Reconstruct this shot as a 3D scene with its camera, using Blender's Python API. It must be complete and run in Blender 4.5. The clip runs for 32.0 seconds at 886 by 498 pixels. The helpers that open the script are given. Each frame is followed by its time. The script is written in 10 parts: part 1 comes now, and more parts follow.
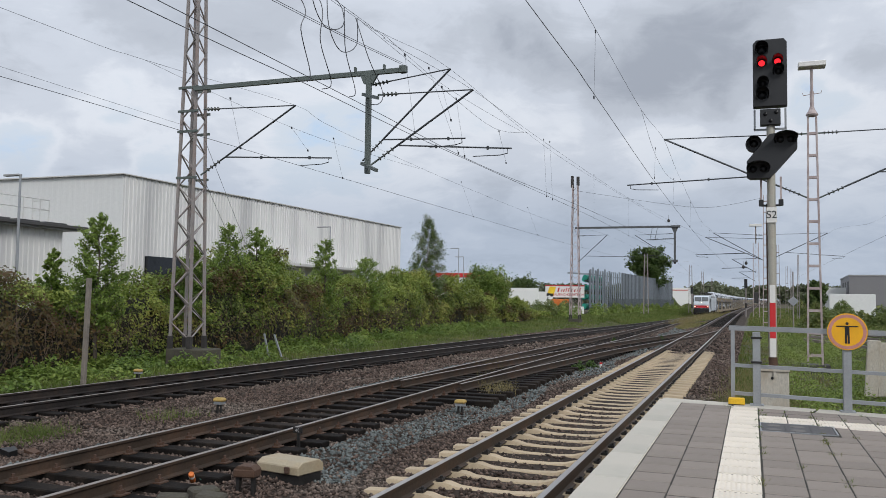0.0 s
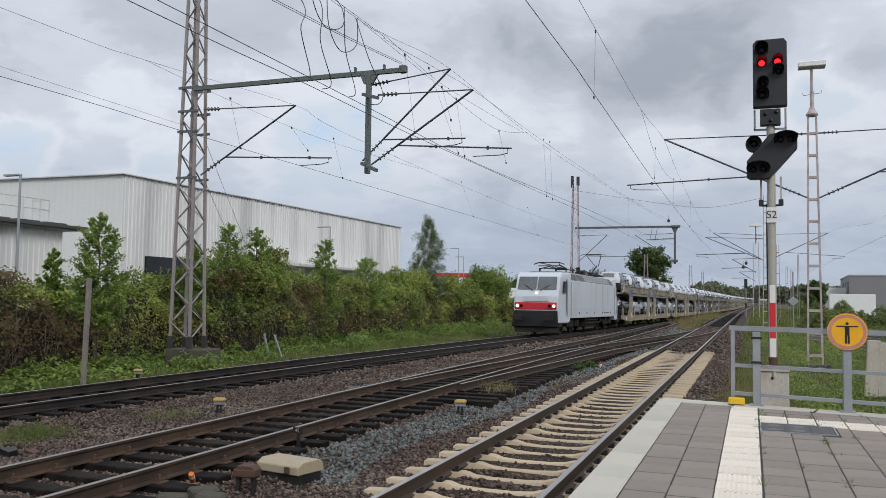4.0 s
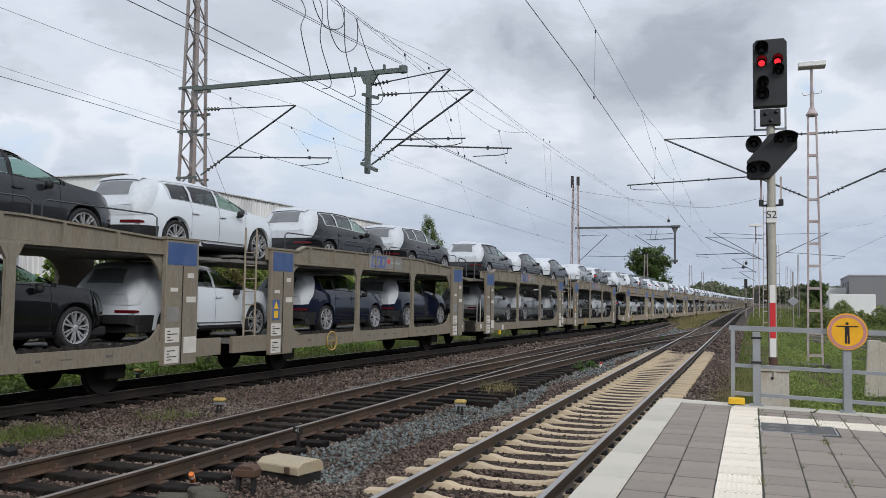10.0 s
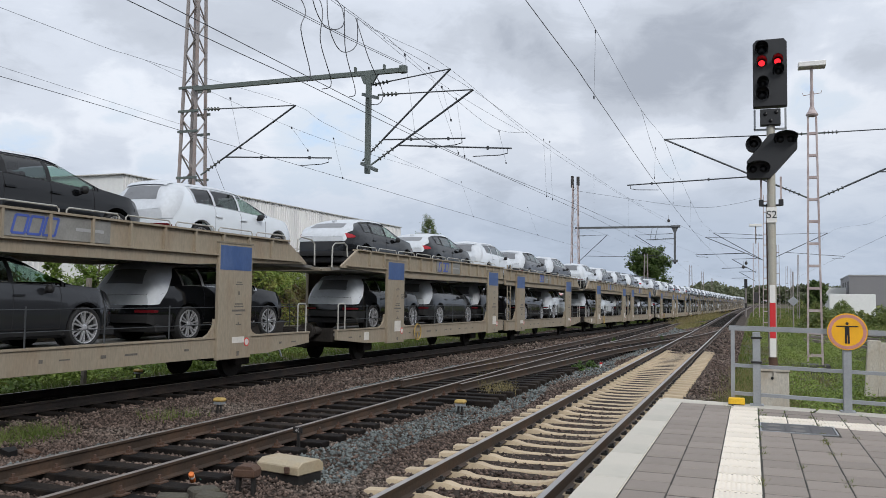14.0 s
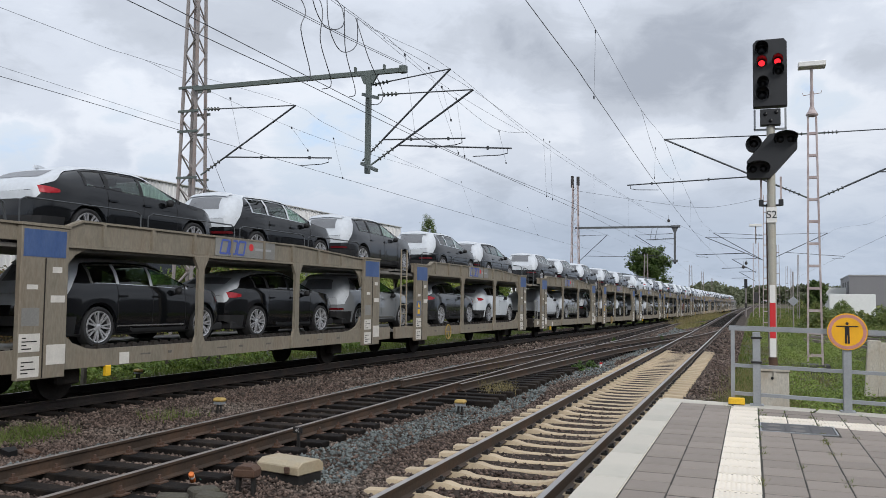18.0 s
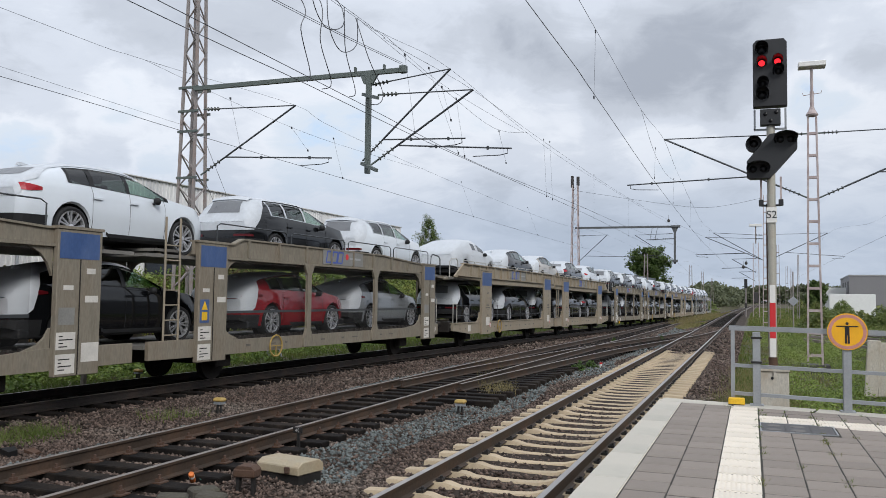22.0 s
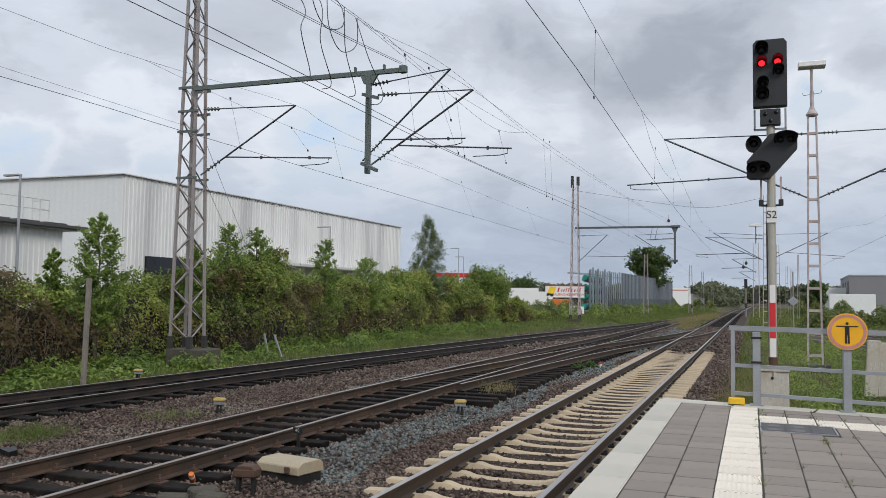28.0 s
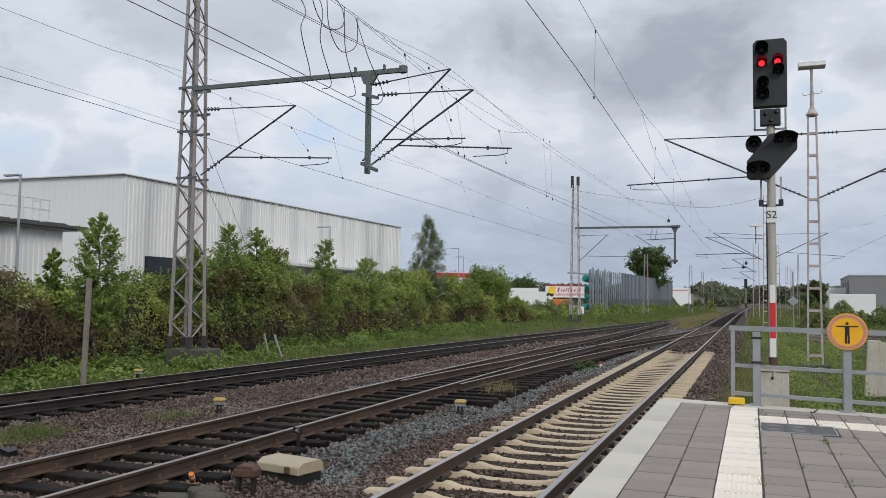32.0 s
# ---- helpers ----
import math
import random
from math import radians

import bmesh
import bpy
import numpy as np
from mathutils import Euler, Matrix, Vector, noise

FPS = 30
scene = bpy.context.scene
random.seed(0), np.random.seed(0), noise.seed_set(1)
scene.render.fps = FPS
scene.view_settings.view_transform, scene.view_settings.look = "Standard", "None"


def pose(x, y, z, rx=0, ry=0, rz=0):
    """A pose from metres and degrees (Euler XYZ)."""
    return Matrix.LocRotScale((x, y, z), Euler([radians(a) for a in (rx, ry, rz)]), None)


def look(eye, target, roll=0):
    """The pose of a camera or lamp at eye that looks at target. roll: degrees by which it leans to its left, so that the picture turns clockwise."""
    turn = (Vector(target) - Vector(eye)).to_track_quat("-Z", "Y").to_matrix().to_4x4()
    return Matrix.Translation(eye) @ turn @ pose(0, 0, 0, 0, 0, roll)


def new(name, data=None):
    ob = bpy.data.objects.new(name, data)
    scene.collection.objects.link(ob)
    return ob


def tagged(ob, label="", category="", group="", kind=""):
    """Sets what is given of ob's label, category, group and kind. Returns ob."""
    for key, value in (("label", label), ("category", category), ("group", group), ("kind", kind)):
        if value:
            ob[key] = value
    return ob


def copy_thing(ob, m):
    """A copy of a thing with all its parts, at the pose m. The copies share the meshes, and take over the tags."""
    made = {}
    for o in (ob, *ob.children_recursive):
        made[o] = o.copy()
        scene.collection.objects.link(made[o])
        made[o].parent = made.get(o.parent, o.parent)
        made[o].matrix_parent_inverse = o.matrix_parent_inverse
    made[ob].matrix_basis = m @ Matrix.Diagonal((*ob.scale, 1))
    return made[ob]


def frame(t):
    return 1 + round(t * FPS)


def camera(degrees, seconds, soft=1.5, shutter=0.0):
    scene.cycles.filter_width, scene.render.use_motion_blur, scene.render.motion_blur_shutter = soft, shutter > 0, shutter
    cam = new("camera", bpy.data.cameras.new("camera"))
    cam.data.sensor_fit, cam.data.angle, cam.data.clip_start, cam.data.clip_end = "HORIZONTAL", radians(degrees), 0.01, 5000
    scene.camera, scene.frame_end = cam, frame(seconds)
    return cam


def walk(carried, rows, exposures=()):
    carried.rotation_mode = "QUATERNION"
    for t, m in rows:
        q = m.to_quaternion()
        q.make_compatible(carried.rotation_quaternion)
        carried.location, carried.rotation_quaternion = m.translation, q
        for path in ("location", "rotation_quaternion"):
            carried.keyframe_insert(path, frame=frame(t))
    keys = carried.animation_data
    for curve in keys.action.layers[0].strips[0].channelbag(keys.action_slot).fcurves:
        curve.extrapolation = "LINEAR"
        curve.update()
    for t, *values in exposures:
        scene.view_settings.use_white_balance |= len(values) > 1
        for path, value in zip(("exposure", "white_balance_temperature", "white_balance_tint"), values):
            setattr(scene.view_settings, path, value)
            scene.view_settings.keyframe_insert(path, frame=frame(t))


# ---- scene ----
# ---- camera: it stands still on the platform ----
cam = camera(56.41, 32.0, soft=0.6)
EYE = Vector((2.730, 0.0, 1.963))
YAW, TILT = radians(20.473), radians(3.341)
AIM = EYE + Vector((-math.sin(YAW) * math.cos(TILT), math.cos(YAW) * math.cos(TILT), math.sin(TILT)))
CAM_POSE = look(EYE, AIM, 0.712)
walk(cam, [(0.0, CAM_POSE), (32.0, CAM_POSE)], exposures=[(0.0, 0.10), (4.0, 0.10), (6.0, 0.17), (9.0, 0.23), (19.0, 0.27), (25.0, 0.27), (27.4, 0.17), (32.0, 0.15)])


# ---- overcast sky with broken cloud, and a soft low sun behind the camera ----
SUN_EL, SUN_AZ = radians(34), radians(137)


def make_world():
    w = bpy.data.worlds.new("overcast_sky")
    scene.world = w
    w.use_nodes = True
    nt = w.node_tree
    nt.nodes.clear()

    def nd(kind, **kw):
        n = nt.nodes.new(kind)
        for k, v in kw.items():
            n.inputs[k.replace("_", " ")].default_value = v
        return n

    def math_node(op, a, b=None, clamp=False):
        n = nt.nodes.new("ShaderNodeMath")
        n.operation, n.use_clamp = op, clamp
        for i, s in enumerate((a, b)):
            if s is None:
                continue
            if isinstance(s, (int, float)):
                n.inputs[i].default_value = s
            else:
                nt.links.new(s, n.inputs[i])
        return n.outputs[0]

    def ramp(fac, stops):
        n = nt.nodes.new("ShaderNodeValToRGB")
        n.color_ramp.interpolation = "EASE"
        els = n.color_ramp.elements
        while len(els) < len(stops):
            els.new(0.5)
        for e, (pos, col) in zip(els, stops):
            e.position, e.color = pos, (*col, 1)
        nt.links.new(fac, n.inputs[0])
        return n.outputs[0]

    def mix(fac, a, b):
        n = nt.nodes.new("ShaderNodeMix")
        n.data_type = "RGBA"
        for i, s in ((0, fac), (6, a), (7, b)):
            if isinstance(s, (int, float, tuple)):
                n.inputs[i].default_value = s
            else:
                nt.links.new(s, n.inputs[i])
        return n.outputs[2]

    tc = nt.nodes.new("ShaderNodeTexCoord")
    sep = nt.nodes.new("ShaderNodeSeparateXYZ")
    nt.links.new(tc.outputs["Generated"], sep.inputs[0])
    up = math_node("MAXIMUM", sep.outputs[2], 0.0)
    den = math_node("ADD", up, 0.30)
    com = nt.nodes.new("ShaderNodeCombineXYZ")
    nt.links.new(math_node("DIVIDE", sep.outputs[0], den), com.inputs[0])
    nt.links.new(math_node("DIVIDE", sep.outputs[1], den), com.inputs[1])
    mp = nt.nodes.new("ShaderNodeMapping")
    mp.inputs["Location"].default_value = (SKY_SHIFT[0], SKY_SHIFT[1], 0.0)
    nt.links.new(com.outputs[0], mp.inputs["Vector"])
    n1 = nd("ShaderNodeTexNoise", Scale=1.15, Detail=8.0, Roughness=0.46, Distortion=0.25)
    n2 = nd("ShaderNodeTexNoise", Scale=3.1, Detail=8.0, Roughness=0.56, Distortion=0.5)
    for n in (n1, n2):
        nt.links.new(mp.outputs[0], n.inputs["Vector"])
    n3 = nd("ShaderNodeTexNoise", Scale=8.5, Detail=7.0, Roughness=0.62, Distortion=0.8)
    nt.links.new(mp.outputs[0], n3.inputs["Vector"])
    cloud = math_node("ADD", math_node("MULTIPLY", n1.outputs[0], 0.58), math_node("MULTIPLY", n2.outputs[0], 0.28))
    cloud = math_node("ADD", cloud, math_node("MULTIPLY", n3.outputs[0], 0.14))
    # heavier banks, bright tears and two gaps of blue, each with a ragged rim: azimuth, height, reach in degrees, thickness
    rag = nd("ShaderNodeTexNoise", Scale=9.0, Detail=6.0, Roughness=0.6)
    nt.links.new(tc.outputs["Generated"], rag.inputs["Vector"])

    def vec(op, a, b):
        n = nt.nodes.new("ShaderNodeVectorMath")
        n.operation = op
        for i, q in enumerate((a, b)):
            if isinstance(q, tuple):
                n.inputs[i].default_value = q
            else:
                nt.links.new(q, n.inputs[i])
        return n
    torn = vec("SUBTRACT", rag.outputs["Color"], (0.5, 0.5, 0.5))
    torn = vec("MULTIPLY", torn.outputs[0], (0.085, 0.085, 0.085))
    torn = vec("ADD", tc.outputs["Generated"], torn.outputs[0])
    cloud = math_node("ADD", math_node("MULTIPLY", cloud, 0.78), 0.101)
    for az, el, reach, thick in CLOUDS:
        c = Vector((math.sin(radians(az)) * math.cos(radians(el)), math.cos(radians(az)) * math.cos(radians(el)), math.sin(radians(el))))
        near = nt.nodes.new("ShaderNodeMapRange")
        near.interpolation_type = "SMOOTHSTEP"
        nt.links.new(vec("DISTANCE", torn.outputs[0], tuple(c)).outputs["Value"], near.inputs[0])
        for k, v in zip(("From Min", "From Max", "To Min", "To Max"), (radians(reach) * 0.35, radians(reach) * 1.5, thick, 0.0)):
            near.inputs[k].default_value = v
        cloud = math_node("ADD", cloud, near.outputs[0])
    grey = ramp(cloud, [(0.34, (0.50, 0.61, 0.77)), (0.40, (0.58, 0.645, 0.73)), (0.445, (0.66, 0.70, 0.77)), (0.50, (0.55, 0.595, 0.675)), (0.56, (0.455, 0.495, 0.565)), (0.64, (0.335, 0.37, 0.435))])
    # a darker slate bank low over the horizon
    low = ramp(sep.outputs[2], [(0.0, (1, 1, 1)), (0.06, (0.9, 0.9, 0.9)), (0.19, (0, 0, 0))])
    bank = mix(0.4, (0.31, 0.39, 0.515, 1), grey)
    grey = mix(low, grey, bank)
    sky = nt.nodes.new("ShaderNodeTexSky")
    sky.sky_type, sky.sun_disc = "NISHITA", False
    sky.sun_elevation, sky.sun_rotation = SUN_EL, SUN_AZ
    blue = nt.nodes.new("ShaderNodeVectorMath")
    blue.operation = "SCALE"
    nt.links.new(sky.outputs[0], blue.inputs[0])
    blue.inputs["Scale"].default_value = 0.12
    gap = ramp(cloud, [(0.33, (0.5, 0.5, 0.5)), (0.39, (0, 0, 0))])
    high = ramp(sep.outputs[2], [(0.12, (0, 0, 0)), (0.2, (1, 1, 1))])
    col = mix(math_node("MULTIPLY", gap, high), grey, blue.outputs[0])
    # overcast skies are brightest overhead
    lift = math_node("ADD", 1.0, math_node("MULTIPLY", math_node("POWER", up, 1.5), 0.55))
    # and the cloud thickens towards the east
    lift = math_node("MULTIPLY", lift, math_node("SUBTRACT", 0.955, math_node("MULTIPLY", sep.outputs[0], 0.06)))
    bg = nt.nodes.new("ShaderNodeBackground")
    nt.links.new(col, bg.inputs[0])
    nt.links.new(math_node("MULTIPLY", lift, SKY_STRENGTH), bg.inputs[1])
    out = nt.nodes.new("ShaderNodeOutputWorld")
    nt.links.new(bg.outputs[0], out.inputs[0])


SKY_SHIFT, SKY_STRENGTH = (7.72, -2.5), 1.0
CLOUDS = [(-8.5, 15.2, 3.4, 0.05), (-4.0, 15.8, 3.4, 0.06), (-0.5, 13.4, 2.8, 0.045), (-14.5, 17, 3.2, 0.035), (7.6, 14.5, 2.4, 0.06), (-30, 18, 6, 0.03), (-25, 5.5, 5, 0.02), (-46, 17, 8, 0.068), (-39, 20, 6, 0.03), (-37, 15, 5, 0.035), (-41, 11, 6, 0.025), (-34, 9, 3, 0.03), (-18, 12.6, 3.2, -0.05), (-13, 11.4, 2.6, -0.045), (-5, 10.2, 2.8, -0.045), (4.6, 12.4, 2.2, -0.045), (-10.5, 19, 2.6, -0.035), (-42.5, 12.5, 2.4, -0.04), (-28, 11, 5, -0.03), (-5.5, 4.6, 4.0, -0.025), (-48, 8.6, 2.0, -0.10), (-39.5, 8.8, 1.6, -0.08)]
make_world()
sun = new("sun", bpy.data.lights.new("sun", "SUN"))
sun.data.energy, sun.data.angle, sun.data.color = 1.65, radians(20), (1.0, 0.985, 0.96)
sun.matrix_world = look((55, -59, 54.4), (0, 0, 0))


# ---- materials ----
def material(name, color, rough=0.6, metal=0.0, vary=0.15, scale=3.0, fine=40.0, bump=0.15, second=None, amount=0.4, spec=0.5, per_object=0.0, per_island=0.0, coat=0.0, stretch=None):
    """A surface with variation at two scales: stains or wear of a second colour, and grain with relief."""
    m = bpy.data.materials.new(name)
    m.use_nodes = True
    nt = m.node_tree
    b = nt.nodes["Principled BSDF"]
    b.inputs["Roughness"].default_value, b.inputs["Metallic"].default_value = rough, metal
    b.inputs["Specular IOR Level"].default_value, b.inputs["Coat Weight"].default_value = spec, coat
    tc = nt.nodes.new("ShaderNodeTexCoord")
    noises = []
    place = tc.outputs["Object"]
    if stretch:
        mp = nt.nodes.new("ShaderNodeMapping")
        mp.inputs["Scale"].default_value = stretch
        nt.links.new(place, mp.inputs["Vector"])
        place = mp.outputs[0]
    for s, d in ((scale, 5.0), (fine, 3.0)):
        n = nt.nodes.new("ShaderNodeTexNoise")
        n.inputs["Scale"].default_value, n.inputs["Detail"].default_value, n.inputs["Roughness"].default_value = s, d, 0.6
        nt.links.new(place, n.inputs["Vector"])
        noises.append(n.outputs[0])

    def mixer(kind, fac, a, c):
        n = nt.nodes.new("ShaderNodeMix")
        n.data_type, n.blend_type = "RGBA", kind
        for i, s in ((0, fac), (6, a), (7, c)):
            if isinstance(s, (int, float, tuple)):
                n.inputs[i].default_value = s
            else:
                nt.links.new(s, n.inputs[i])
        return n.outputs[2]

    def spread(src, lo, hi, a, c):
        n = nt.nodes.new("ShaderNodeMapRange")
        for k, v in zip(("From Min", "From Max", "To Min", "To Max"), (lo, hi, a, c)):
            n.inputs[k].default_value = v
        nt.links.new(src, n.inputs[0])
        return n.outputs[0]

    col = (*color, 1)
    if second:
        col = mixer("MIX", spread(noises[0], 0.45, 0.68, 0.0, amount), col, (*second, 1))
    tone = spread(noises[0], 0.3, 0.7, 1 - vary, 1 + vary)
    col = mixer("MULTIPLY", 1.0, col, tone)
    col = mixer("MULTIPLY", 1.0, col, spread(noises[1], 0.3, 0.7, 1 - vary * 0.7, 1 + vary * 0.7))
    if per_object:
        oi = nt.nodes.new("ShaderNodeObjectInfo")
        col = mixer("MULTIPLY", 1.0, col, spread(oi.outputs["Random"], 0, 1, 1 - per_object, 1 + per_object))
    if per_island:
        ge = nt.nodes.new("ShaderNodeNewGeometry")
        col = mixer("MULTIPLY", 1.0, col, spread(ge.outputs["Random Per Island"], 0, 1, 1 - per_island, 1 + per_island))
    nt.links.new(col, b.inputs["Base Color"])
    nt.links.new(spread(noises[0], 0.3, 0.7, max(rough - 0.08, 0.02), min(rough + 0.08, 1)), b.inputs["Roughness"])
    if bump:
        bp = nt.nodes.new("ShaderNodeBump")
        bp.inputs["Strength"].default_value, bp.inputs["Distance"].default_value = bump, 0.01
        nt.links.new(noises[1], bp.inputs["Height"])
        nt.links.new(bp.outputs[0], b.inputs["Normal"])
    return m


def glow(name, color, strength):
    m = bpy.data.materials.new(name)
    m.use_nodes = True
    b = m.node_tree.nodes["Principled BSDF"]
    b.inputs["Base Color"].default_value = (*color, 1)
    b.inputs["Emission Color"].default_value, b.inputs["Emission Strength"].default_value = (*color, 1), strength
    return m


def leafy(name, tones, rough=0.55):
    """Leaves whose tone varies from leaf to leaf and clump to clump, with light coming through them."""
    m = bpy.data.materials.new(name)
    m.use_nodes = True
    nt = m.node_tree
    b = nt.nodes["Principled BSDF"]
    b.inputs["Roughness"].default_value, b.inputs["Specular IOR Level"].default_value = rough, 0.3
    ge = nt.nodes.new("ShaderNodeNewGeometry")
    tc = nt.nodes.new("ShaderNodeTexCoord")
    n = nt.nodes.new("ShaderNodeTexNoise")
    n.inputs["Scale"].default_value, n.inputs["Detail"].default_value = 0.55, 3.0
    nt.links.new(tc.outputs["Object"], n.inputs["Vector"])
    ad = nt.nodes.new("ShaderNodeMath")
    ad.operation = "MULTIPLY_ADD"
    ad.inputs[1].default_value = 0.45
    nt.links.new(ge.outputs["Random Per Island"], ad.inputs[0])
    su = nt.nodes.new("ShaderNodeMath")
    su.operation = "MULTIPLY_ADD"
    su.inputs[1].default_value, su.inputs[2].default_value = 1.5, -0.48
    nt.links.new(n.outputs[0], su.inputs[0])
    nt.links.new(su.outputs[0], ad.inputs[2])
    r = nt.nodes.new("ShaderNodeValToRGB")
    els = r.color_ramp.elements
    while len(els) < len(tones):
        els.new(0.5)
    for i, (e, t) in enumerate(zip(els, tones)):
        e.position, e.color = i / (len(tones) - 1), (*t, 1)
    nt.links.new(ad.outputs[0], r.inputs[0])
    nt.links.new(r.outputs[0], b.inputs["Base Color"])
    tr = nt.nodes.new("ShaderNodeBsdfTranslucent")
    nt.links.new(r.outputs[0], tr.inputs[0])
    ms = nt.nodes.new("ShaderNodeMixShader")
    ms.inputs[0].default_value = 0.25
    nt.links.new(b.outputs[0], ms.inputs[1])
    nt.links.new(tr.outputs[0], ms.inputs[2])
    nt.links.new(ms.outputs[0], nt.nodes["Material Output"].inputs[0])
    return m


M = {}
M["ballast"] = material("ballast_bed", (0.052, 0.040, 0.033), 0.95, vary=0.3, scale=0.5, fine=22, bump=1.0, second=(0.070, 0.062, 0.055), amount=0.55, spec=0.1)
M["stone"] = material("ballast_stone", (0.102, 0.073, 0.060), 0.9, vary=0.18, scale=0.6, fine=60, bump=0.3, second=(0.132, 0.111, 0.094), amount=0.8, per_island=0.72, spec=0.2)
M["stone_grey"] = material("fresh_grey_stone", (0.135, 0.15, 0.147), 0.9, vary=0.15, scale=0.6, fine=60, bump=0.3, per_island=0.4, spec=0.2)
M["soil"] = material("soil", (0.10, 0.085, 0.06), 0.95, vary=0.3, scale=0.4, fine=15, bump=0.8, second=(0.06, 0.085, 0.03), amount=0.7, spec=0.1)
M["rail"] = material("rail_steel_brown", (0.064, 0.045, 0.033), 0.6, 0.3, vary=0.25, scale=2, fine=30, bump=0.2, second=(0.11, 0.06, 0.035), amount=0.5)
M["rail_dark"] = material("rail_steel_dark", (0.035, 0.030, 0.028), 0.6, 0.3, vary=0.25, scale=2, fine=30, bump=0.2, second=(0.06, 0.04, 0.03), amount=0.5, spec=0.3)
M["rail_top"] = material("polished_rail_head", (0.42, 0.39, 0.37), 0.36, 0.85, vary=0.12, scale=1.5, fine=60, bump=0.03)
M["rail_top_dull"] = material("dull_rail_head", (0.30, 0.26, 0.235), 0.42, 0.7, vary=0.15, scale=1.5, fine=60, bump=0.05)
M["concrete_tie"] = material("concrete_sleeper", (0.47, 0.375, 0.255), 0.85, vary=0.16, scale=2.5, fine=45, bump=0.2, second=(0.38, 0.28, 0.185), amount=0.5, per_object=0.08)
M["wood_tie"] = material("tarred_sleeper", (0.012, 0.010, 0.009), 0.85, spec=0.12, vary=0.35, scale=3, fine=30, bump=0.5, second=(0.035, 0.027, 0.021), amount=0.6, per_object=0.3)
M["steel_black"] = material("oily_black_steel", (0.03, 0.028, 0.027), 0.55, 0.4, vary=0.3, scale=4, fine=40, bump=0.3)
M["rust"] = material("rusty_iron", (0.10, 0.055, 0.035), 0.8, 0.2, vary=0.3, scale=6, fine=50, bump=0.4, second=(0.05, 0.035, 0.03), amount=0.6)
M["paver"] = material("grey_paver", (0.252, 0.214, 0.184), 0.85, vary=0.14, scale=2.3, fine=90, bump=0.3, second=(0.19, 0.163, 0.14), amount=0.7, per_object=0.10)
M["edge_slab"] = material("pale_edge_slab", (0.50, 0.465, 0.40), 0.8, vary=0.08, scale=0.9, fine=80, bump=0.12, second=(0.25, 0.25, 0.22), amount=0.4, per_object=0.05)
M["tactile"] = material("white_tactile_slab", (0.78, 0.705, 0.60), 0.75, vary=0.08, scale=2.0, fine=60, bump=0.12, second=(0.50, 0.46, 0.40), amount=0.45, per_object=0.05)
M["joint"] = material("sandy_joint", (0.035, 0.032, 0.026), 0.95, vary=0.3, scale=4, fine=60, bump=0.4)
M["concrete"] = material("old_concrete", (0.42, 0.40, 0.34), 0.9, vary=0.18, scale=2.0, fine=35, bump=0.35, second=(0.22, 0.21, 0.17), amount=0.6)
M["concrete_dark"] = material("mossy_dark_concrete", (0.085, 0.078, 0.064), 0.95, vary=0.25, scale=3.0, fine=30, bump=0.4, second=(0.07, 0.075, 0.04), amount=0.6, spec=0.2)
M["galv"] = material("galvanised_steel", (0.33, 0.345, 0.36), 0.5, 0.45, vary=0.1, scale=3, fine=50, bump=0.08)
M["mast"] = material("weathered_mast_paint", (0.29, 0.265, 0.255), 0.7, 0.1, vary=0.22, scale=2.5, fine=30, bump=0.2, second=(0.19, 0.12, 0.095), amount=0.6)
M["mast_red"] = material("rust_pink_mast_paint", (0.40, 0.325, 0.315), 0.7, 0.1, vary=0.2, scale=2.5, fine=30, bump=0.2, second=(0.46, 0.43, 0.42), amount=0.5)
M["mast_foot"] = material("black_foot_coating", (0.04, 0.036, 0.035), 0.7, vary=0.3, scale=3, fine=30, bump=0.3)
M["beam_green"] = material("grey_green_beam", (0.105, 0.125, 0.115), 0.55, 0.15, vary=0.12, scale=3, fine=40, bump=0.12)
M["tube_dark"] = material("dark_cantilever_tube", (0.065, 0.07, 0.075), 0.5, 0.4, vary=0.15, scale=3, fine=40, bump=0.08)
M["insul"] = material("brown_glazed_insulator", (0.045, 0.05, 0.045), 0.25, vary=0.1, scale=5, fine=40, bump=0.0)
M["wire"] = material("dark_copper_wire", (0.06, 0.062, 0.07), 0.5, 0.5, vary=0.1, scale=2, fine=30, bump=0.0)
M["sig_black"] = material("matt_black_signal", (0.016, 0.017, 0.019), 0.5, vary=0.15, scale=4, fine=40, bump=0.08)
M["lens_dark"] = material("unlit_lens", (0.006, 0.006, 0.007), 0.1, vary=0.05, bump=0.0, spec=0.15)
M["lamp_red"] = glow("lit_red_lamp", (1.0, 0.02, 0.03), 1.5)
M["white_sheet"] = material("white_enamel", (0.74, 0.73, 0.70), 0.45, vary=0.06, scale=4, fine=40, bump=0.04, second=(0.5, 0.46, 0.4), amount=0.3)
M["red_sheet"] = material("red_enamel", (0.58, 0.025, 0.03), 0.45, vary=0.08, scale=4, fine=40, bump=0.04)
M["sig_pole"] = material("grey_signal_pole", (0.40, 0.385, 0.33), 0.6, 0.1, vary=0.12, scale=4, fine=40, bump=0.1, second=(0.25, 0.2, 0.15), amount=0.4)
M["yellow_plastic"] = material("yellow_plastic", (0.75, 0.45, 0.02), 0.5, vary=0.12, scale=6, fine=50, bump=0.1)
M["ochre"] = material("dirty_ochre_cap", (0.40, 0.27, 0.075), 0.7, vary=0.2, scale=8, fine=60, bump=0.2, second=(0.25, 0.18, 0.08), amount=0.5)
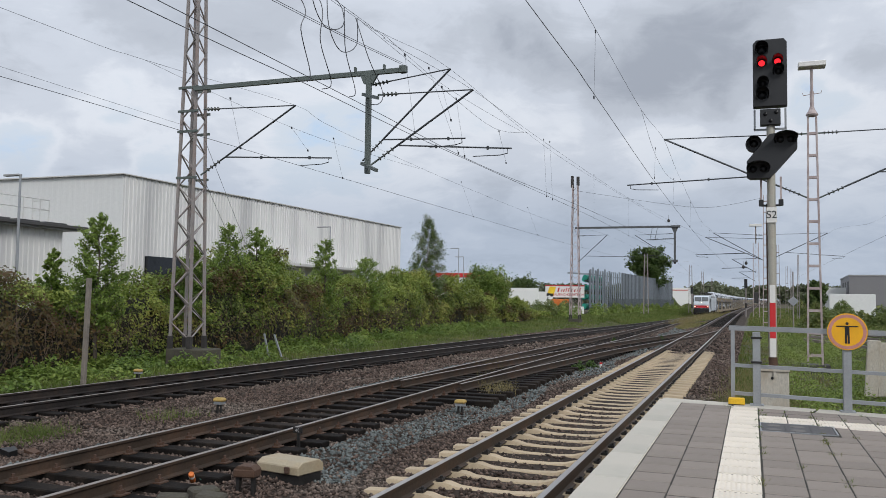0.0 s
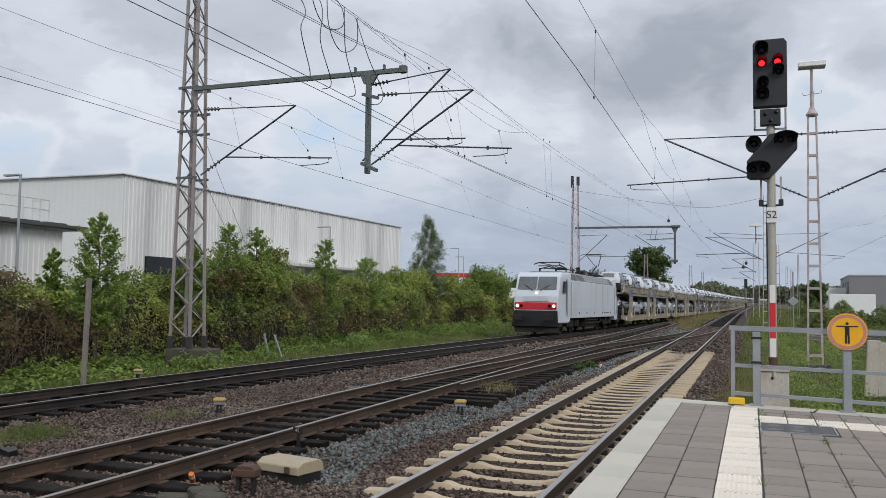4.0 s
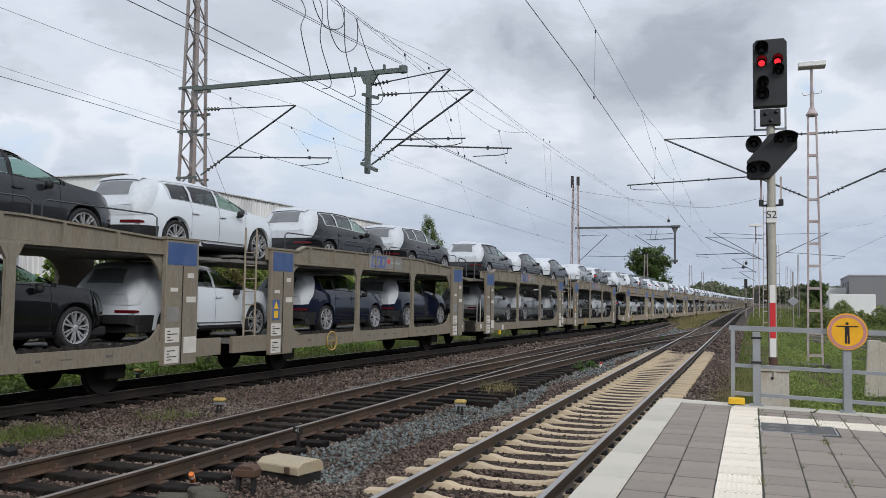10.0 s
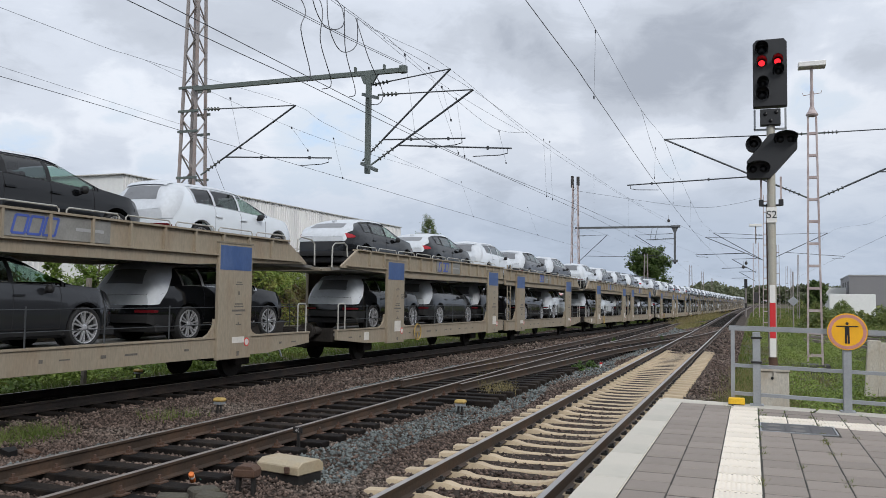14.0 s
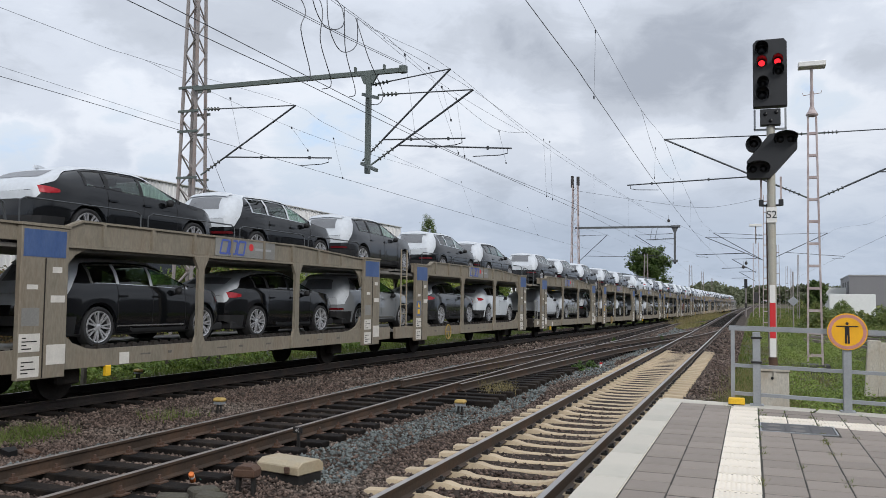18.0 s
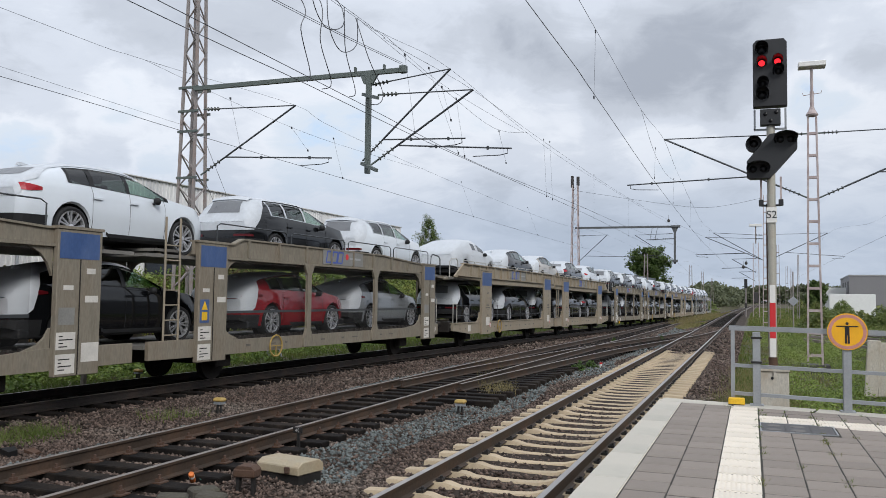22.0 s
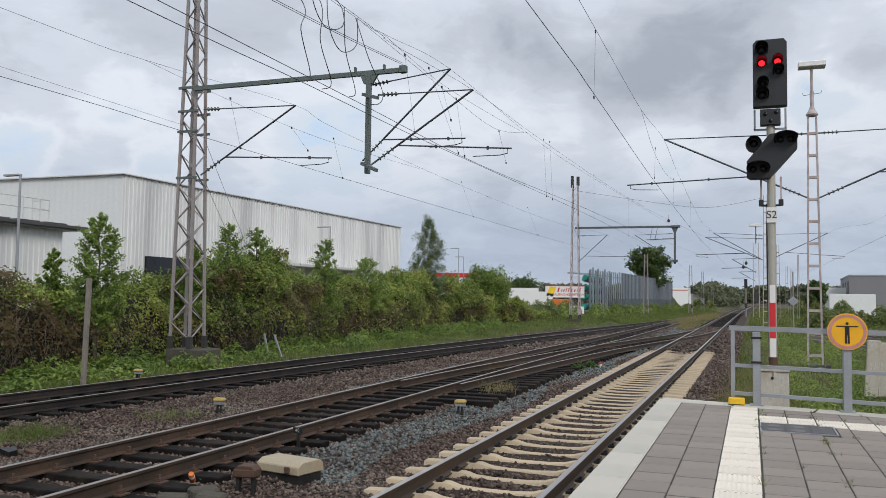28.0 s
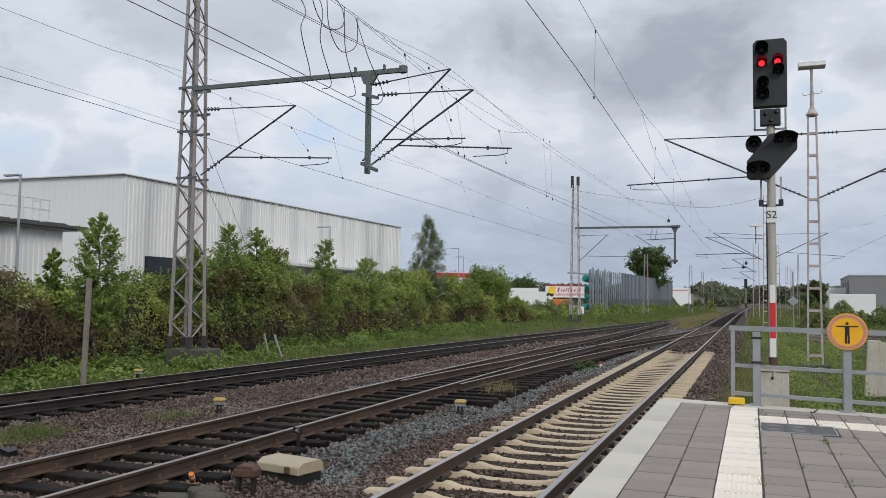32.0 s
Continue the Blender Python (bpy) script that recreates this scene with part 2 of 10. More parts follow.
M["sign_yellow"] = material("orange_yellow_sign", (0.80, 0.40, 0.015), 0.4, vary=0.07, scale=5, fine=60, bump=0.03)
M["sign_pink"] = material("faded_red_ring", (0.50, 0.22, 0.19), 0.5, vary=0.12, scale=5, fine=60, bump=0.03)
M["black_paint"] = material("black_paint", (0.012, 0.012, 0.013), 0.5, vary=0.1, bump=0.0)
M["beige_box"] = material("beige_machine_cover", (0.38, 0.32, 0.22), 0.6, vary=0.14, scale=3, fine=40, bump=0.12, second=(0.28, 0.2, 0.12), amount=0.55)
M["clad"] = material("pale_profiled_cladding", (0.70, 0.69, 0.675), 0.5, 0.05, vary=0.05, scale=0.55, fine=6, bump=0.03, second=(0.40, 0.395, 0.40), amount=0.8, stretch=(1, 1, 0.06))
M["clad_side"] = material("smooth_pale_cladding", (0.68, 0.68, 0.66), 0.5, 0.05, vary=0.05, scale=0.2, fine=6, bump=0.03, second=(0.52, 0.52, 0.51), amount=0.4)
M["roof_dark"] = material("dark_roof_edge", (0.06, 0.058, 0.058), 0.7, vary=0.2, scale=1, fine=20, bump=0.1)
M["trim_grey"] = material("grey_trim", (0.33, 0.33, 0.33), 0.5, 0.1, vary=0.1, scale=1, fine=20, bump=0.05)
M["dark_glass"] = material("dark_window_glass", (0.012, 0.014, 0.016), 0.08, vary=0.05, bump=0.0)
M["wood_post"] = material("grey_timber", (0.20, 0.175, 0.15), 0.9, vary=0.2, scale=5, fine=40, bump=0.4)
M["bark"] = material("bark", (0.10, 0.08, 0.065), 0.9, vary=0.25, scale=5, fine=30, bump=0.5)
M["birch"] = material("birch_bark", (0.45, 0.43, 0.40), 0.8, vary=0.25, scale=5, fine=30, bump=0.3, second=(0.06, 0.055, 0.05), amount=0.8)
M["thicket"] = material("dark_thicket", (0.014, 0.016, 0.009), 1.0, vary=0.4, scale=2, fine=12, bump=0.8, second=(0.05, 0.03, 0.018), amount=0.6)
M["twig"] = material("dry_twigs", (0.12, 0.085, 0.06), 0.9, vary=0.3, scale=3, fine=30, bump=0.2)
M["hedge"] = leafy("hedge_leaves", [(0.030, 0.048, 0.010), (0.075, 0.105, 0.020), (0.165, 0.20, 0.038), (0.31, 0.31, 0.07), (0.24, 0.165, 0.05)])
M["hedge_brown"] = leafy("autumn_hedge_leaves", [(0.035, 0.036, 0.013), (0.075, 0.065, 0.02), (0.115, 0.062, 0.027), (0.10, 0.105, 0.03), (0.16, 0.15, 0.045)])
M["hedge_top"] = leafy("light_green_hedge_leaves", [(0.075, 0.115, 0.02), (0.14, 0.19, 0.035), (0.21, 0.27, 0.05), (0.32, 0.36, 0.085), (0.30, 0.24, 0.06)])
M["sapling_leaf"] = leafy("light_sapling_leaves", [(0.07, 0.12, 0.022), (0.13, 0.20, 0.038), (0.20, 0.28, 0.055), (0.30, 0.38, 0.09)])
M["leaf"] = leafy("fresh_leaves", [(0.055, 0.095, 0.018), (0.105, 0.165, 0.03), (0.17, 0.235, 0.048), (0.27, 0.32, 0.075)])
M["hedge_green"] = leafy("deep_green_leaves", [(0.035, 0.065, 0.016), (0.06, 0.105, 0.024), (0.09, 0.145, 0.034)])
M["birch_leaf"] = leafy("birch_leaves", [(0.07, 0.105, 0.035), (0.11, 0.15, 0.05), (0.16, 0.20, 0.07)])
M["tree_dark"] = leafy("dark_oak_leaves", [(0.04, 0.07, 0.02), (0.075, 0.115, 0.03), (0.115, 0.16, 0.04)])
# paler tones: the haze of distance is put into the leaf colour
M["wood_far_haze"] = leafy("far_woodland", [(0.075, 0.088, 0.052), (0.10, 0.115, 0.062), (0.135, 0.145, 0.078)])
M["grass"] = leafy("verge_grass", [(0.055, 0.09, 0.016), (0.095, 0.135, 0.027), (0.135, 0.17, 0.04), (0.20, 0.175, 0.07)])
M["grass_dry"] = leafy("dry_grass", [(0.16, 0.16, 0.05), (0.24, 0.20, 0.09), (0.31, 0.25, 0.12)])


def tinted(name, tint):
    """Thin tinted glass: clear with a tint, and a glossy face whose gloss grows at the edge."""
    m = bpy.data.materials.new(name)
    m.use_nodes = True
    nt = m.node_tree
    nt.nodes.remove(nt.nodes["Principled BSDF"])
    tr, gl = nt.nodes.new("ShaderNodeBsdfTransparent"), nt.nodes.new("ShaderNodeBsdfGlossy")
    tr.inputs[0].default_value = (*tint, 1)
    gl.inputs["Roughness"].default_value = 0.03
    lw, mx = nt.nodes.new("ShaderNodeLayerWeight"), nt.nodes.new("ShaderNodeMixShader")
    lw.inputs[0].default_value = 0.5
    pw, ad = nt.nodes.new("ShaderNodeMath"), nt.nodes.new("ShaderNodeMath")
    pw.operation, ad.operation = "POWER", "MULTIPLY_ADD"
    pw.inputs[1].default_value, ad.inputs[1].default_value, ad.inputs[2].default_value = 4.0, 0.85, 0.07
    nt.links.new(lw.outputs["Facing"], pw.inputs[0])
    nt.links.new(pw.outputs[0], ad.inputs[0])
    nt.links.new(ad.outputs[0], mx.inputs[0])
    nt.links.new(tr.outputs[0], mx.inputs[1])
    nt.links.new(gl.outputs[0], mx.inputs[2])
    nt.links.new(mx.outputs[0], nt.nodes["Material Output"].inputs[0])
    return m


M["fascia"] = material("pale_roof_fascia", (0.55, 0.54, 0.52), 0.6, vary=0.08, scale=0.5, fine=10, bump=0.03)
M["cover_grey"] = material("dark_grey_cover_plate", (0.085, 0.083, 0.085), 0.7, 0.1, vary=0.12, scale=4, fine=60, bump=0.15)
M["cover_recess"] = material("grey_cover_recess", (0.15, 0.142, 0.135), 0.8, vary=0.12, scale=4, fine=60, bump=0.15)
M["pale_slab"] = material("pale_weathered_slab", (0.52, 0.485, 0.42), 0.85, vary=0.2, scale=5.0, fine=40, bump=0.3, second=(0.27, 0.215, 0.155), amount=0.75, stretch=(1, 1, 0.45))
M["weed_leaf"] = leafy("weed_leaves", [(0.075, 0.12, 0.022), (0.14, 0.20, 0.038), (0.215, 0.28, 0.06), (0.33, 0.35, 0.11)])
M["bush_leaf"] = leafy("bush_leaves", [(0.06, 0.085, 0.025), (0.11, 0.145, 0.04), (0.165, 0.195, 0.055), (0.24, 0.225, 0.08)])
M["beam_slate"] = material("slate_grey_steel", (0.10, 0.105, 0.11), 0.6, 0.2, vary=0.15, scale=2, fine=30, bump=0.1)
M["grass_mixed"] = leafy("mixed_grass", [(0.06, 0.10, 0.02), (0.10, 0.145, 0.03), (0.16, 0.165, 0.05), (0.24, 0.20, 0.085)])


# ---- mesh helpers ----
def box(bm, x0, x1, y0, y1, z0, z1, bev=0.0):
    vs = [bm.verts.new((x, y, z)) for x in (x0, x1) for y in (y0, y1) for z in (z0, z1)]
    fs = [bm.faces.new([vs[i] for i in f]) for f in ((0, 1, 3, 2), (4, 6, 7, 5), (0, 4, 5, 1), (2, 3, 7, 6), (0, 2, 6, 4), (1, 5, 7, 3))]
    if bev:
        bmesh.ops.bevel(bm, geom=list({e for f in fs for e in f.edges}), offset=bev, segments=1, affect="EDGES")
    return bm


def bar(bm, p, q, w, h=None, up=(0, 0, 1)):
    """A rectangular bar from p to q, w wide across and h thick along up."""
    p, q, h = Vector(p), Vector(q), h or w
    d = (q - p).normalized()
    u = Vector(up)
    if abs(d.dot(u)) > 0.98:
        u = Vector((0, 1, 0))
    s = d.cross(u).normalized() * (w / 2)
    u = s.cross(d).normalized() * (h / 2)
    a = [bm.verts.new(c + i * s + j * u) for c in (p, q) for i, j in ((-1, -1), (1, -1), (1, 1), (-1, 1))]
    for f in ((0, 1, 2, 3), (7, 6, 5, 4), (0, 4, 5, 1), (1, 5, 6, 2), (2, 6, 7, 3), (3, 7, 4, 0)):
        bm.faces.new([a[i] for i in f])
    return bm


def rod(bm, p, q, r, seg=8, r2=None):
    p, q = Vector(p), Vector(q)
    d = (q - p).normalized()
    s = d.orthogonal().normalized()
    t = d.cross(s)
    r2 = r if r2 is None else r2
    rings = []
    for c, rr in ((p, r), (q, r2)):
        rings.append([bm.verts.new(c + rr * (math.cos(k * math.tau / seg) * s + math.sin(k * math.tau / seg) * t)) for k in range(seg)])
    for k in range(seg):
        bm.faces.new((rings[0][k], rings[0][(k + 1) % seg], rings[1][(k + 1) % seg], rings[1][k]))
    bm.faces.new(rings[0][::-1])
    bm.faces.new(rings[1])
    return bm


def tube(bm, pts, r, seg=6, closed=False):
    pts = [Vector(p) for p in pts]
    rings, n = [], len(pts)
    for i, c in enumerate(pts):
        a, b = pts[(i - 1) % n if closed else max(i - 1, 0)], pts[(i + 1) % n if closed else min(i + 1, n - 1)]
        d = (b - a).normalized()
        ref = Vector((0, 0, 1)) if abs(d.z) < 0.9 else Vector((1, 0, 0))
        s = d.cross(ref).normalized()
        t = d.cross(s)
        rings.append([bm.verts.new(c + r * (math.cos(k * math.tau / seg) * s + math.sin(k * math.tau / seg) * t)) for k in range(seg)])
    for i in range(n if closed else n - 1):
        a, b = rings[i], rings[(i + 1) % n]
        for k in range(seg):
            bm.faces.new((a[k], a[(k + 1) % seg], b[(k + 1) % seg], b[k]))
    if not closed:
        bm.faces.new(rings[0][::-1])
        bm.faces.new(rings[-1])
    return bm


def prism(bm, poly, lo, hi, axis="y", bev=0.0):
    """A polygon pushed along an axis. poly: (x, z) for y, (y, z) for x, (x, y) for z."""
    def at(a, b, c):
        return {"y": (a, c, b), "x": (c, a, b), "z": (a, b, c)}[axis]
    lo_v, hi_v = [bm.verts.new(at(a, b, lo)) for a, b in poly], [bm.verts.new(at(a, b, hi)) for a, b in poly]
    n = len(poly)
    fs = [bm.faces.new(lo_v[::-1]), bm.faces.new(hi_v)]
    for i in range(n):
        fs.append(bm.faces.new((lo_v[i], lo_v[(i + 1) % n], hi_v[(i + 1) % n], hi_v[i])))
    if bev:
        bmesh.ops.bevel(bm, geom=list({e for f in fs for e in f.edges}), offset=bev, segments=1, affect="EDGES")
    return bm


def lathe(bm, prof, centre=(0, 0, 0), axis="z", seg=16, caps=True):
    """A turned form. prof: (radius, height) along the axis."""
    c, rings = Vector(centre), []
    for r, h in prof:
        ring = []
        for k in range(seg):
            a, b = r * math.cos(k * math.tau / seg), r * math.sin(k * math.tau / seg)
            ring.append(bm.verts.new(c + Vector({"z": (a, b, h), "x": (h, a, b), "y": (b, h, a)}[axis])))
        rings.append(ring)
    for a, b in zip(rings, rings[1:]):
        for k in range(seg):
            bm.faces.new((a[k], a[(k + 1) % seg], b[(k + 1) % seg], b[k]))
    if caps:
        bm.faces.new(rings[0][::-1])
        bm.faces.new(rings[-1])
    return bm


def sweep(bm, prof, pts):
    """A closed profile (across, up) carried along a line that stays level."""
    pts, rings = [Vector(p) for p in pts], []
    for i, c in enumerate(pts):
        d = pts[min(i + 1, len(pts) - 1)] - pts[max(i - 1, 0)]
        s = Vector((d.y, -d.x, 0)).normalized()
        rings.append([bm.verts.new(c + a * s + Vector((0, 0, b))) for a, b in prof])
    n = len(prof)
    for a, b in zip(rings, rings[1:]):
        for k in range(n):
            bm.faces.new((a[k], b[k], b[(k + 1) % n], a[(k + 1) % n]))
    bm.faces.new(rings[0])
    bm.faces.new(rings[-1][::-1])
    return bm


def to_mesh(name, bm, mat, smooth=False):
    bmesh.ops.recalc_face_normals(bm, faces=bm.faces)
    me = bpy.data.meshes.new(name)
    bm.to_mesh(me)
    bm.free()
    me.materials.append(mat)
    if smooth:
        me.polygons.foreach_set("use_smooth", [True] * len(me.polygons))
        me.set_sharp_from_angle(angle=radians(38))
    return me


def thing(name, label, category, at=None, group="", kind=""):
    ob = new(name)
    ob.empty_display_size = 0.2
    if at is not None:
        ob.matrix_basis = at
    return tagged(ob, label, category, group, kind)


def solid(name, bm, mat, label, category="", group="", kind="", at=None, smooth=False):
    """A thing that is one mesh."""
    ob = new(name, to_mesh(name, bm, mat, smooth))
    if at is not None:
        ob.matrix_basis = at
    return tagged(ob, label, category, group, kind)


def part(name, bm, mat, parent, label="", at=None, smooth=False, kind=""):
    me = bm if isinstance(bm, bpy.types.Mesh) else to_mesh(name, bm, mat, smooth)
    ob = new(name, me)
    ob.parent = parent
    if at is not None:
        ob.matrix_basis = at
    return tagged(ob, label, kind=kind)


def raw(name, verts, faces, mat, smooth=False):
    me = bpy.data.meshes.new(name)
    me.from_pydata(verts, [], faces)
    me.materials.append(mat)
    if smooth:
        me.polygons.foreach_set("use_smooth", [True] * len(me.polygons))
    return me


def quads_mesh(name, centres, normals, sizes, mat, rng, aspect=1.6):
    """Many small leaf-shaped quads, one at each centre, turned about by chance."""
    n = len(centres)
    nrm = normals / np.maximum(np.linalg.norm(normals, axis=1, keepdims=True), 1e-6)
    ref = rng.normal(size=(n, 3))
    a = np.cross(nrm, ref)
    a /= np.maximum(np.linalg.norm(a, axis=1, keepdims=True), 1e-6)
    b = np.cross(nrm, a)
    s = sizes[:, None]
    p = np.empty((n, 4, 3))
    p[:, 0], p[:, 1], p[:, 2], p[:, 3] = centres - a * s * aspect * 0.5, centres - b * s * 0.42 + a * s * 0.1, centres + a * s * aspect * 0.5, centres + b * s * 0.42 + a * s * 0.1
    me = bpy.data.meshes.new(name)
    me.vertices.add(4 * n)
    me.vertices.foreach_set("co", p.ravel())
    me.loops.add(4 * n)
    me.loops.foreach_set("vertex_index", np.arange(4 * n))
    me.polygons.add(n)
    me.polygons.foreach_set("loop_start", np.arange(n) * 4)
    me.polygons.foreach_set("loop_total", np.full(n, 4))
    me.update()
    me.materials.append(mat)
    return me


def blades_mesh(name, roots, heights, widths, mat, rng, lean=0.4):
    """Grass blades: one thin triangle each."""
    n = len(roots)
    ang = rng.uniform(0, math.tau, n)
    side = np.stack([np.cos(ang), np.sin(ang), np.zeros(n)], 1) * widths[:, None]
    tip = roots + np.stack([rng.normal(0, lean, n) * heights, rng.normal(0, lean, n) * heights, heights], 1)
    p = np.empty((n, 3, 3))
    p[:, 0], p[:, 1], p[:, 2] = roots - side, roots + side, tip
    me = bpy.data.meshes.new(name)
    me.vertices.add(3 * n)
    me.vertices.foreach_set("co", p.ravel())
    me.loops.add(3 * n)
    me.loops.foreach_set("vertex_index", np.arange(3 * n))
    me.polygons.add(n)
    me.polygons.foreach_set("loop_start", np.arange(n) * 3)
    me.polygons.foreach_set("loop_total", np.full(n, 3))
    me.update()
    me.materials.append(mat)
    return me


# ---- lines of the tracks, seen from above: x for a given y ----
def bend(y):
    """The far curve that all tracks share."""
    return 1.0e-4 * max(y - 300.0, 0.0) ** 2


def far_x(y):
    m = min(y, 300.0)
    return bend(y) - 10.446 + 0.038373 * m - 3.6452e-5 * m * m + 0.0165 * (y - m)


def near_x(y):
    m = max(y - 85.0, 0.0)
    return 0.0 if m == 0 else bend(y) + min(m, 90.0) ** 2 * 6.4e-5 + max(m - 90.0, 0) * 0.0115


def spline(knots, y):
    ys, xs = [k[0] for k in knots], [k[1] for k in knots]
    if y <= ys[0]:
        return xs[0]
    if y >= ys[-1]:
        return xs[-1]
    i = max(j for j in range(len(ys) - 1) if ys[j] <= y)
    def slope(j):
        a, b = max(j - 1, 0), min(j + 1, len(ys) - 1)
        return (xs[b] - xs[a]) / (ys[b] - ys[a]) if 0 < j < len(ys) - 1 else 0.0
    h = ys[i + 1] - ys[i]
    u = (y - ys[i]) / h
    return (2 * u ** 3 - 3 * u * u + 1) * xs[i] + (u ** 3 - 2 * u * u + u) * h * slope(i) + (-2 * u ** 3 + 3 * u * u) * xs[i + 1] + (u ** 3 - u * u) * h * slope(i + 1)


def mid_x(y):
    return spline([(10, -4.42), (28, -4.42), (45, -4.15), (70, -4.35), (95, -5.1), (118, -6.1), (150, far_x(150))], y)


def cross_x(y):
    return spline([(12, -4.42), (18, -4.25), (25, -3.78), (33, -3.1), (41, -2.0), (50, -0.75), (58, -0.12), (66, 0.0)], y)


FALL = [(-1000, 0.0), (24, 0.0), (40, 0.09), (55, 0.21), (70, 0.33), (102, 0.55), (150, 0.80), (250, 1.08), (5000, 1.1)]


def sag(x, y):
    """How far the ground lies above (+) or below (-) level: the far track runs gently downhill, with banks to both sides."""
    for (a, b), (c, d) in zip(FALL, FALL[1:]):
        if y <= c:
            fall = b + (d - b) * (y - a) / (c - a)
            break
    f, n = far_x(y), near_x(y) - 1.6
    if x > f:
        w = min(max((n - x) / max(n - f - 1.5, 0.3), 0.0), 1.0) ** 1.5
    else:
        w = 1.0 - min(max((f - 2.4 - x) / 3.0, 0.0), 1.0)
    return -fall * w


# ---- ground, ballast and tracks ----
def ground_sheet():
    xs = np.concatenate([[-2500, -900, -400, -160, -80], np.arange(-45, 24, 1.5), [40, 80, 160, 400, 900, 2500]])
    ys = np.concatenate([[-900, -200, -60], np.arange(-20, 122, 2.0), np.arange(126, 330, 8.0), [350, 400, 450, 550, 700, 1200, 2600]])
    verts = []
    for y in ys:
        for x in xs:
            z = -0.50 + 0.05 * noise.noise((x * 0.4, y * 0.4, 0)) + sag(x, y)
            if far_x(y) - 1.6 < x < near_x(y) + 1.0:
                z -= 0.12
            verts.append((x, y, z))
    w = len(xs)
    faces = [(j * w + i, j * w + i + 1, (j + 1) * w + i + 1, (j + 1) * w + i) for j in range(len(ys) - 1) for i in range(w - 1)]
    ob = new("ground", raw("ground", verts, faces, M["soil"], True))
    tagged(ob, "weedy brown soil ground beside the railway tracks", "ground", kind="structure")


def ballast_bed():
    """One bed under all tracks, with shoulders, from in front of the platform into the distance."""
    ys = list(np.concatenate([np.arange(-20, 60, 0.5), np.arange(60, 160, 2.0), np.arange(160, 801, 20.0)]))
    verts, faces = [], []
    cols = 64
    for y in ys:
        xl, xr = far_x(y) - 2.2, max(near_x(y) + 2.3, 1.5)
        if y < 12.6:
            xr = 1.62
        for i in range(cols + 1):
            u = i / cols
            x = xl + (xr - xl) * u
            d = min(abs(x - far_x(y)), abs(x - mid_x(y)), abs(x - near_x(y)))
            z = (-0.214 if abs(x - near_x(y)) < 1.3 else -0.255) - 0.06 * min(max((d - 1.35) / 0.8, 0), 1)
            edge = min(x - xl, xr - x)
            if edge < 0.8:
                z -= (0.8 - edge) * 0.34
            z += 0.022 * noise.noise((x * 1.7, y * 1.7, 2.0)) + sag(x, y)
            verts.append((x, y, z))
    w = cols + 1
    faces = [(j * w + i, j * w + i + 1, (j + 1) * w + i + 1, (j + 1) * w + i) for j in range(len(ys) - 1) for i in range(cols)]
    ob = new("ballast_bed", raw("ballast_bed", verts, faces, M["ballast"], True))
    tagged(ob, "brown-grey crushed stone ballast bed under the tracks", "ballast", kind="structure")


RAIL = [(-0.07, -0.172), (0.07, -0.172), (0.07, -0.160), (0.012, -0.140), (0.010, -0.045), (0.036, -0.032), (0.036, -0.004), (-0.036, -0.004), (-0.036, -0.032), (-0.010, -0.045), (-0.012, -0.140), (-0.07, -0.160)]
HEAD = [(-0.034, -0.006), (0.034, -0.006), (0.034, -0.002), (0.028, 0.0), (-0.028, 0.0), (-0.034, -0.002)]


def rail_line(f, y0, y1, off, step=1.5):
    n = max(int((y1 - y0) / step), 2)
    pts = []
    for i in range(n + 1):
        y = y0 + (y1 - y0) * i / n
        t = Vector((f(y + 0.2) - f(y - 0.2), 0.4, 0)).normalized()
        pts.append((f(y) + off * t.y, y - off * t.x, sag(f(y), y)))
    return pts


def track(name, f, y0, y1, steel, top, label, sides=(1, 1)):
    tr = thing(name, label, "railway track", kind="structure")
    for s, on in zip((-0.7535, 0.7535), sides):
        if not on:
            continue
        a = y0 if on is True or on == 1 else on
        pts = rail_line(f, a, y1, s)
        r = part("rail", sweep(bmesh.new(), RAIL, pts), steel, tr)
        part("rail_head", sweep(bmesh.new(), HEAD, pts), top, r, "worn running surface")
    return tr


ground_sheet()
ballast_bed()
track_near = track("track_near", near_x, -20, 500, M["rail"], M["rail_top"], "railway track with polished rails on concrete sleepers along the platform")
track_mid = track("track_middle", mid_x, -20, 150, M["rail"], M["rail_top_dull"], "rusty railway track on dark tarred wooden sleepers")
track_far = track("track_far", far_x, -20, 700, M["rail_dark"], M["rail_top_dull"], "dark railway track used by the car-carrier train")
track_cross = track("track_crossover", cross_x, 18, 64, M["rail"], M["rail_top_dull"], "crossover rails leading from the middle track to the platform track")


def concrete_tie_mesh():
    """A waisted concrete sleeper, lower in its middle."""
    st = [(-1.3, -0.165), (-1.15, -0.16), (-0.95, -0.15), (-0.55, -0.15), (-0.42, -0.185), (-0.2, -0.2), (0.2, -0.2), (0.42, -0.185), (0.55, -0.15), (0.95, -0.15), (1.15, -0.16), (1.3, -0.165)]
    bm, rings = bmesh.new(), []
    for x, z in st:
        hw = 0.088 if abs(x) > 0.5 else 0.078
        rings.append([bm.verts.new((x, b, c)) for b, c in ((-0.12, -0.36), (-hw - 0.008, z - 0.03), (-hw + 0.005, z), (hw - 0.005, z), (hw + 0.008, z - 0.03), (0.12, -0.36))])
    for a, b in zip(rings, rings[1:]):
        for k in range(5):
            bm.faces.new((a[k], b[k], b[k + 1], a[k + 1]))
    bm.faces.new(rings[0])
    bm.faces.new(rings[-1][::-1])
    return to_mesh("sleeper", bm, M["concrete_tie"], True)


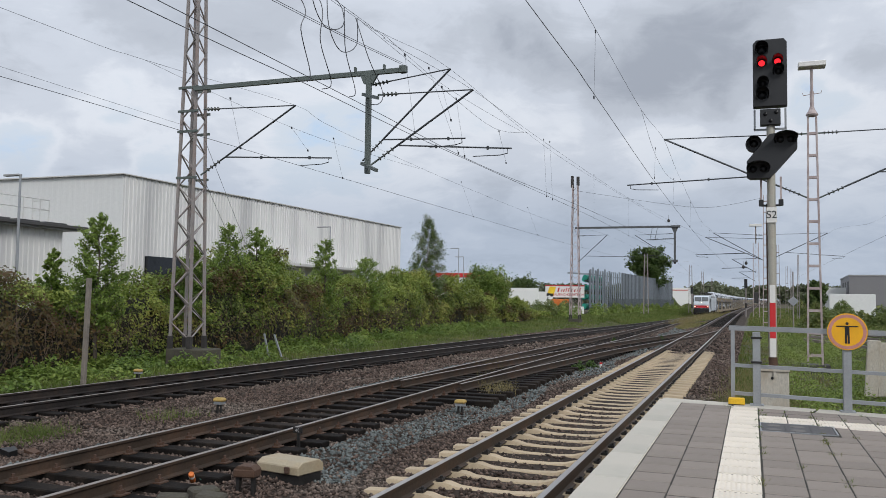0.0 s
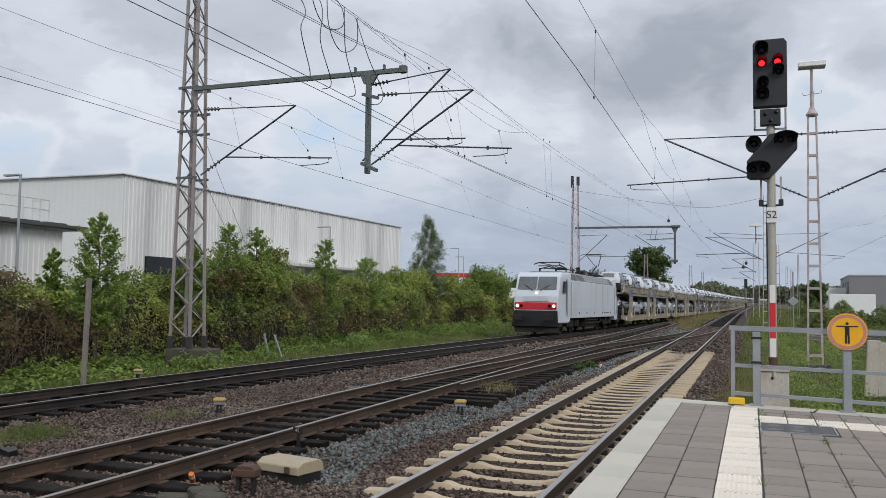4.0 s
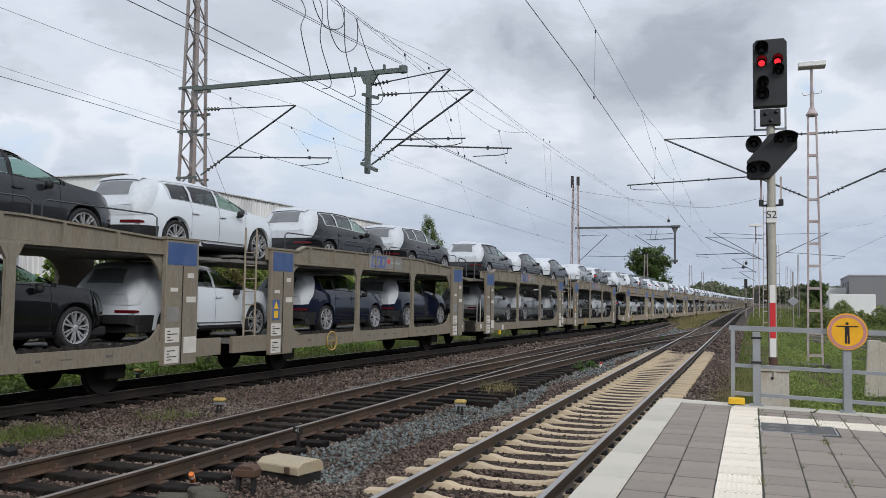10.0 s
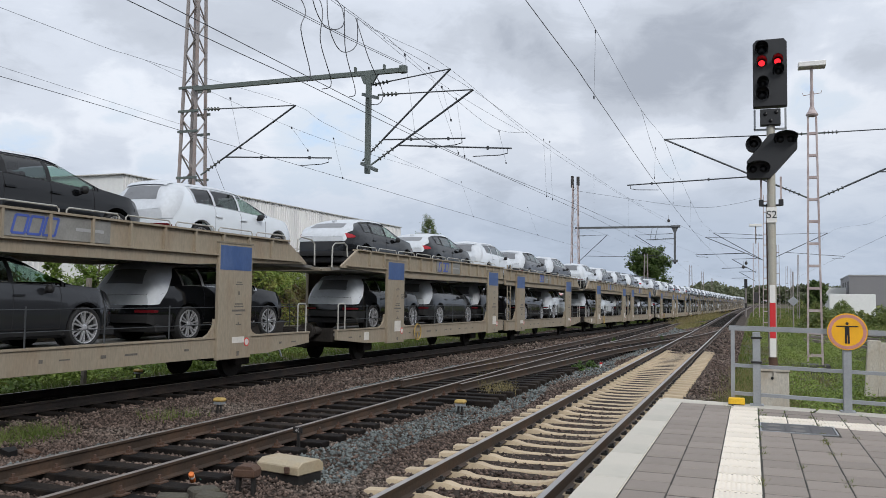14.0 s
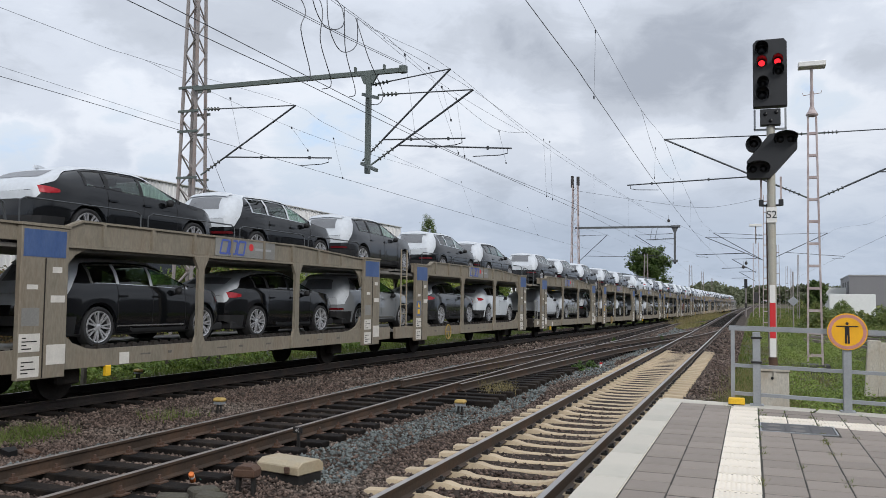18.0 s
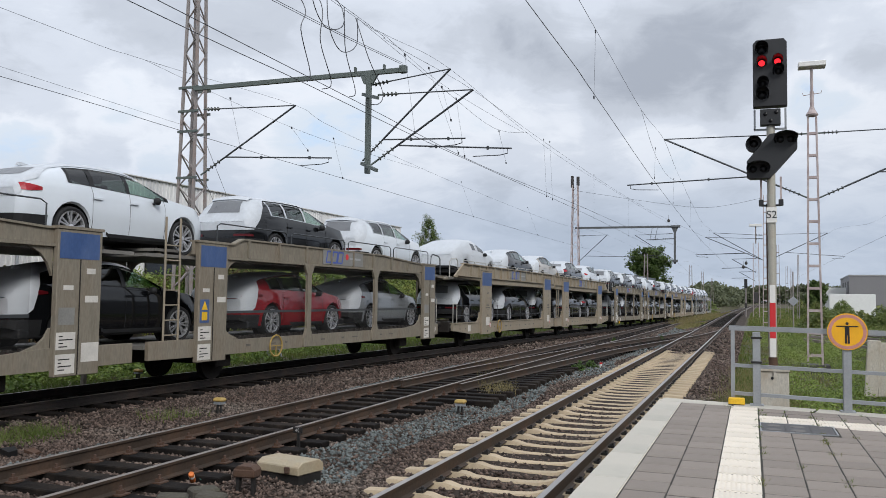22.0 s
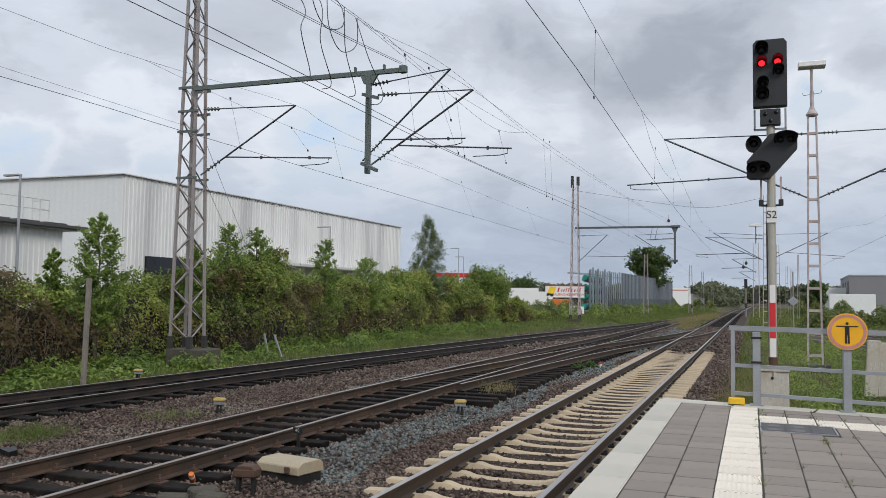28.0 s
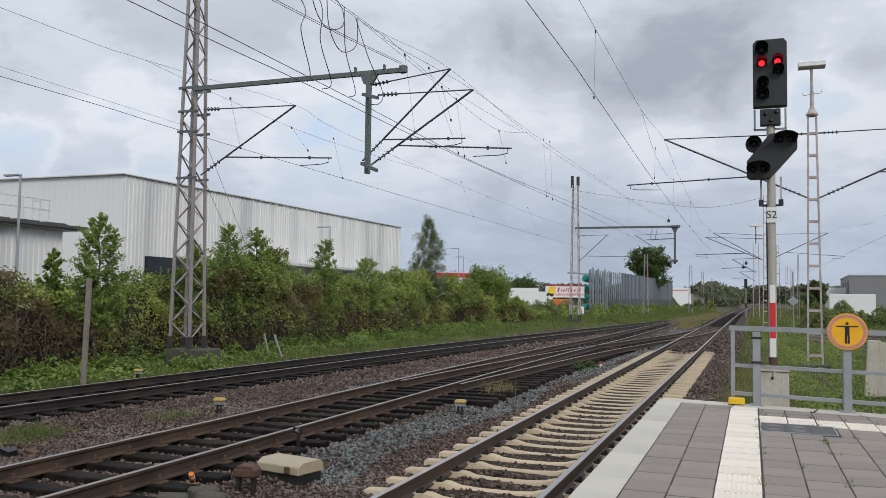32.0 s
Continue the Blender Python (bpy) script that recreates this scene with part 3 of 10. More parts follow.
def clip_mesh():
    bm = bmesh.new()
    for s in (-0.7535, 0.7535):
        for d in (-1, 1):
            box(bm, s + d * 0.10 - 0.04, s + d * 0.10 + 0.04, -0.05, 0.05, -0.16, -0.125)
            rod(bm, (s + d * 0.115, 0, -0.13), (s + d * 0.115, 0, -0.085), 0.018, 6)
            tube(bm, [(s + d * 0.06, -0.045, -0.125), (s + d * 0.14, -0.05, -0.115), (s + d * 0.14, 0.05, -0.115), (s + d * 0.06, 0.045, -0.125)], 0.010, 5)
    return to_mesh("fastening", bm, M["steel_black"])


def wood_tie_mesh(half):
    bm = box(bmesh.new(), -half, half, -0.13, 0.13, -0.34, -0.172, 0.012)
    return to_mesh("sleeper", bm, M["wood_tie"])


def plate_mesh():
    bm = bmesh.new()
    for s in (-0.7535, 0.7535):
        box(bm, s - 0.17, s + 0.17, -0.08, 0.08, -0.175, -0.158)
        for d in (-1, 1):
            box(bm, s + d * 0.10 - 0.03, s + d * 0.10 + 0.03, -0.035, 0.035, -0.16, -0.12)
            rod(bm, (s + d * 0.10, 0, -0.13), (s + d * 0.10, 0, -0.08), 0.02, 6)
    return to_mesh("fastening", bm, M["rust"])


def lay_ties():
    tie, clip, tar, tar_long, plate = concrete_tie_mesh(), clip_mesh(), wood_tie_mesh(1.3), wood_tie_mesh(1.75), plate_mesh()
    y = 2.44
    rng = random.Random(5)
    while y < 36.2:
        t = part("sleeper", tie, None, track_near, at=pose(rng.uniform(-0.012, 0.012), y + rng.uniform(-0.01, 0.01), 0, 0, 0, rng.uniform(-0.4, 0.4)))
        part("fastening", clip, None, t)
        y += 0.6
    far_ties = bmesh.new()
    back_ties = bmesh.new()
    for i in range(36):
        box(back_ties, -1.3, 1.3, 1.72 - 0.6 * i, 1.96 - 0.6 * i, -0.34, -0.172)
        box(far_ties, mid_x(0) - 1.3, mid_x(0) + 1.3, 1.45 - 0.62 * i, 1.71 - 0.62 * i, -0.34, -0.172)
        yy = 5.3 - 0.62 * i
        box(far_ties, far_x(yy) - 1.3, far_x(yy) + 1.3, yy - 0.13, yy + 0.13, -0.345, -0.175)
    tagged(new("sleepers_behind", to_mesh("sleepers_behind", back_ties, M["concrete_tie"])), "pale concrete sleepers behind the platform end", "sleepers", kind="stuff")
    while y < 150:
        c = near_x(y)
        box(far_ties, c - 1.3, c + 1.3, y - 0.13, y + 0.13, -0.34, -0.172)
        y += 0.62
    y = 2.2
    while y < 30:
        long = 16 < y < 36
        part("sleeper", tar_long if long else tar, None, track_mid, at=pose(mid_x(y) + (0.35 if long else 0) + rng.uniform(-0.05, 0.05), y, rng.uniform(-0.01, 0.005), 0, 0, rng.uniform(-1.5, 1.5)))
        if y < 22:
            part("fastening", plate, None, track_mid, at=pose(mid_x(y), y, 0))
        y += 0.62
    while y < 110:
        c = mid_x(y)
        low = sag(c, y)
        box(far_ties, c - 1.3, c + 1.3 + (0.9 if y < 40 else 0), y - 0.13, y + 0.13, -0.34 + low, -0.172 + low)
        if 38 < y < 66:
            c = cross_x(y)
            low = sag(c, y)
            box(far_ties, c - 1.3, c + 1.3, y - 0.10, y + 0.16, -0.345 + low, -0.176 + low)
        y += 0.62
    y = 6.0
    while y < 28:
        part("sleeper", tar, None, track_far, at=pose(far_x(y), y, -0.005 + sag(far_x(y), y), 0, 0, -math.degrees(0.036)))
        y += 0.62
    while y < 110:
        c = far_x(y)
        low = sag(c, y)
        box(far_ties, c - 1.3, c + 1.3, y - 0.13, y + 0.13, -0.345 + low, -0.175 + low)
        y += 0.62
    ob = new("distant_sleepers", to_mesh("distant_sleepers", far_ties, M["wood_tie"]))
    tagged(ob, "dark tarred sleepers further along the tracks", "sleepers", kind="stuff")


def bed_z(x, y):
    d = min(abs(x - far_x(y)), abs(x - mid_x(y)), abs(x - near_x(y)))
    return (-0.214 if abs(x - near_x(y)) < 1.3 else -0.255) - 0.06 * min(max((d - 1.35) / 0.8, 0), 1) + 0.022 * noise.noise((x * 1.7, y * 1.7, 2.0)) + sag(x, y)


def scatter_stones():
    """Loose ballast stones over the bed, fresh grey ones in bands beside the middle track."""
    rng = np.random.default_rng(17)
    spots = []
    for y0, y1, dens, size in ((3.5, 10, 640, 0.047), (10, 18, 430, 0.050), (18, 36, 200, 0.066), (36, 70, 48, 0.11)):
        n = int((y1 - y0) * 12.5 * dens)
        y = rng.uniform(y0, y1, n)
        x = rng.uniform(-11.6, 2.2, n)
        spots.append(np.stack([x, y, np.full(n, size) * rng.uniform(0.65, 1.45, n)], 1))
    s = np.concatenate(spots)
    fx, mx = np.array([far_x(v) for v in s[:, 1]]), np.array([mid_x(v) for v in s[:, 1]])
    nx = np.array([near_x(v) for v in s[:, 1]])
    keep = np.ones(len(s), bool)
    for c in (fx, mx, nx):
        d = np.abs(np.abs(s[:, 0] - c) - 0.7535)
        keep &= d > 0.085
    tie = np.abs((s[:, 1] - 2.44 + 0.3) % 0.6 - 0.3) < 0.115
    keep &= ~(tie & (np.abs(s[:, 0] - nx) < 1.32) & (s[:, 1] < 36.2))
    tie = np.abs((s[:, 1] - 2.2 + 0.31) % 0.62 - 0.31) < 0.15
    keep &= ~(tie & (np.abs(s[:, 0] - mx) < 1.3) & (s[:, 1] < 30))
    keep &= ~((s[:, 1] < 12.4) & (s[:, 0] > 1.55))
    inside = np.abs(s[:, 0] - nx) < 1.33
    keep &= ~(inside & ((rng.random(len(s)) < 0.3) | (s[:, 1] > 17) | ((s[:, 1] > 10) & (s[:, 2] > 0.05))) & (s[:, 1] < 34.9))
    s, mx, fx = s[keep], mx[keep], fx[keep]
    wav = np.array([noise.noise((a * 0.35, b * 0.16, 6.0)) for a, b in s[:, :2]])
    off = s[:, 0] - mx
    fresh = ((off > 1.35 + 0.5 * wav) & (off < 2.55 + wav) & (s[:, 1] > 9)) | ((off < -1.25) & (off > -1.95 + 0.4 * wav))
    fresh &= rng.random(len(s)) < 0.72
    base = np.array([(1, 0, 0), (-1, 0, 0), (0, 1, 0), (0, -1, 0), (0, 0, 1), (0, 0, -1), (0.6, 0.6, 0.45), (-0.6, 0.55, -0.3)], float)
    tris = np.array([(0, 6, 4), (6, 2, 4), (2, 1, 4), (1, 3, 4), (3, 0, 4), (0, 3, 5), (3, 1, 5), (1, 7, 5), (7, 2, 5), (2, 6, 5), (6, 0, 5), (1, 2, 7)])
    for nm, sel, mat, lab in (("ballast_stones", ~fresh, M["stone"], "loose brownish crushed ballast stones"), ("fresh_ballast_stones", fresh, M["stone_grey"], "fresh blue-grey ballast stones beside the track")):
        q = s[sel]
        n = len(q)
        v = base[None] * (1 + rng.normal(0, 0.22, (n, 8, 3)))
        v *= np.stack([rng.uniform(0.7, 1.2, n), rng.uniform(0.6, 1.0, n), rng.uniform(0.5, 0.85, n)], 1)[:, None, :]
        a = rng.uniform(0, math.tau, n)
        ca, sa = np.cos(a)[:, None], np.sin(a)[:, None]
        x, y = v[:, :, 0] * ca - v[:, :, 1] * sa, v[:, :, 0] * sa + v[:, :, 1] * ca
        v = np.stack([x, y, v[:, :, 2]], 2) * (q[:, 2] * 0.55)[:, None, None]
        z = np.array([bed_z(a, b) for a, b in q[:, :2]]) + q[:, 2] * rng.uniform(0.0, 0.42, n)
        v += np.stack([q[:, 0], q[:, 1], z], 1)[:, None, :]
        f = (tris[None] + (np.arange(n) * 8)[:, None, None]).reshape(-1, 3)
        me = bpy.data.meshes.new(nm)
        me.vertices.add(8 * n)
        me.vertices.foreach_set("co", v.ravel())
        me.loops.add(len(f) * 3)
        me.loops.foreach_set("vertex_index", f.ravel())
        me.polygons.add(len(f))
        me.polygons.foreach_set("loop_start", np.arange(len(f)) * 3)
        me.polygons.foreach_set("loop_total", np.full(len(f), 3))
        me.update()
        me.materials.append(mat)
        tagged(new(nm, me), lab, "ballast stones", kind="stuff")


scatter_stones()


# ---- platform end ----
PLAT = 0.55


def end_y(x):
    return 12.62 - 0.195 * x


def slab_mesh(name, w, d, mat, ribs=0, bevel=0.006):
    bm = box(bmesh.new(), -w / 2, w / 2, -d / 2, d / 2, -0.08, 0.0, bevel)
    for i in range(ribs):
        x = -w / 2 + (i + 0.5) * w / ribs
        box(bm, x - 0.012, x + 0.012, -d / 2 + 0.008, d / 2 - 0.008, -0.005, 0.0055)
    return to_mesh(name, bm, mat)


def build_platform():
    pf = thing("platform", "paved railway platform end with pale edge slabs", "platform", kind="structure")
    poly = [(1.62, -14), (8.0, -14), (8.0, end_y(8.0)), (1.62, end_y(1.62))]
    part("core", prism(bmesh.new(), poly, -0.45, PLAT - 0.075, "z"), M["concrete"], pf, "concrete platform body")
    behind = bmesh.new()
    y = 4.42
    while y > -13.6:
        x = 1.975
        while x < 7.8:
            if abs(x - 2.6) > 0.2:
                box(behind, x - 0.153, x + 0.153, y - 0.163, y + 0.163, PLAT - 0.05, PLAT)
            x += 0.3125
        y -= 0.35
    part("paving_behind", behind, M["paver"], pf, "grey paving blocks behind", kind="stuff")
    part("guide_strip", box(bmesh.new(), 2.46, 2.79, -13.8, 4.6, PLAT - 0.05, PLAT + 0.001), M["tactile"], pf, "white tactile strip behind")
    part("edge_behind", box(bmesh.new(), 1.49, 1.80, -13.8, 3.4, PLAT - 0.08, PLAT), M["edge_slab"], pf, "pale platform edge behind")
    part("far_paving", prism(bmesh.new(), [(5.08, 4.2), (7.9, 4.2), (7.9, end_y(7.9) - 0.2), (5.08, end_y(5.08) - 0.35)], PLAT - 0.004, PLAT - 0.001, "z"), M["paver"], pf, "plain grey paving beside the fence")
    part("bedding", prism(bmesh.new(), [(1.60, -14), (7.98, -14), (7.98, end_y(7.98) - 0.02), (1.6, end_y(1.6) - 0.02)], PLAT - 0.075, PLAT - 0.004, "z"), M["joint"], pf, "dark sandy joints")
    edge = slab_mesh("edge_slab", 0.314, 1.09, M["edge_slab"])
    y = 12.24 - 0.55
    while y > 3.5:
        part("edge_slab", edge, None, pf, at=pose(1.645, y, PLAT))
        y -= 1.1
    part("mortar_line", box(bmesh.new(), 1.8045, 1.8095, 3.5, 12.0, PLAT - 0.02, PLAT + 0.001), M["tactile"], pf, "pale mortar line along the edge slabs")
    pav = slab_mesh("paver", 0.3045, 0.329, M["paver"], 0, 0.005)
    pav_wide = slab_mesh("paver", 0.3130, 0.329, M["paver"], 0, 0.005)
    tac = slab_mesh("tactile_slab", 0.336, 0.308, M["tactile"], 9)
    cross = slab_mesh("tactile_slab", 0.306, 0.268, M["tactile"], 8)
    cols = [(1.975, pav_wide), (2.297, pav_wide), (2.628, tac)] + [(2.962 + 0.3125 * i, pav) for i in range(7)]
    for c, (x, me) in enumerate(cols):
        e, k = end_y(x), 0
        y = e - 0.28 - 0.175
        while y > 4.6:
            name, piece, step = me.name.split(".")[0], me, 0.327 if c == 2 else 0.35
            if c > 2 and k < 2:
                step = 0.37
            elif c > 2 and k < 4:
                name, piece, step = "tactile_slab", cross, 0.275
                y = e - 1.02 - 0.1375 - 0.275 * (k - 2)
            elif c > 2 and k == 4:
                y = e - 1.57 - 0.175
            if not (c in (3, 4, 5) and k in (4, 5)):
                part(name, piece, None, pf, at=pose(x, y, PLAT + 0.0015 * math.sin(7 * c + 3 * k)))
            y -= step
            k += 1
    kerb = slab_mesh("kerb_stone", 0.985, 0.355, M["edge_slab"])
    ang = math.degrees(math.atan(-0.195))
    for i in range(7):
        x = 2.0 + 1.0 * i
        part("kerb_stone", kerb, None, pf, at=pose(x, end_y(x) - 0.09, PLAT + 0.004, 0, 0, ang))
    filler = slab_mesh("paver", 0.135, 0.338, M["paver"])
    for k in range(2):
        part("paver", filler, None, pf, at=pose(3.675, end_y(3.587) - 1.745 - 0.35 * k, PLAT))
    lid = thing("access_cover", "dark steel inspection cover set into the paving", "manhole cover", pose(3.2, end_y(3.2) - 1.57 - 0.35, PLAT))
    part("cover_plate", box(bmesh.new(), -0.375, 0.375, -0.32, 0.32, -0.05, 0.004, 0.01), M["cover_grey"], lid)
    part("cover_frame", box(box(box(box(bmesh.new(), -0.39, -0.375, -0.335, 0.335, -0.05, 0.006), 0.375, 0.39, -0.335, 0.335, -0.05, 0.006), -0.375, 0.375, -0.335, -0.32, -0.05, 0.006), -0.375, 0.375, 0.32, 0.335, -0.05, 0.006), M["galv"], lid)
    for x in (-0.13, 0.13):
        part("cover_seam", box(bmesh.new(), x - 0.006, x + 0.006, -0.32, 0.32, 0.004, 0.006), M["steel_black"], lid)
    for x, w in ((-0.25, 0.075), (0.0, 0.08), (0.25, 0.03)):
        for y in (-0.17, 0.12):
            if w > 0.05 or y > 0:
                part("lifting_recess", lathe(bmesh.new(), [(w, 0.004), (w, 0.007)], (x, y, 0), "z", 16), M["cover_recess"], lid, "round grey recess")


build_platform()


def build_railing():
    rl = thing("railing", "grey galvanised steel railing across the platform end", "railing")
    xs = [2.79, 3.88, 4.97, 6.06]
    for x in xs:
        p = part("post", box(bmesh.new(), x - 0.05, x + 0.05, end_y(x) - 0.05, end_y(x) + 0.05, PLAT, 1.54, 0.006), M["galv"], rl)
        part("foot_plate", box(bmesh.new(), x - 0.09, x + 0.09, end_y(x) - 0.09, end_y(x) + 0.09, PLAT + 0.004, PLAT + 0.02), M["galv"], p)
    for z, x0 in ((1.59, 2.44), (1.08, 2.49), (0.70, 2.49)):
        part("rail", bar(bmesh.new(), (x0, end_y(x0), z), (6.5, end_y(6.5), z - 0.03), 0.055, 0.065 if z > 1.5 else 0.045), M["galv"], rl)
    part("end_upright", box(bmesh.new(), 2.46, 2.51, end_y(2.48) - 0.025, end_y(2.48) + 0.025, 0.53, 1.62), M["galv"], rl)
    for z in (1.45, 1.12):
        part("clamp", box(bmesh.new(), 2.72, 2.86, end_y(2.79) - 0.065, end_y(2.79) + 0.065, z, z + 0.03), M["steel_black"], rl)
    sg = thing("warning_sign", "round orange-yellow warning sign with faded red ring and black pictogram", "sign", pose(3.88, end_y(3.9) - 0.075, 1.584, 90, 0, -6))
    part("disc", lathe(bmesh.new(), [(0.233, -0.012), (0.236, -0.004), (0.233, 0.0)], seg=40), M["sign_yellow"], sg)
    ring = bmesh.new()
    bmesh.ops.create_circle(ring, segments=40, radius=0.222, cap_ends=False)
    outer = list(ring.verts)
    inner = [ring.verts.new(v.co * 0.83) for v in outer]
    for i in range(40):
        ring.faces.new((outer[i], outer[(i + 1) % 40], inner[(i + 1) % 40], inner[i]))
    bmesh.ops.translate(ring, verts=ring.verts, vec=(0, 0, 0.0025))
    part("ring", ring, M["sign_pink"], sg, "faded pinkish red ring")
    bm = bmesh.new()
    box(bm, -0.128, 0.128, 0.062, 0.077, 0.001, 0.004)
    box(bm, -0.026, 0.026, -0.05, 0.07, 0.001, 0.004)
    box(bm, -0.028, -0.004, -0.15, -0.045, 0.001, 0.004)
    box(bm, 0.004, 0.028, -0.15, -0.045, 0.001, 0.004)
    lathe(bm, [(0.019, 0.001), (0.019, 0.004)], (0, 0.105, 0), seg=14)
    part("pictogram", bm, M["black_paint"], sg, "plain black bars and a dot")
    fb = thing("yellow_marker", "small yellow plastic foot block beside the railing", "marker", pose(2.53, end_y(2.5) - 0.11, PLAT + 0.004))
    part("block", box(bmesh.new(), -0.105, 0.105, -0.05, 0.05, 0, 0.095, 0.012), M["yellow_plastic"], fb)
    part("base", box(bmesh.new(), -0.1, 0.1, -0.055, 0.055, 0, 0.012), M["steel_black"], fb)


build_railing()


# ---- main signal ----
def text_mesh(name, body, size, mat, depth=0.002):
    cu = bpy.data.curves.new(name, "FONT")
    cu.body, cu.size, cu.extrude, cu.align_x, cu.align_y = body, size, depth, "CENTER", "CENTER"
    ob = bpy.data.objects.new(name, cu)
    scene.collection.objects.link(ob)
    me = bpy.data.meshes.new_from_object(ob)
    bpy.data.objects.remove(ob)
    me.materials.clear()
    me.materials.append(mat)
    me.name = name
    return me


def hood(bm, x, z, r, length=0.2):
    """A half-open visor over a lamp, facing -y."""
    seg = 14
    for rr in (r, r - 0.006):
        ring = []
        for k in range(seg + 1):
            a = radians(-35 + 250 * k / seg)
            ring.append((x + rr * math.cos(a), z + rr * math.sin(a)))
        for (a, b), (c, d) in zip(ring, ring[1:]):
            v = [bm.verts.new(q) for q in ((a, 0.0, b), (c, 0.0, d), (c, -length * (0.45 + 0.55 * min(max((d - z) / r + 0.6, 0), 1)), d), (a, -length * (0.45 + 0.55 * min(max((b - z) / r + 0.6, 0), 1)), b))]
            bm.faces.new(v)
    return bm


def lamp(parent, x, z, r, y, mat, label=""):
    part("lens", lathe(bmesh.new(), [(r, -0.004), (r * 0.9, -0.014), (r * 0.4, -0.02)], (x, y, z), "y", 18), mat, parent, label)


def build_signal():
    Y = 13.9
    sg = thing("railway_signal", "tall black colour-light railway signal showing two red lamps", "railway signal", pose(3.04, Y, 0))
    part("pole", rod(bmesh.new(), (0, 0, 0.3), (0.0, 0, 4.75), 0.062, 14), M["sig_pole"], sg, smooth=True)
    part("base_block", prism(bmesh.new(), [(-0.19, -0.5), (0.22, -0.5), (0.22, 0.90), (0.20, 0.93), (-0.17, 0.93), (-0.19, 0.90)], -0.2, 0.2, "y", 0.01), M["pale_slab"], sg, "weathered concrete foundation block with a bolt hole")
    part("pole_foot", rod(bmesh.new(), (0, 0, 0.90), (0, 0, 1.10), 0.066, 14), M["rust"], sg, "rusty foot of the pole", smooth=True)
    part("bolt_hole", lathe(bmesh.new(), [(0.022, -0.207), (0.022, -0.19)], (-0.02, 0, 0.79), "y", 10), M["black_paint"], sg)
    part("cap_rail", box(box(bmesh.new(), -0.2, 0.23, -0.225, -0.2, 0.895, 0.93), 0.0, 0.03, -0.225, -0.2, 0.80, 0.895), M["pale_slab"], sg)
    z = 1.10
    for h, m, lab in ((0.29, "white_sheet", "white"), (0.55, "red_sheet", "red"), (0.275, "white_sheet", "white")):
        part("mast_plate", box(bmesh.new(), -0.042, 0.042, -0.072, -0.062, z, z + h), M[m], sg, lab + " enamel mast marker plate")
        z += h
    part("id_plate", box(bmesh.new(), -0.075, 0.075, -0.085, -0.075, 3.19, 3.43, 0.002), M["white_sheet"], sg, "cream enamel plate")
    part("id_letters", text_mesh("id_letters", "S2", 0.165, M["black_paint"]), None, sg, "black characters S2", at=pose(0, -0.089, 3.31, 90, 0, 0))
    head = part("signal_head", prism(bmesh.new(), [(-0.255, 5.02), (0.245, 5.02), (0.245, 6.03), (0.20, 6.09), (-0.20, 6.09), (-0.255, 6.03)], -0.12, 0.06, "y", 0.008), M["sig_black"], sg, "black back screen with cut corners")
    lenses = ((-0.125, 5.71, 0.048, 1), (0.108, 5.72, 0.048, 1), (-0.125, 5.92, 0.07, 0), (0.118, 5.565, 0.055, 0), (-0.11, 5.38, 0.055, 0), (-0.12, 5.20, 0.07, 0))
    for x, zz, r, lit in lenses:
        lamp(head, x, zz, r, -0.12, M["lamp_red"] if lit else M["lens_dark"], "glowing red lamp" if lit else "")
        part("visor", hood(bmesh.new(), x, zz, r + 0.03), M["sig_black"], head, at=pose(0, -0.12, 0))
    low = part("lower_box", box(bmesh.new(), -0.155, 0.145, -0.11, 0.05, 4.73, 4.98, 0.006), M["sig_black"], sg)
    for x, zz in ((-0.08, 4.9), (0.08, 4.92), (0.0, 4.79)):
        lamp(low, x, zz, 0.03, -0.11, M["lens_dark"])
    for x in (-0.235, 0.22):
        part("bracket", bar(bmesh.new(), (x, 0.03, 4.68), (x, 0.03, 5.0), 0.03), M["galv"], sg)
    part("bracket", bar(bmesh.new(), (-0.25, 0.03, 4.68), (0.235, 0.03, 4.68), 0.03), M["galv"], sg)
    d = [(-0.36, 3.92), (-0.36, 4.16), (-0.02, 4.58), (0.30, 4.60), (0.38, 4.53), (0.38, 4.34), (0.05, 3.96), (-0.02, 3.88), (-0.31, 3.88)]
    dist = part("distant_signal", prism(bmesh.new(), d, -0.14, 0.04, "y", 0.008), M["sig_black"], sg, "slanted black distant-signal screen")
    for x, zz in ((-0.19, 4.03), (0.21, 4.48)):
        for dx in (-0.075, 0.075):
            lamp(dist, x + dx, zz, 0.055, -0.14, M["lens_dark"])
        vis = bmesh.new()
        hood(vis, 0, 0, 0.1, 0.26)
        bmesh.ops.scale(vis, vec=(1.75, 1, 0.95), verts=vis.verts)
        bmesh.ops.translate(vis, verts=vis.verts, vec=(x, -0.14, zz))
        part("visor", vis, M["sig_black"], dist)
    aux = part("auxiliary_lamp", lathe(bmesh.new(), [(0.125, -0.1), (0.125, 0.03)], (-0.25, 0, 4.44), "y", 20), M["sig_black"], sg)
    lamp(aux, -0.25, 4.44, 0.06, -0.1, M["lens_dark"])
    part("visor", hood(bmesh.new(), -0.25, 4.44, 0.1), M["sig_black"], aux, at=pose(0, -0.1, 0))
    for x in (-0.15, 0.14):
        part("conduit", bar(bmesh.new(), (x, 0.03, 3.5), (x, 0.03, 3.92), 0.028), M["mast_red"], sg)
        part("junction_box", box(bmesh.new(), x - 0.035, x + 0.035, -0.03, 0.06, 3.46, 3.56, 0.005), M["sig_black"], sg)
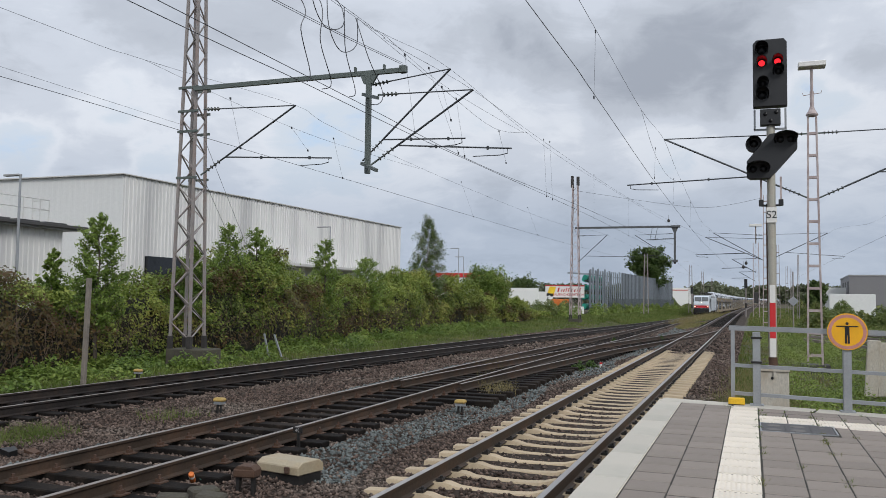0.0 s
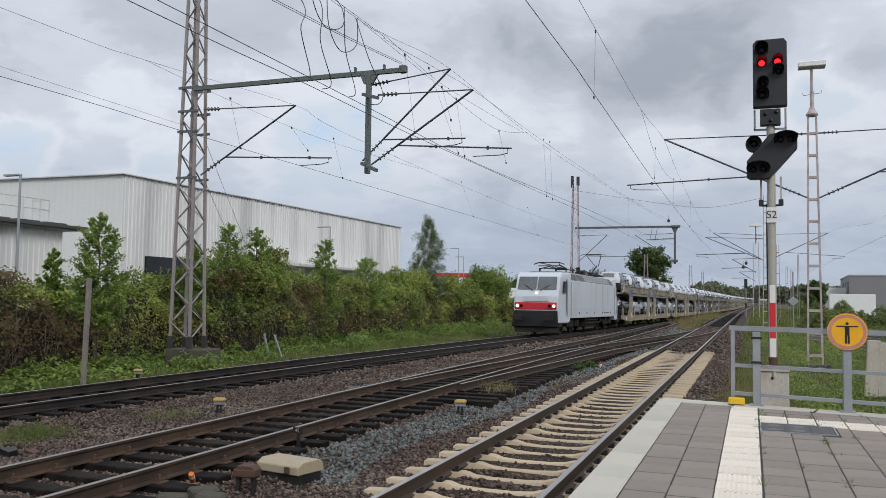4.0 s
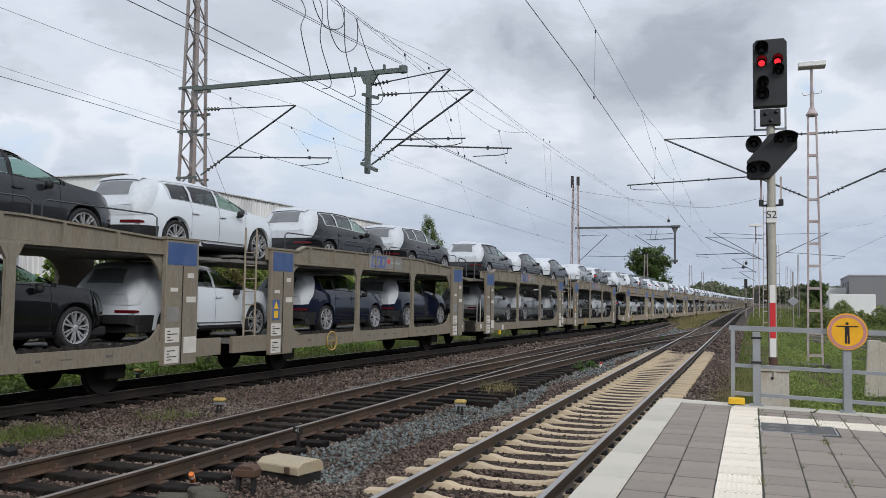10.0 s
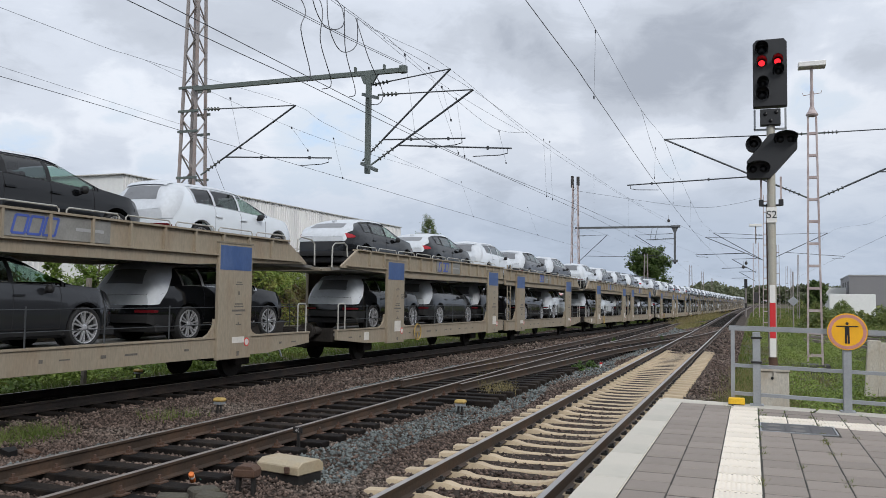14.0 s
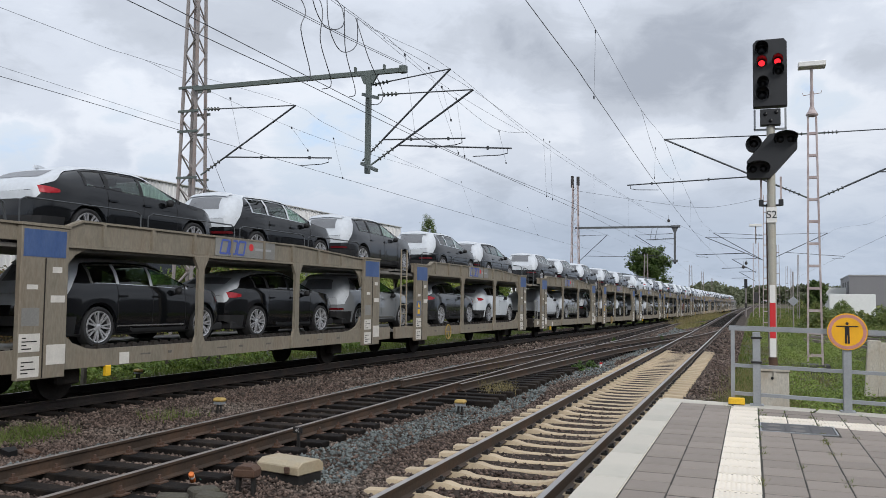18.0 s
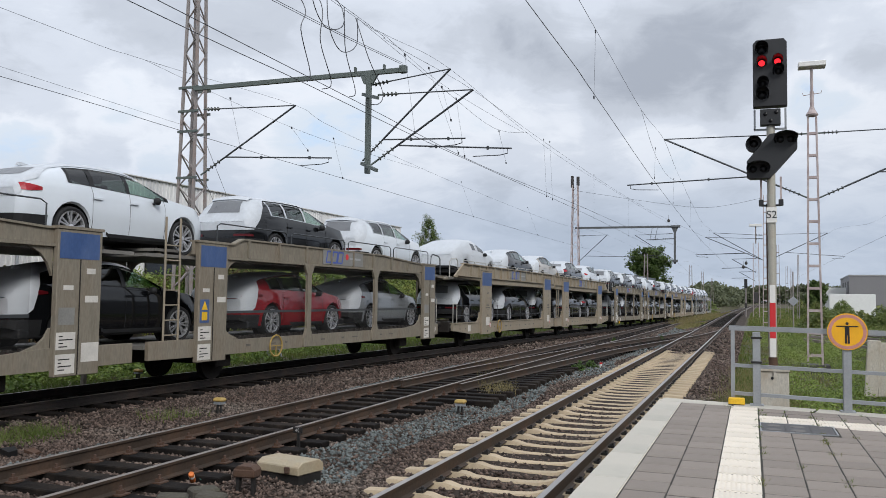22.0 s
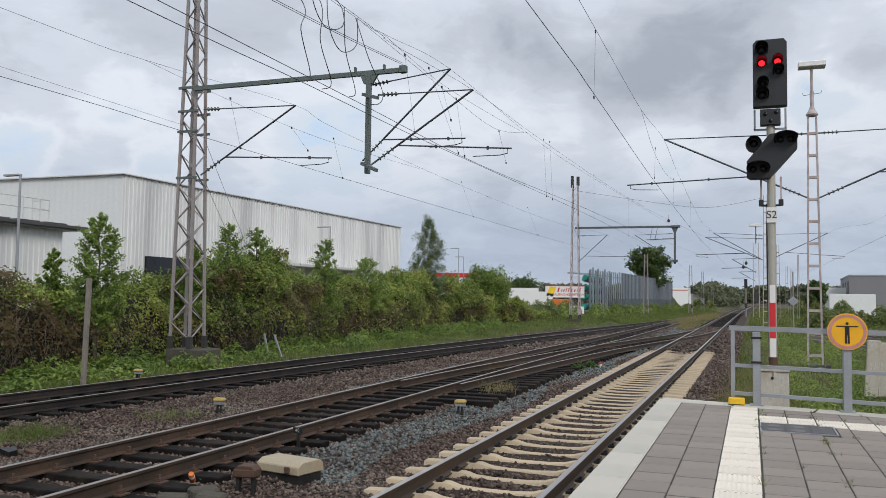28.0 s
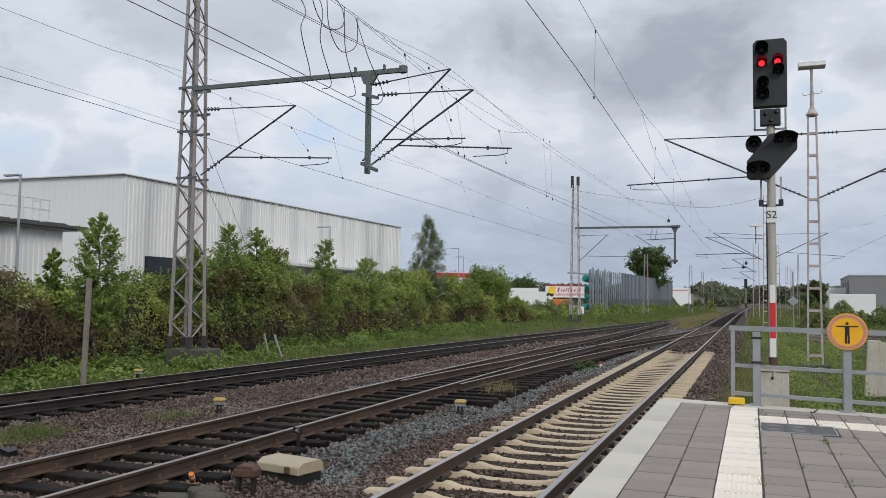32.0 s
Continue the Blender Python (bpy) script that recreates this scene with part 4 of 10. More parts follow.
    part("cross_bar", bar(bmesh.new(), (-0.15, 0.03, 3.47), (0.14, 0.03, 3.47), 0.03), M["sig_black"], sg)
    part("cable", tube(bmesh.new(), [(-0.05, 0.05, 1.0), (-0.07, 0.05, 2.4), (-0.07, 0.05, 3.5)], 0.012, 5), M["rust"], sg)


build_signal()


# ---- catenary masts and wires ----
def lattice_mast(name, at, height, w0, w1, mat, label, panels, foot=True, block=True):
    """A tapered four-legged mast of angle irons with crossing diagonals."""
    ms = thing(name, label, "catenary mast", at)
    def half(z):
        return (w0 + (w1 - w0) * z / height) / 2
    corners = [(-1, -1), (1, -1), (1, 1), (-1, 1)]
    near = height > 15
    for sx, sy in corners:
        h0, h1 = half(0), half(height)
        part("leg", bar(bmesh.new(), (sx * h0, sy * h0, 0), (sx * h1, sy * h1, height), 0.085, 0.085), mat, ms)
    for side in range(4):
        a, b = corners[side], corners[(side + 1) % 4]
        bm = bmesh.new()
        for k in range(panels):
            za, zb = 0.3 + (height - 0.4) * k / panels, 0.3 + (height - 0.4) * (k + 1) / panels
            ha, hb = half(za), half(zb)
            p, q = (a, b) if (k + side) % 2 else (b, a)
            d = bmesh.new() if near else bm
            bar(d, (p[0] * ha, p[1] * ha, za), (q[0] * hb, q[1] * hb, zb), 0.055, 0.02)
            if near:
                part("diagonal", d, mat, ms)
        if near:
            bm.free()
        else:
            part("bracing", bm, mat, ms, kind="stuff")
    if foot:
        for sx, sy in corners:
            part("foot", bar(bmesh.new(), (sx * half(0), sy * half(0), -0.02), (sx * half(0.35), sy * half(0.35), 0.42), 0.14, 0.14), M["mast_foot"], ms, "black coated foot")
    if block:
        part("foundation", box(bmesh.new(), -w0 * 0.62, w0 * (1.3 if near else 0.68), -w0 * 0.62, w0 * 0.62, -0.7, 0.0, 0.03), M["concrete_dark"], ms, "mossy concrete foundation")
    return ms


def batten_mast(name, at, height, w0, w1, mat, label, step=0.78):
    """A slim mast of two channels joined by battens."""
    ms = thing(name, label, "catenary mast", at)
    for s in (-1, 1):
        part("channel", bar(bmesh.new(), (s * w0 / 2, 0, 0), (s * w1 / 2, 0, height), 0.06, 0.14, (0, 1, 0)), mat, ms)
    z = 0.4
    while z < height:
        h = (w0 + (w1 - w0) * z / height) / 2
        part("batten", box(bmesh.new(), -h, h, -0.06, 0.06, z, z + 0.09), mat, ms)
        z += step
    return ms


def insulator(bm, p, q, n=4, r=0.075):
    """A chain of shed discs between two points."""
    p, q = Vector(p), Vector(q)
    rod(bm, p, q, 0.022, 6)
    for i in range(n):
        c = p.lerp(q, (i + 0.7) / (n + 0.4))
        d = (q - p).normalized() * 0.022
        rod(bm, c - d, c + d, r, 10, r * 0.45)
    return bm


def cantilever(name, base_lo, base_hi, tip, arm_z, arm_to, label):
    """A hinged support: lower strut up to the messenger, a level top tie, and the registration arm below."""
    ct = thing(name, label, "cantilever")
    lo, hi, tp = Vector(base_lo), Vector(base_hi), Vector(tip)
    d = (tp - lo)
    part("insulator", insulator(bmesh.new(), lo + d.normalized() * 0.25, lo + d.normalized() * 0.95), M["insul"], ct, "dark ribbed insulator")
    part("strut", rod(bmesh.new(), lo + d.normalized() * 0.9, tp, 0.032, 8), M["tube_dark"], ct)
    e = (tp - hi)
    part("insulator", insulator(bmesh.new(), hi + e.normalized() * 0.12, hi + e.normalized() * 0.7), M["insul"], ct, "dark ribbed insulator")
    part("top_tie", rod(bmesh.new(), hi + e.normalized() * 0.6, tp, 0.02, 7), M["tube_dark"], ct)
    for b, v in ((lo, d), (hi, e)):
        part("hinge", rod(bmesh.new(), b, b + v.normalized() * 0.3, 0.028, 6), M["beam_green"], ct)
    u = (arm_z - lo.z) / d.z
    start = lo + d * u
    arm = Vector(arm_to)
    part("registration_tube", rod(bmesh.new(), start, arm, 0.024, 7), M["tube_dark"], ct)
    w = (arm - start).normalized()
    part("steady_arm", tube(bmesh.new(), [arm - w * 0.12, arm - w * 0.12 - Vector((0, 0, 0.14)), arm - w * 0.35 - Vector((0, 0, 0.2)), arm - w * 1.15 - Vector((0, 0, 0.26))], 0.014, 6), M["tube_dark"], ct)
    for f in (0.35, 0.8):
        c = start.lerp(arm, f)
        part("clamp", box(bmesh.new(), c.x - 0.03, c.x + 0.03, c.y - 0.03, c.y + 0.03, c.z - 0.05, c.z + 0.05), M["tube_dark"], ct)
    return ct


MY = 23.51
mast_a = lattice_mast("lattice_mast", pose(-15.33, MY, 0.12), 15.5, 0.80, 0.31, M["mast"], "tall weathered grey lattice catenary mast on a concrete block", 26)
for z, nm in ((9.02, "beam_clamp"), (8.2, "bracket"), (7.5, "bracket"), (5.9, "bracket")):
    for a, b in ((-0.36, -0.30), (0.30, 0.36)):
        part(nm, box(bmesh.new(), -0.40, 0.42, a, b, z - 0.13, z - 0.05), M["beam_green"], mast_a, "grey-green steel bracket")


def build_beam():
    bmn = thing("cross_beam", "grey-green steel cross beam with a hanging post", "catenary beam")
    y = MY - 0.45
    part("beam", bar(bmesh.new(), (-15.0, y, 8.95), (-7.2, y, 8.94), 0.12, 0.14), M["beam_green"], bmn)
    part("beam_end", box(bmesh.new(), -7.36, -7.15, y - 0.1, y + 0.1, 8.85, 9.07, 0.01), M["beam_green"], bmn)
    for x in (-8.9, -7.9):
        part("ear", bar(bmesh.new(), (x, y, 8.98), (x, y, 9.16), 0.05, 0.12), M["beam_green"], bmn)
    part("gusset", prism(bmesh.new(), [(-8.72, 8.89), (-8.1, 8.89), (-8.28, 8.6), (-8.58, 8.6)], y - 0.05, y + 0.05, "y"), M["beam_green"], bmn)
    part("hanging_post", box(bmesh.new(), -8.50, -8.345, y - 0.07, y + 0.07, 5.77, 8.89, 0.008), M["beam_green"], bmn)
    for z in (8.35, 6.15):
        part("bracket_arm", bar(bmesh.new(), (-8.75, y + 0.25, z), (-7.75, y - 0.75, z - 0.42), 0.08, 0.1), M["beam_green"], bmn)
    return y


BEAM_Y = build_beam()
mast_b = lattice_mast("lattice_mast", pose(-14.4, 85.24, -0.1), 13.9, 0.95, 0.5, M["mast_red"], "rust-pink lattice catenary mast with black feet", 22)
part("top_fitting", box(box(bmesh.new(), -0.45, -0.2, -0.2, 0.2, 13.7, 14.9), 0.15, 0.4, -0.2, 0.2, 13.9, 14.8), M["mast_foot"], mast_b)
mast_c = batten_mast("batten_mast", pose(4.80, 31.6, -0.35), 8.95, 0.47, 0.26, M["mast_red"], "slim rust-pink batten mast carrying a platform floodlight")
part("cap", lathe(bmesh.new(), [(0.17, 8.86), (0.21, 8.92), (0.10, 9.1), (0.07, 9.2)], seg=12), M["mast_red"], mast_c)
part("top_tube", rod(rod(bmesh.new(), (0, 0, 9.1), (0, 0, 9.75), 0.065, 8), (0, 0, 9.7), (0, 0, 10.6), 0.045, 8), M["mast_red"], mast_c)
part("hook_bar", tube(bmesh.new(), [(-0.3, 0, 9.72), (-0.28, 0, 9.62), (0.3, 0, 9.68), (0.33, 0, 9.78)], 0.014, 5), M["mast_red"], mast_c)
fl = part("floodlight", box(bmesh.new(), -0.44, 0.46, -0.26, 0.26, 10.6, 10.79, 0.02), M["white_sheet"], mast_c, "grey rectangular floodlight housing")
part("foundation", box(bmesh.new(), -0.45, 0.45, -0.4, 0.4, -0.4, 0.15, 0.02), M["mast_foot"], mast_c)
B_Y = MY - 0.45
cantilever("cantilever", (-14.75, MY - 0.3, 6.0), (-14.7, MY - 0.3, 8.25), (-11.12, MY - 0.3, 8.14), 6.57, (-9.76, MY - 0.3, 6.35), "dark tubular cantilever with ribbed insulators above the far track")
cantilever("cantilever", (-8.72, 23.31, 6.22), (-8.5, 23.31, 8.62), (-5.8, 23.31, 8.92), 6.86, (-5.3, 23.31, 6.75), "dark tubular cantilever hung from the cross-beam post")
cantilever("cantilever", (-7.95, 22.31, 5.9), (-7.75, 22.31, 8.02), (-4.73, 22.31, 7.95), 6.45, (-3.57, 22.31, 6.18), "dark tubular cantilever hung from the cross-beam post")
cantilever("cantilever", (4.66, 31.6, 5.6), (4.66, 31.6, 7.9), (-0.28, 31.6, 7.97), 6.45, (-1.64, 31.6, 6.29), "dark tubular cantilever over the platform track")
cantilever("cantilever", (4.98, 31.6, 5.6), (4.98, 31.6, 7.9), (10.2, 31.6, 7.95), 6.45, (11.4, 31.6, 6.3), "dark tubular cantilever over a side track")

# second mast row
cb = thing("cross_beam", "grey steel cross beam with hanging post at the second mast", "catenary beam")
part("beam", bar(bmesh.new(), (-14.4, 85.2, 9.33), (-4.06, 85.2, 9.3), 0.2, 0.2), M["beam_slate"], cb)
part("hanging_post", box(bmesh.new(), -4.47, -4.27, 85.1, 85.3, 5.9, 9.25), M["beam_slate"], cb)
cantilever("cantilever", (-14.1, 85.2, 5.75), (-14.0, 85.2, 8.5), (-11.07, 85.2, 8.57), 6.4, (-8.3, 85.2, 6.3), "cantilever at the second mast row")
cantilever("cantilever", (-4.55, 85.2, 6.05), (-4.55, 85.2, 8.6), (-8.3, 85.2, 8.5), 6.5, (-7.2, 85.2, 6.4), "cantilever at the second mast row")
mast_d = batten_mast("batten_mast", pose(4.0, 80.3, -0.4), 12.0, 0.55, 0.3, M["mast_red"], "slim rust-pink batten mast beside the platform track", 1.0)
for dz, tip in ((0.0, (-0.47, 78.9, 8.12)), (-0.35, (-1.14, 78.4, 7.7))):
    cantilever("cantilever", (3.8, 80.3 + dz, 5.65), (3.8, 80.3 + dz, 7.95 + dz), tip, 6.3, (-2.0, 78.3, 6.1), "cantilever pair over the platform track")
cantilever("cantilever", (4.2, 80.3, 5.65), (4.2, 80.3, 8.0), (9.3, 82.0, 8.2), 6.4, (10.7, 82.6, 6.1), "cantilever over a side track further along")

part("beam_head", box(bmesh.new(), -4.75, -3.85, 85.0, 85.4, 9.2, 9.42, 0.02), M["beam_slate"], cb)
part("gusset", prism(bmesh.new(), [(-4.7, 9.2), (-4.04, 9.2), (-4.25, 8.75), (-4.5, 8.75)], 85.12, 85.28, "y"), M["beam_slate"], cb)
part("post_foot", box(bmesh.new(), -4.62, -4.1, 85.0, 85.4, 5.75, 5.98, 0.02), M["beam_slate"], cb)
hung = bmesh.new()
insulator(hung, (-6.9, 85.2, 8.02), (-5.9, 85.2, 8.05), 5, 0.13)
insulator(hung, (-5.6, 85.2, 8.05), (-4.5, 85.2, 8.1), 5, 0.13)
rod(hung, (-7.2, 85.2, 8.0), (-4.4, 85.2, 8.1), 0.03, 6)
for x in (-6.8, -6.3):
    rod(hung, (x, 85.2, 8.0), (x + 0.25, 85.2, 9.25), 0.022, 5)
part("hung_insulator", hung, M["insul"], cb, "dark ribbed insulators on a hanger")
for held, x, y, z in ((cb, -4.97, 85.2, 9.9), (cb, -4.37, 85.2, 5.72), (mast_d, -1.7, 4.2, 6.0), (mast_d, -1.95, 4.2, 5.62)):
    ball = lathe(bmesh.new(), [(0.04, -0.17), (0.11, -0.11), (0.145, 0.0), (0.11, 0.11), (0.04, 0.17)], (x, y, z), "z", 12)
    part("ball_insulator", rod(ball, (x, y, z), (x, y, z + 0.6), 0.012, 4), M["mast_foot"], held, "dark round insulator")

# distant masts
for x, y, h, w, kind in ((-13.0, 135.0, 9.7, 0.75, 0), (-8.86, 176, 9.6, 0.8, 0), (-8.7, 216.6, 9.6, 0.8, 0), (-9.1, 280.6, 9.6, 0.8, 0), (-8.3, 412, 9.6, 0.8, 0), (6.07, 118.4, 9.9, 0.5, 1), (9.6, 183.9, 9.7, 0.5, 1), (8.6, 119.4, 8.6, 0.22, 1), (7.6, 210, 10, 0.5, 1), (12.5, 235, 11, 0.3, 1)):
    if kind == 0:
        lattice_mast("lattice_mast", pose(x, y, -0.4 + sag(x, y)), h - sag(x, y), w, w * 0.6, M["mast"], "distant grey lattice catenary mast", 12, foot=False)
    else:
        batten_mast("batten_mast", pose(x, y, -0.4), h, w, w * 0.6, M["mast"], "distant slim catenary mast beside the tracks", 1.4)
lm = lattice_mast("lattice_mast", pose(3.4, 125, -0.4), 10.6, 0.85, 0.7, M["mast_red"], "distant lattice mast with a floodlight on top", 12, foot=False)
part("top_tube", rod(bmesh.new(), (0, 0, 10.5), (0, 0, 13.3), 0.09, 8), M["mast"], lm)
part("floodlight", box(bmesh.new(), -0.85, 0.85, -0.3, 0.3, 12.95, 13.3), M["white_sheet"], lm)
part("equipment_box", box(bmesh.new(), -0.30, 0.28, -0.55, -0.3, 2.1, 3.6, 0.05), M["mast_foot"], lm, "dark equipment case on the mast")
for x, y, z in ((3.4, 125, 6.0), (3.6, 180, 6.0)):
    bm = bmesh.new()
    rod(bm, (x, y, z), (x - 3.2 * (1 if x > 0 else -1), y, z + 1.9), 0.05, 6)
    rod(bm, (x, y, z + 2.0), (x - 3.2 * (1 if x > 0 else -1), y, z + 1.9), 0.035, 6)
    rod(bm, (x - 1.2 * (1 if x > 0 else -1), y, z + 0.7), (x - 4.6 * (1 if x > 0 else -1), y, z + 0.6), 0.04, 6)
    solid("cantilever", bm, M["tube_dark"], "distant tubular cantilever on a catenary mast", "cantilever")
for x, y, h in ((2.0, 128, 5.55), (-8.4, 172, 5.0)):
    ds = thing("distant_signal_post", "distant dark railway signal on a post", "railway signal", pose(x, y, -0.4))
    part("post", rod(bmesh.new(), (0, 0, 0), (0, 0, h), 0.09, 8), M["mast"], ds)
    part("screen", box(bmesh.new(), -0.22, 0.22, -0.15, 0.1, h - 1.3, h), M["sig_black"], ds)
    part("equipment_box", box(bmesh.new(), -0.16, 0.16, -0.2, 0.2, h - 4.2, h - 3.5), M["mast_foot"], ds)


# ---- wires ----
def wire(name, pts, r, label):
    """A wire hung through its supports, drawn as a smooth line."""
    pts = [Vector(p) for p in pts]
    line = []
    for i in range(len(pts) - 1):
        p0, p1, p2, p3 = pts[max(i - 1, 0)], pts[i], pts[i + 1], pts[min(i + 2, len(pts) - 1)]
        n = 6
        for k in range(n):
            u = k / n
            line.append(0.5 * ((2 * p1) + (p2 - p0) * u + (2 * p0 - 5 * p1 + 4 * p2 - p3) * u * u + (3 * p1 - p0 - 3 * p2 + p3) * u ** 3))
    line.append(pts[-1])
    solid(name, tube(bmesh.new(), line, r, 5), M["wire"], label, "wire")


def dropper(p, q):
    bm = rod(bmesh.new(), p, q, 0.0034, 4)
    for x, y, z in (p, q):
        box(bm, x - 0.012, x + 0.012, y - 0.03, y + 0.03, z - 0.03, z + 0.03)
    ob = solid("dropper", bm, M["wire"], "thin dropper between messenger and contact wire", "dropper", "catenary droppers")
    return ob


CONTACT, MESS = 0.0066, 0.0046
# platform track
wire("contact_wire", [(-0.2, -20, 6.1), (-0.2, 11, 6.14), (-0.2, 16.7, 6.08), (-0.35, 31, 6.0), (-0.2, 54, 5.75), (0.0, 80, 5.85), (0.6, 140, 5.8), (1.6, 240, 5.8)], CONTACT, "dark contact wire above the platform track")
wire("messenger_wire", [(-0.2, -20, 7.7), (-0.2, 0, 7.5), (-0.2, 15, 7.47), (-0.2, 24, 7.44), (-0.28, 31.55, 7.95), (-0.25, 38, 7.5), (-0.2, 55, 7.0), (-0.47, 78.9, 8.1), (0.3, 110, 7.0), (0.6, 140, 7.9), (1.6, 240, 7.8)], MESS, "dark messenger wire above the platform track")
wire("stitch_wire", [(-0.2, 24, 7.44), (-0.3, 28, 7.0), (-0.33, 31.6, 6.85), (-0.3, 35, 6.95), (-0.25, 40, 7.45)], 0.0042, "thin stitch wire at the support")
for y, a, b in ((16.7, 7.45, 6.08), (4, 7.5, 6.12), (28, 7.0, 6.02), (35, 6.95, 5.95), (45, 7.1, 5.85), (55, 7.0, 5.75), (66, 7.3, 5.8)):
    dropper((-0.22, y, a), (-0.25, y, b))
# far track
def fo(y, o):
    return far_x(y) + o
wire("contact_wire", [(fo(-10, -0.5), -10, 6.05), (fo(11.5, -0.5), 11.5, 6.02), (fo(16.3, -0.5), 16.3, 5.96), (fo(24.3, -0.5), 24.3, 5.89), (fo(36.9, -0.5), 36.9, 5.8), (fo(56.3, -0.5), 56.3, 5.7), (fo(85, -0.7), 85, 5.85), (fo(135, 0), 135, 5.8), (fo(216, 0), 216, 5.8)], CONTACT, "dark contact wire above the far track")
wire("messenger_wire", [(fo(-10, -1.4), -10, 7.9), (-11.35, 12.1, 7.66), (-11.25, 16.2, 7.72), (-11.12, 23.2, 8.14), (-11.0, 26, 7.86), (-10.6, 39.5, 7.45), (-10.5, 60, 7.5), (-11.07, 85.2, 8.55), (fo(110, -1), 110, 7.0), (fo(135, 0), 135, 7.9), (fo(176, 0), 176, 7.2), (fo(216, 0), 216, 7.9)], MESS, "dark messenger wire above the far track")
wire("stitch_wire", [(-11.25, 16.2, 7.72), (-10.9, 19.5, 7.38), (-10.7, 23.2, 7.2), (-10.7, 27.5, 7.3), (-10.65, 33, 7.5)], 0.0042, "thin stitch wire at the support")
for y, x, a, b in ((18.9, -10.6, 7.33, 5.94), (22.3, -10.7, 7.2, 6.45), (24.5, -10.4, 7.25, 5.9), (37, -10.2, 7.47, 5.8), (48, -9.8, 7.4, 5.75), (60, -9.6, 7.5, 5.7)):
    dropper((x, y, a), (fo(y, -0.5), y, b))
wire("feeder_wire", [(-15.5, -12, 7.95), (-15.4, 15.7, 7.77), (-15.4, 23.1, 7.72)], 0.0048, "thin feeder wire ending at the lattice mast")
for top, foot in (((-14.90, 23.59, 7.26), (-14.90, 29.49, -0.40)), ((-14.90, 23.72, 5.77), (-14.90, 28.81, -0.40))):
    wire("guy_wire", [top, foot], 0.007, "straight guy wire from the lattice mast to the ground")
# middle track and crossover
wire("contact_wire", [(-4.7, -8, 5.72), (-4.66, 8, 5.68), (-4.66, 12.4, 5.72), (-4.6, 17, 5.7), (-4.45, 22, 5.7), (-4.4, 33.4, 5.84), (-4.4, 49, 5.95), (-4.5, 84, 6.0), (-6.0, 135, 5.9)], CONTACT, "dark contact wire above the middle track")
wire("contact_wire", [(-4.3, -8, 5.72), (-4.33, 8.4, 5.70), (-4.35, 14, 5.7), (-4.4, 22, 5.7), (-4.0, 33.4, 5.84), (-3.3, 49, 5.9), (-1.0, 80, 5.9)], CONTACT, "dark contact wire above the crossover")
wire("messenger_wire", [(-5.4, -6, 8.0), (-5.6, 15.3, 8.25), (-5.6, 17.9, 8.34), (-5.8, 23.2, 8.9), (-5.6, 32, 8.55), (-5.4, 44, 8.6), (-4.6, 85, 9.4)], MESS, "dark messenger wire above the middle track")
wire("messenger_wire", [(-4.6, -6, 7.5), (-4.6, 13.9, 7.55), (-4.7, 16.4, 7.57), (-4.73, 22.3, 7.93), (-4.6, 30, 7.9), (-4.3, 45, 8.0), (-3.6, 62, 8.2), (-1.14, 78.4, 7.7)], MESS, "dark messenger wire above the crossover")
wire("stitch_wire", [(-5.6, 17.9, 8.34), (-5.3, 21, 7.9), (-5.0, 25, 7.8), (-5.0, 29, 8.0)], 0.0042, "thin stitch wire at the support")
wire("stitch_wire", [(-4.7, 15, 7.57), (-4.6, 19, 7.3), (-4.6, 24, 7.15), (-4.6, 28, 7.8)], 0.0042, "thin stitch wire at the support")
for x, y, a, b in ((-4.6, 17.0, 7.45, 5.72), (-4.6, 19.4, 7.3, 6.5), (-4.6, 20.5, 7.25, 5.75), (-4.6, 24.5, 7.15, 6.2), (-5.2, 20, 8.0, 5.75), (-4.5, 30, 7.9, 5.8), (-4.5, 31, 8.0, 5.8), (-4.4, 40, 8.0, 5.9), (-4.4, 52, 8.1, 5.95)):
    dropper((x, y, a), (-4.45, y + 0.3, b))
for dz in (0.0, 0.05):
    wire("anchor_wire", [(-7.2, -5, 7.4 + dz), (-7.2, 15.5, 8.51 + dz), (-7.2, 22.9, 9.05 + dz)], 0.007, "anchor wire tied to the end of the cross beam")
wire("jumper_cable", [(-5.4, 12.3, 8.2), (-4.62, 12.5, 7.1), (-4.6, 12.4, 6.6), (-4.6, 12.75, 5.95), (-4.62, 12.7, 5.75)], 0.009, "black jumper cable hanging between the wires")
wire("jumper_cable", [(-5.3, 13.3, 8.2), (-4.6, 13.1, 7.3), (-4.6, 13.1, 6.6), (-4.6, 13.55, 5.95), (-4.6, 13.2, 5.74)], 0.009, "black jumper cable hanging between the wires")
wire("jumper_cable", [(-5.4, 14.4, 8.2), (-4.6, 13.9, 7.5), (-4.6, 14.1, 6.7), (-4.55, 14.45, 6.0), (-4.4, 13.9, 5.75)], 0.009, "black jumper cable hanging between the wires")
wire("jumper_cable", [(-4.7, 14.7, 7.57), (-4.5, 14.9, 6.8), (-4.4, 15.4, 6.2), (-4.4, 15.2, 5.9), (-4.35, 14.5, 5.76)], 0.009, "black jumper cable hanging between the wires")
wire("jumper_cable", [(-4.6, 12.7, 7.9), (-4.6, 12.8, 7.25), (-4.6, 13.3, 6.92), (-4.6, 13.95, 7.15), (-4.6, 14.0, 7.55)], 0.009, "black jumper cable looped between the wires")
wire("jumper_cable", [(-4.6, 13.3, 7.8), (-4.6, 13.4, 7.0), (-4.6, 13.9, 6.65), (-4.6, 14.55, 6.95), (-4.65, 14.66, 7.55)], 0.009, "black jumper cable looped between the wires")
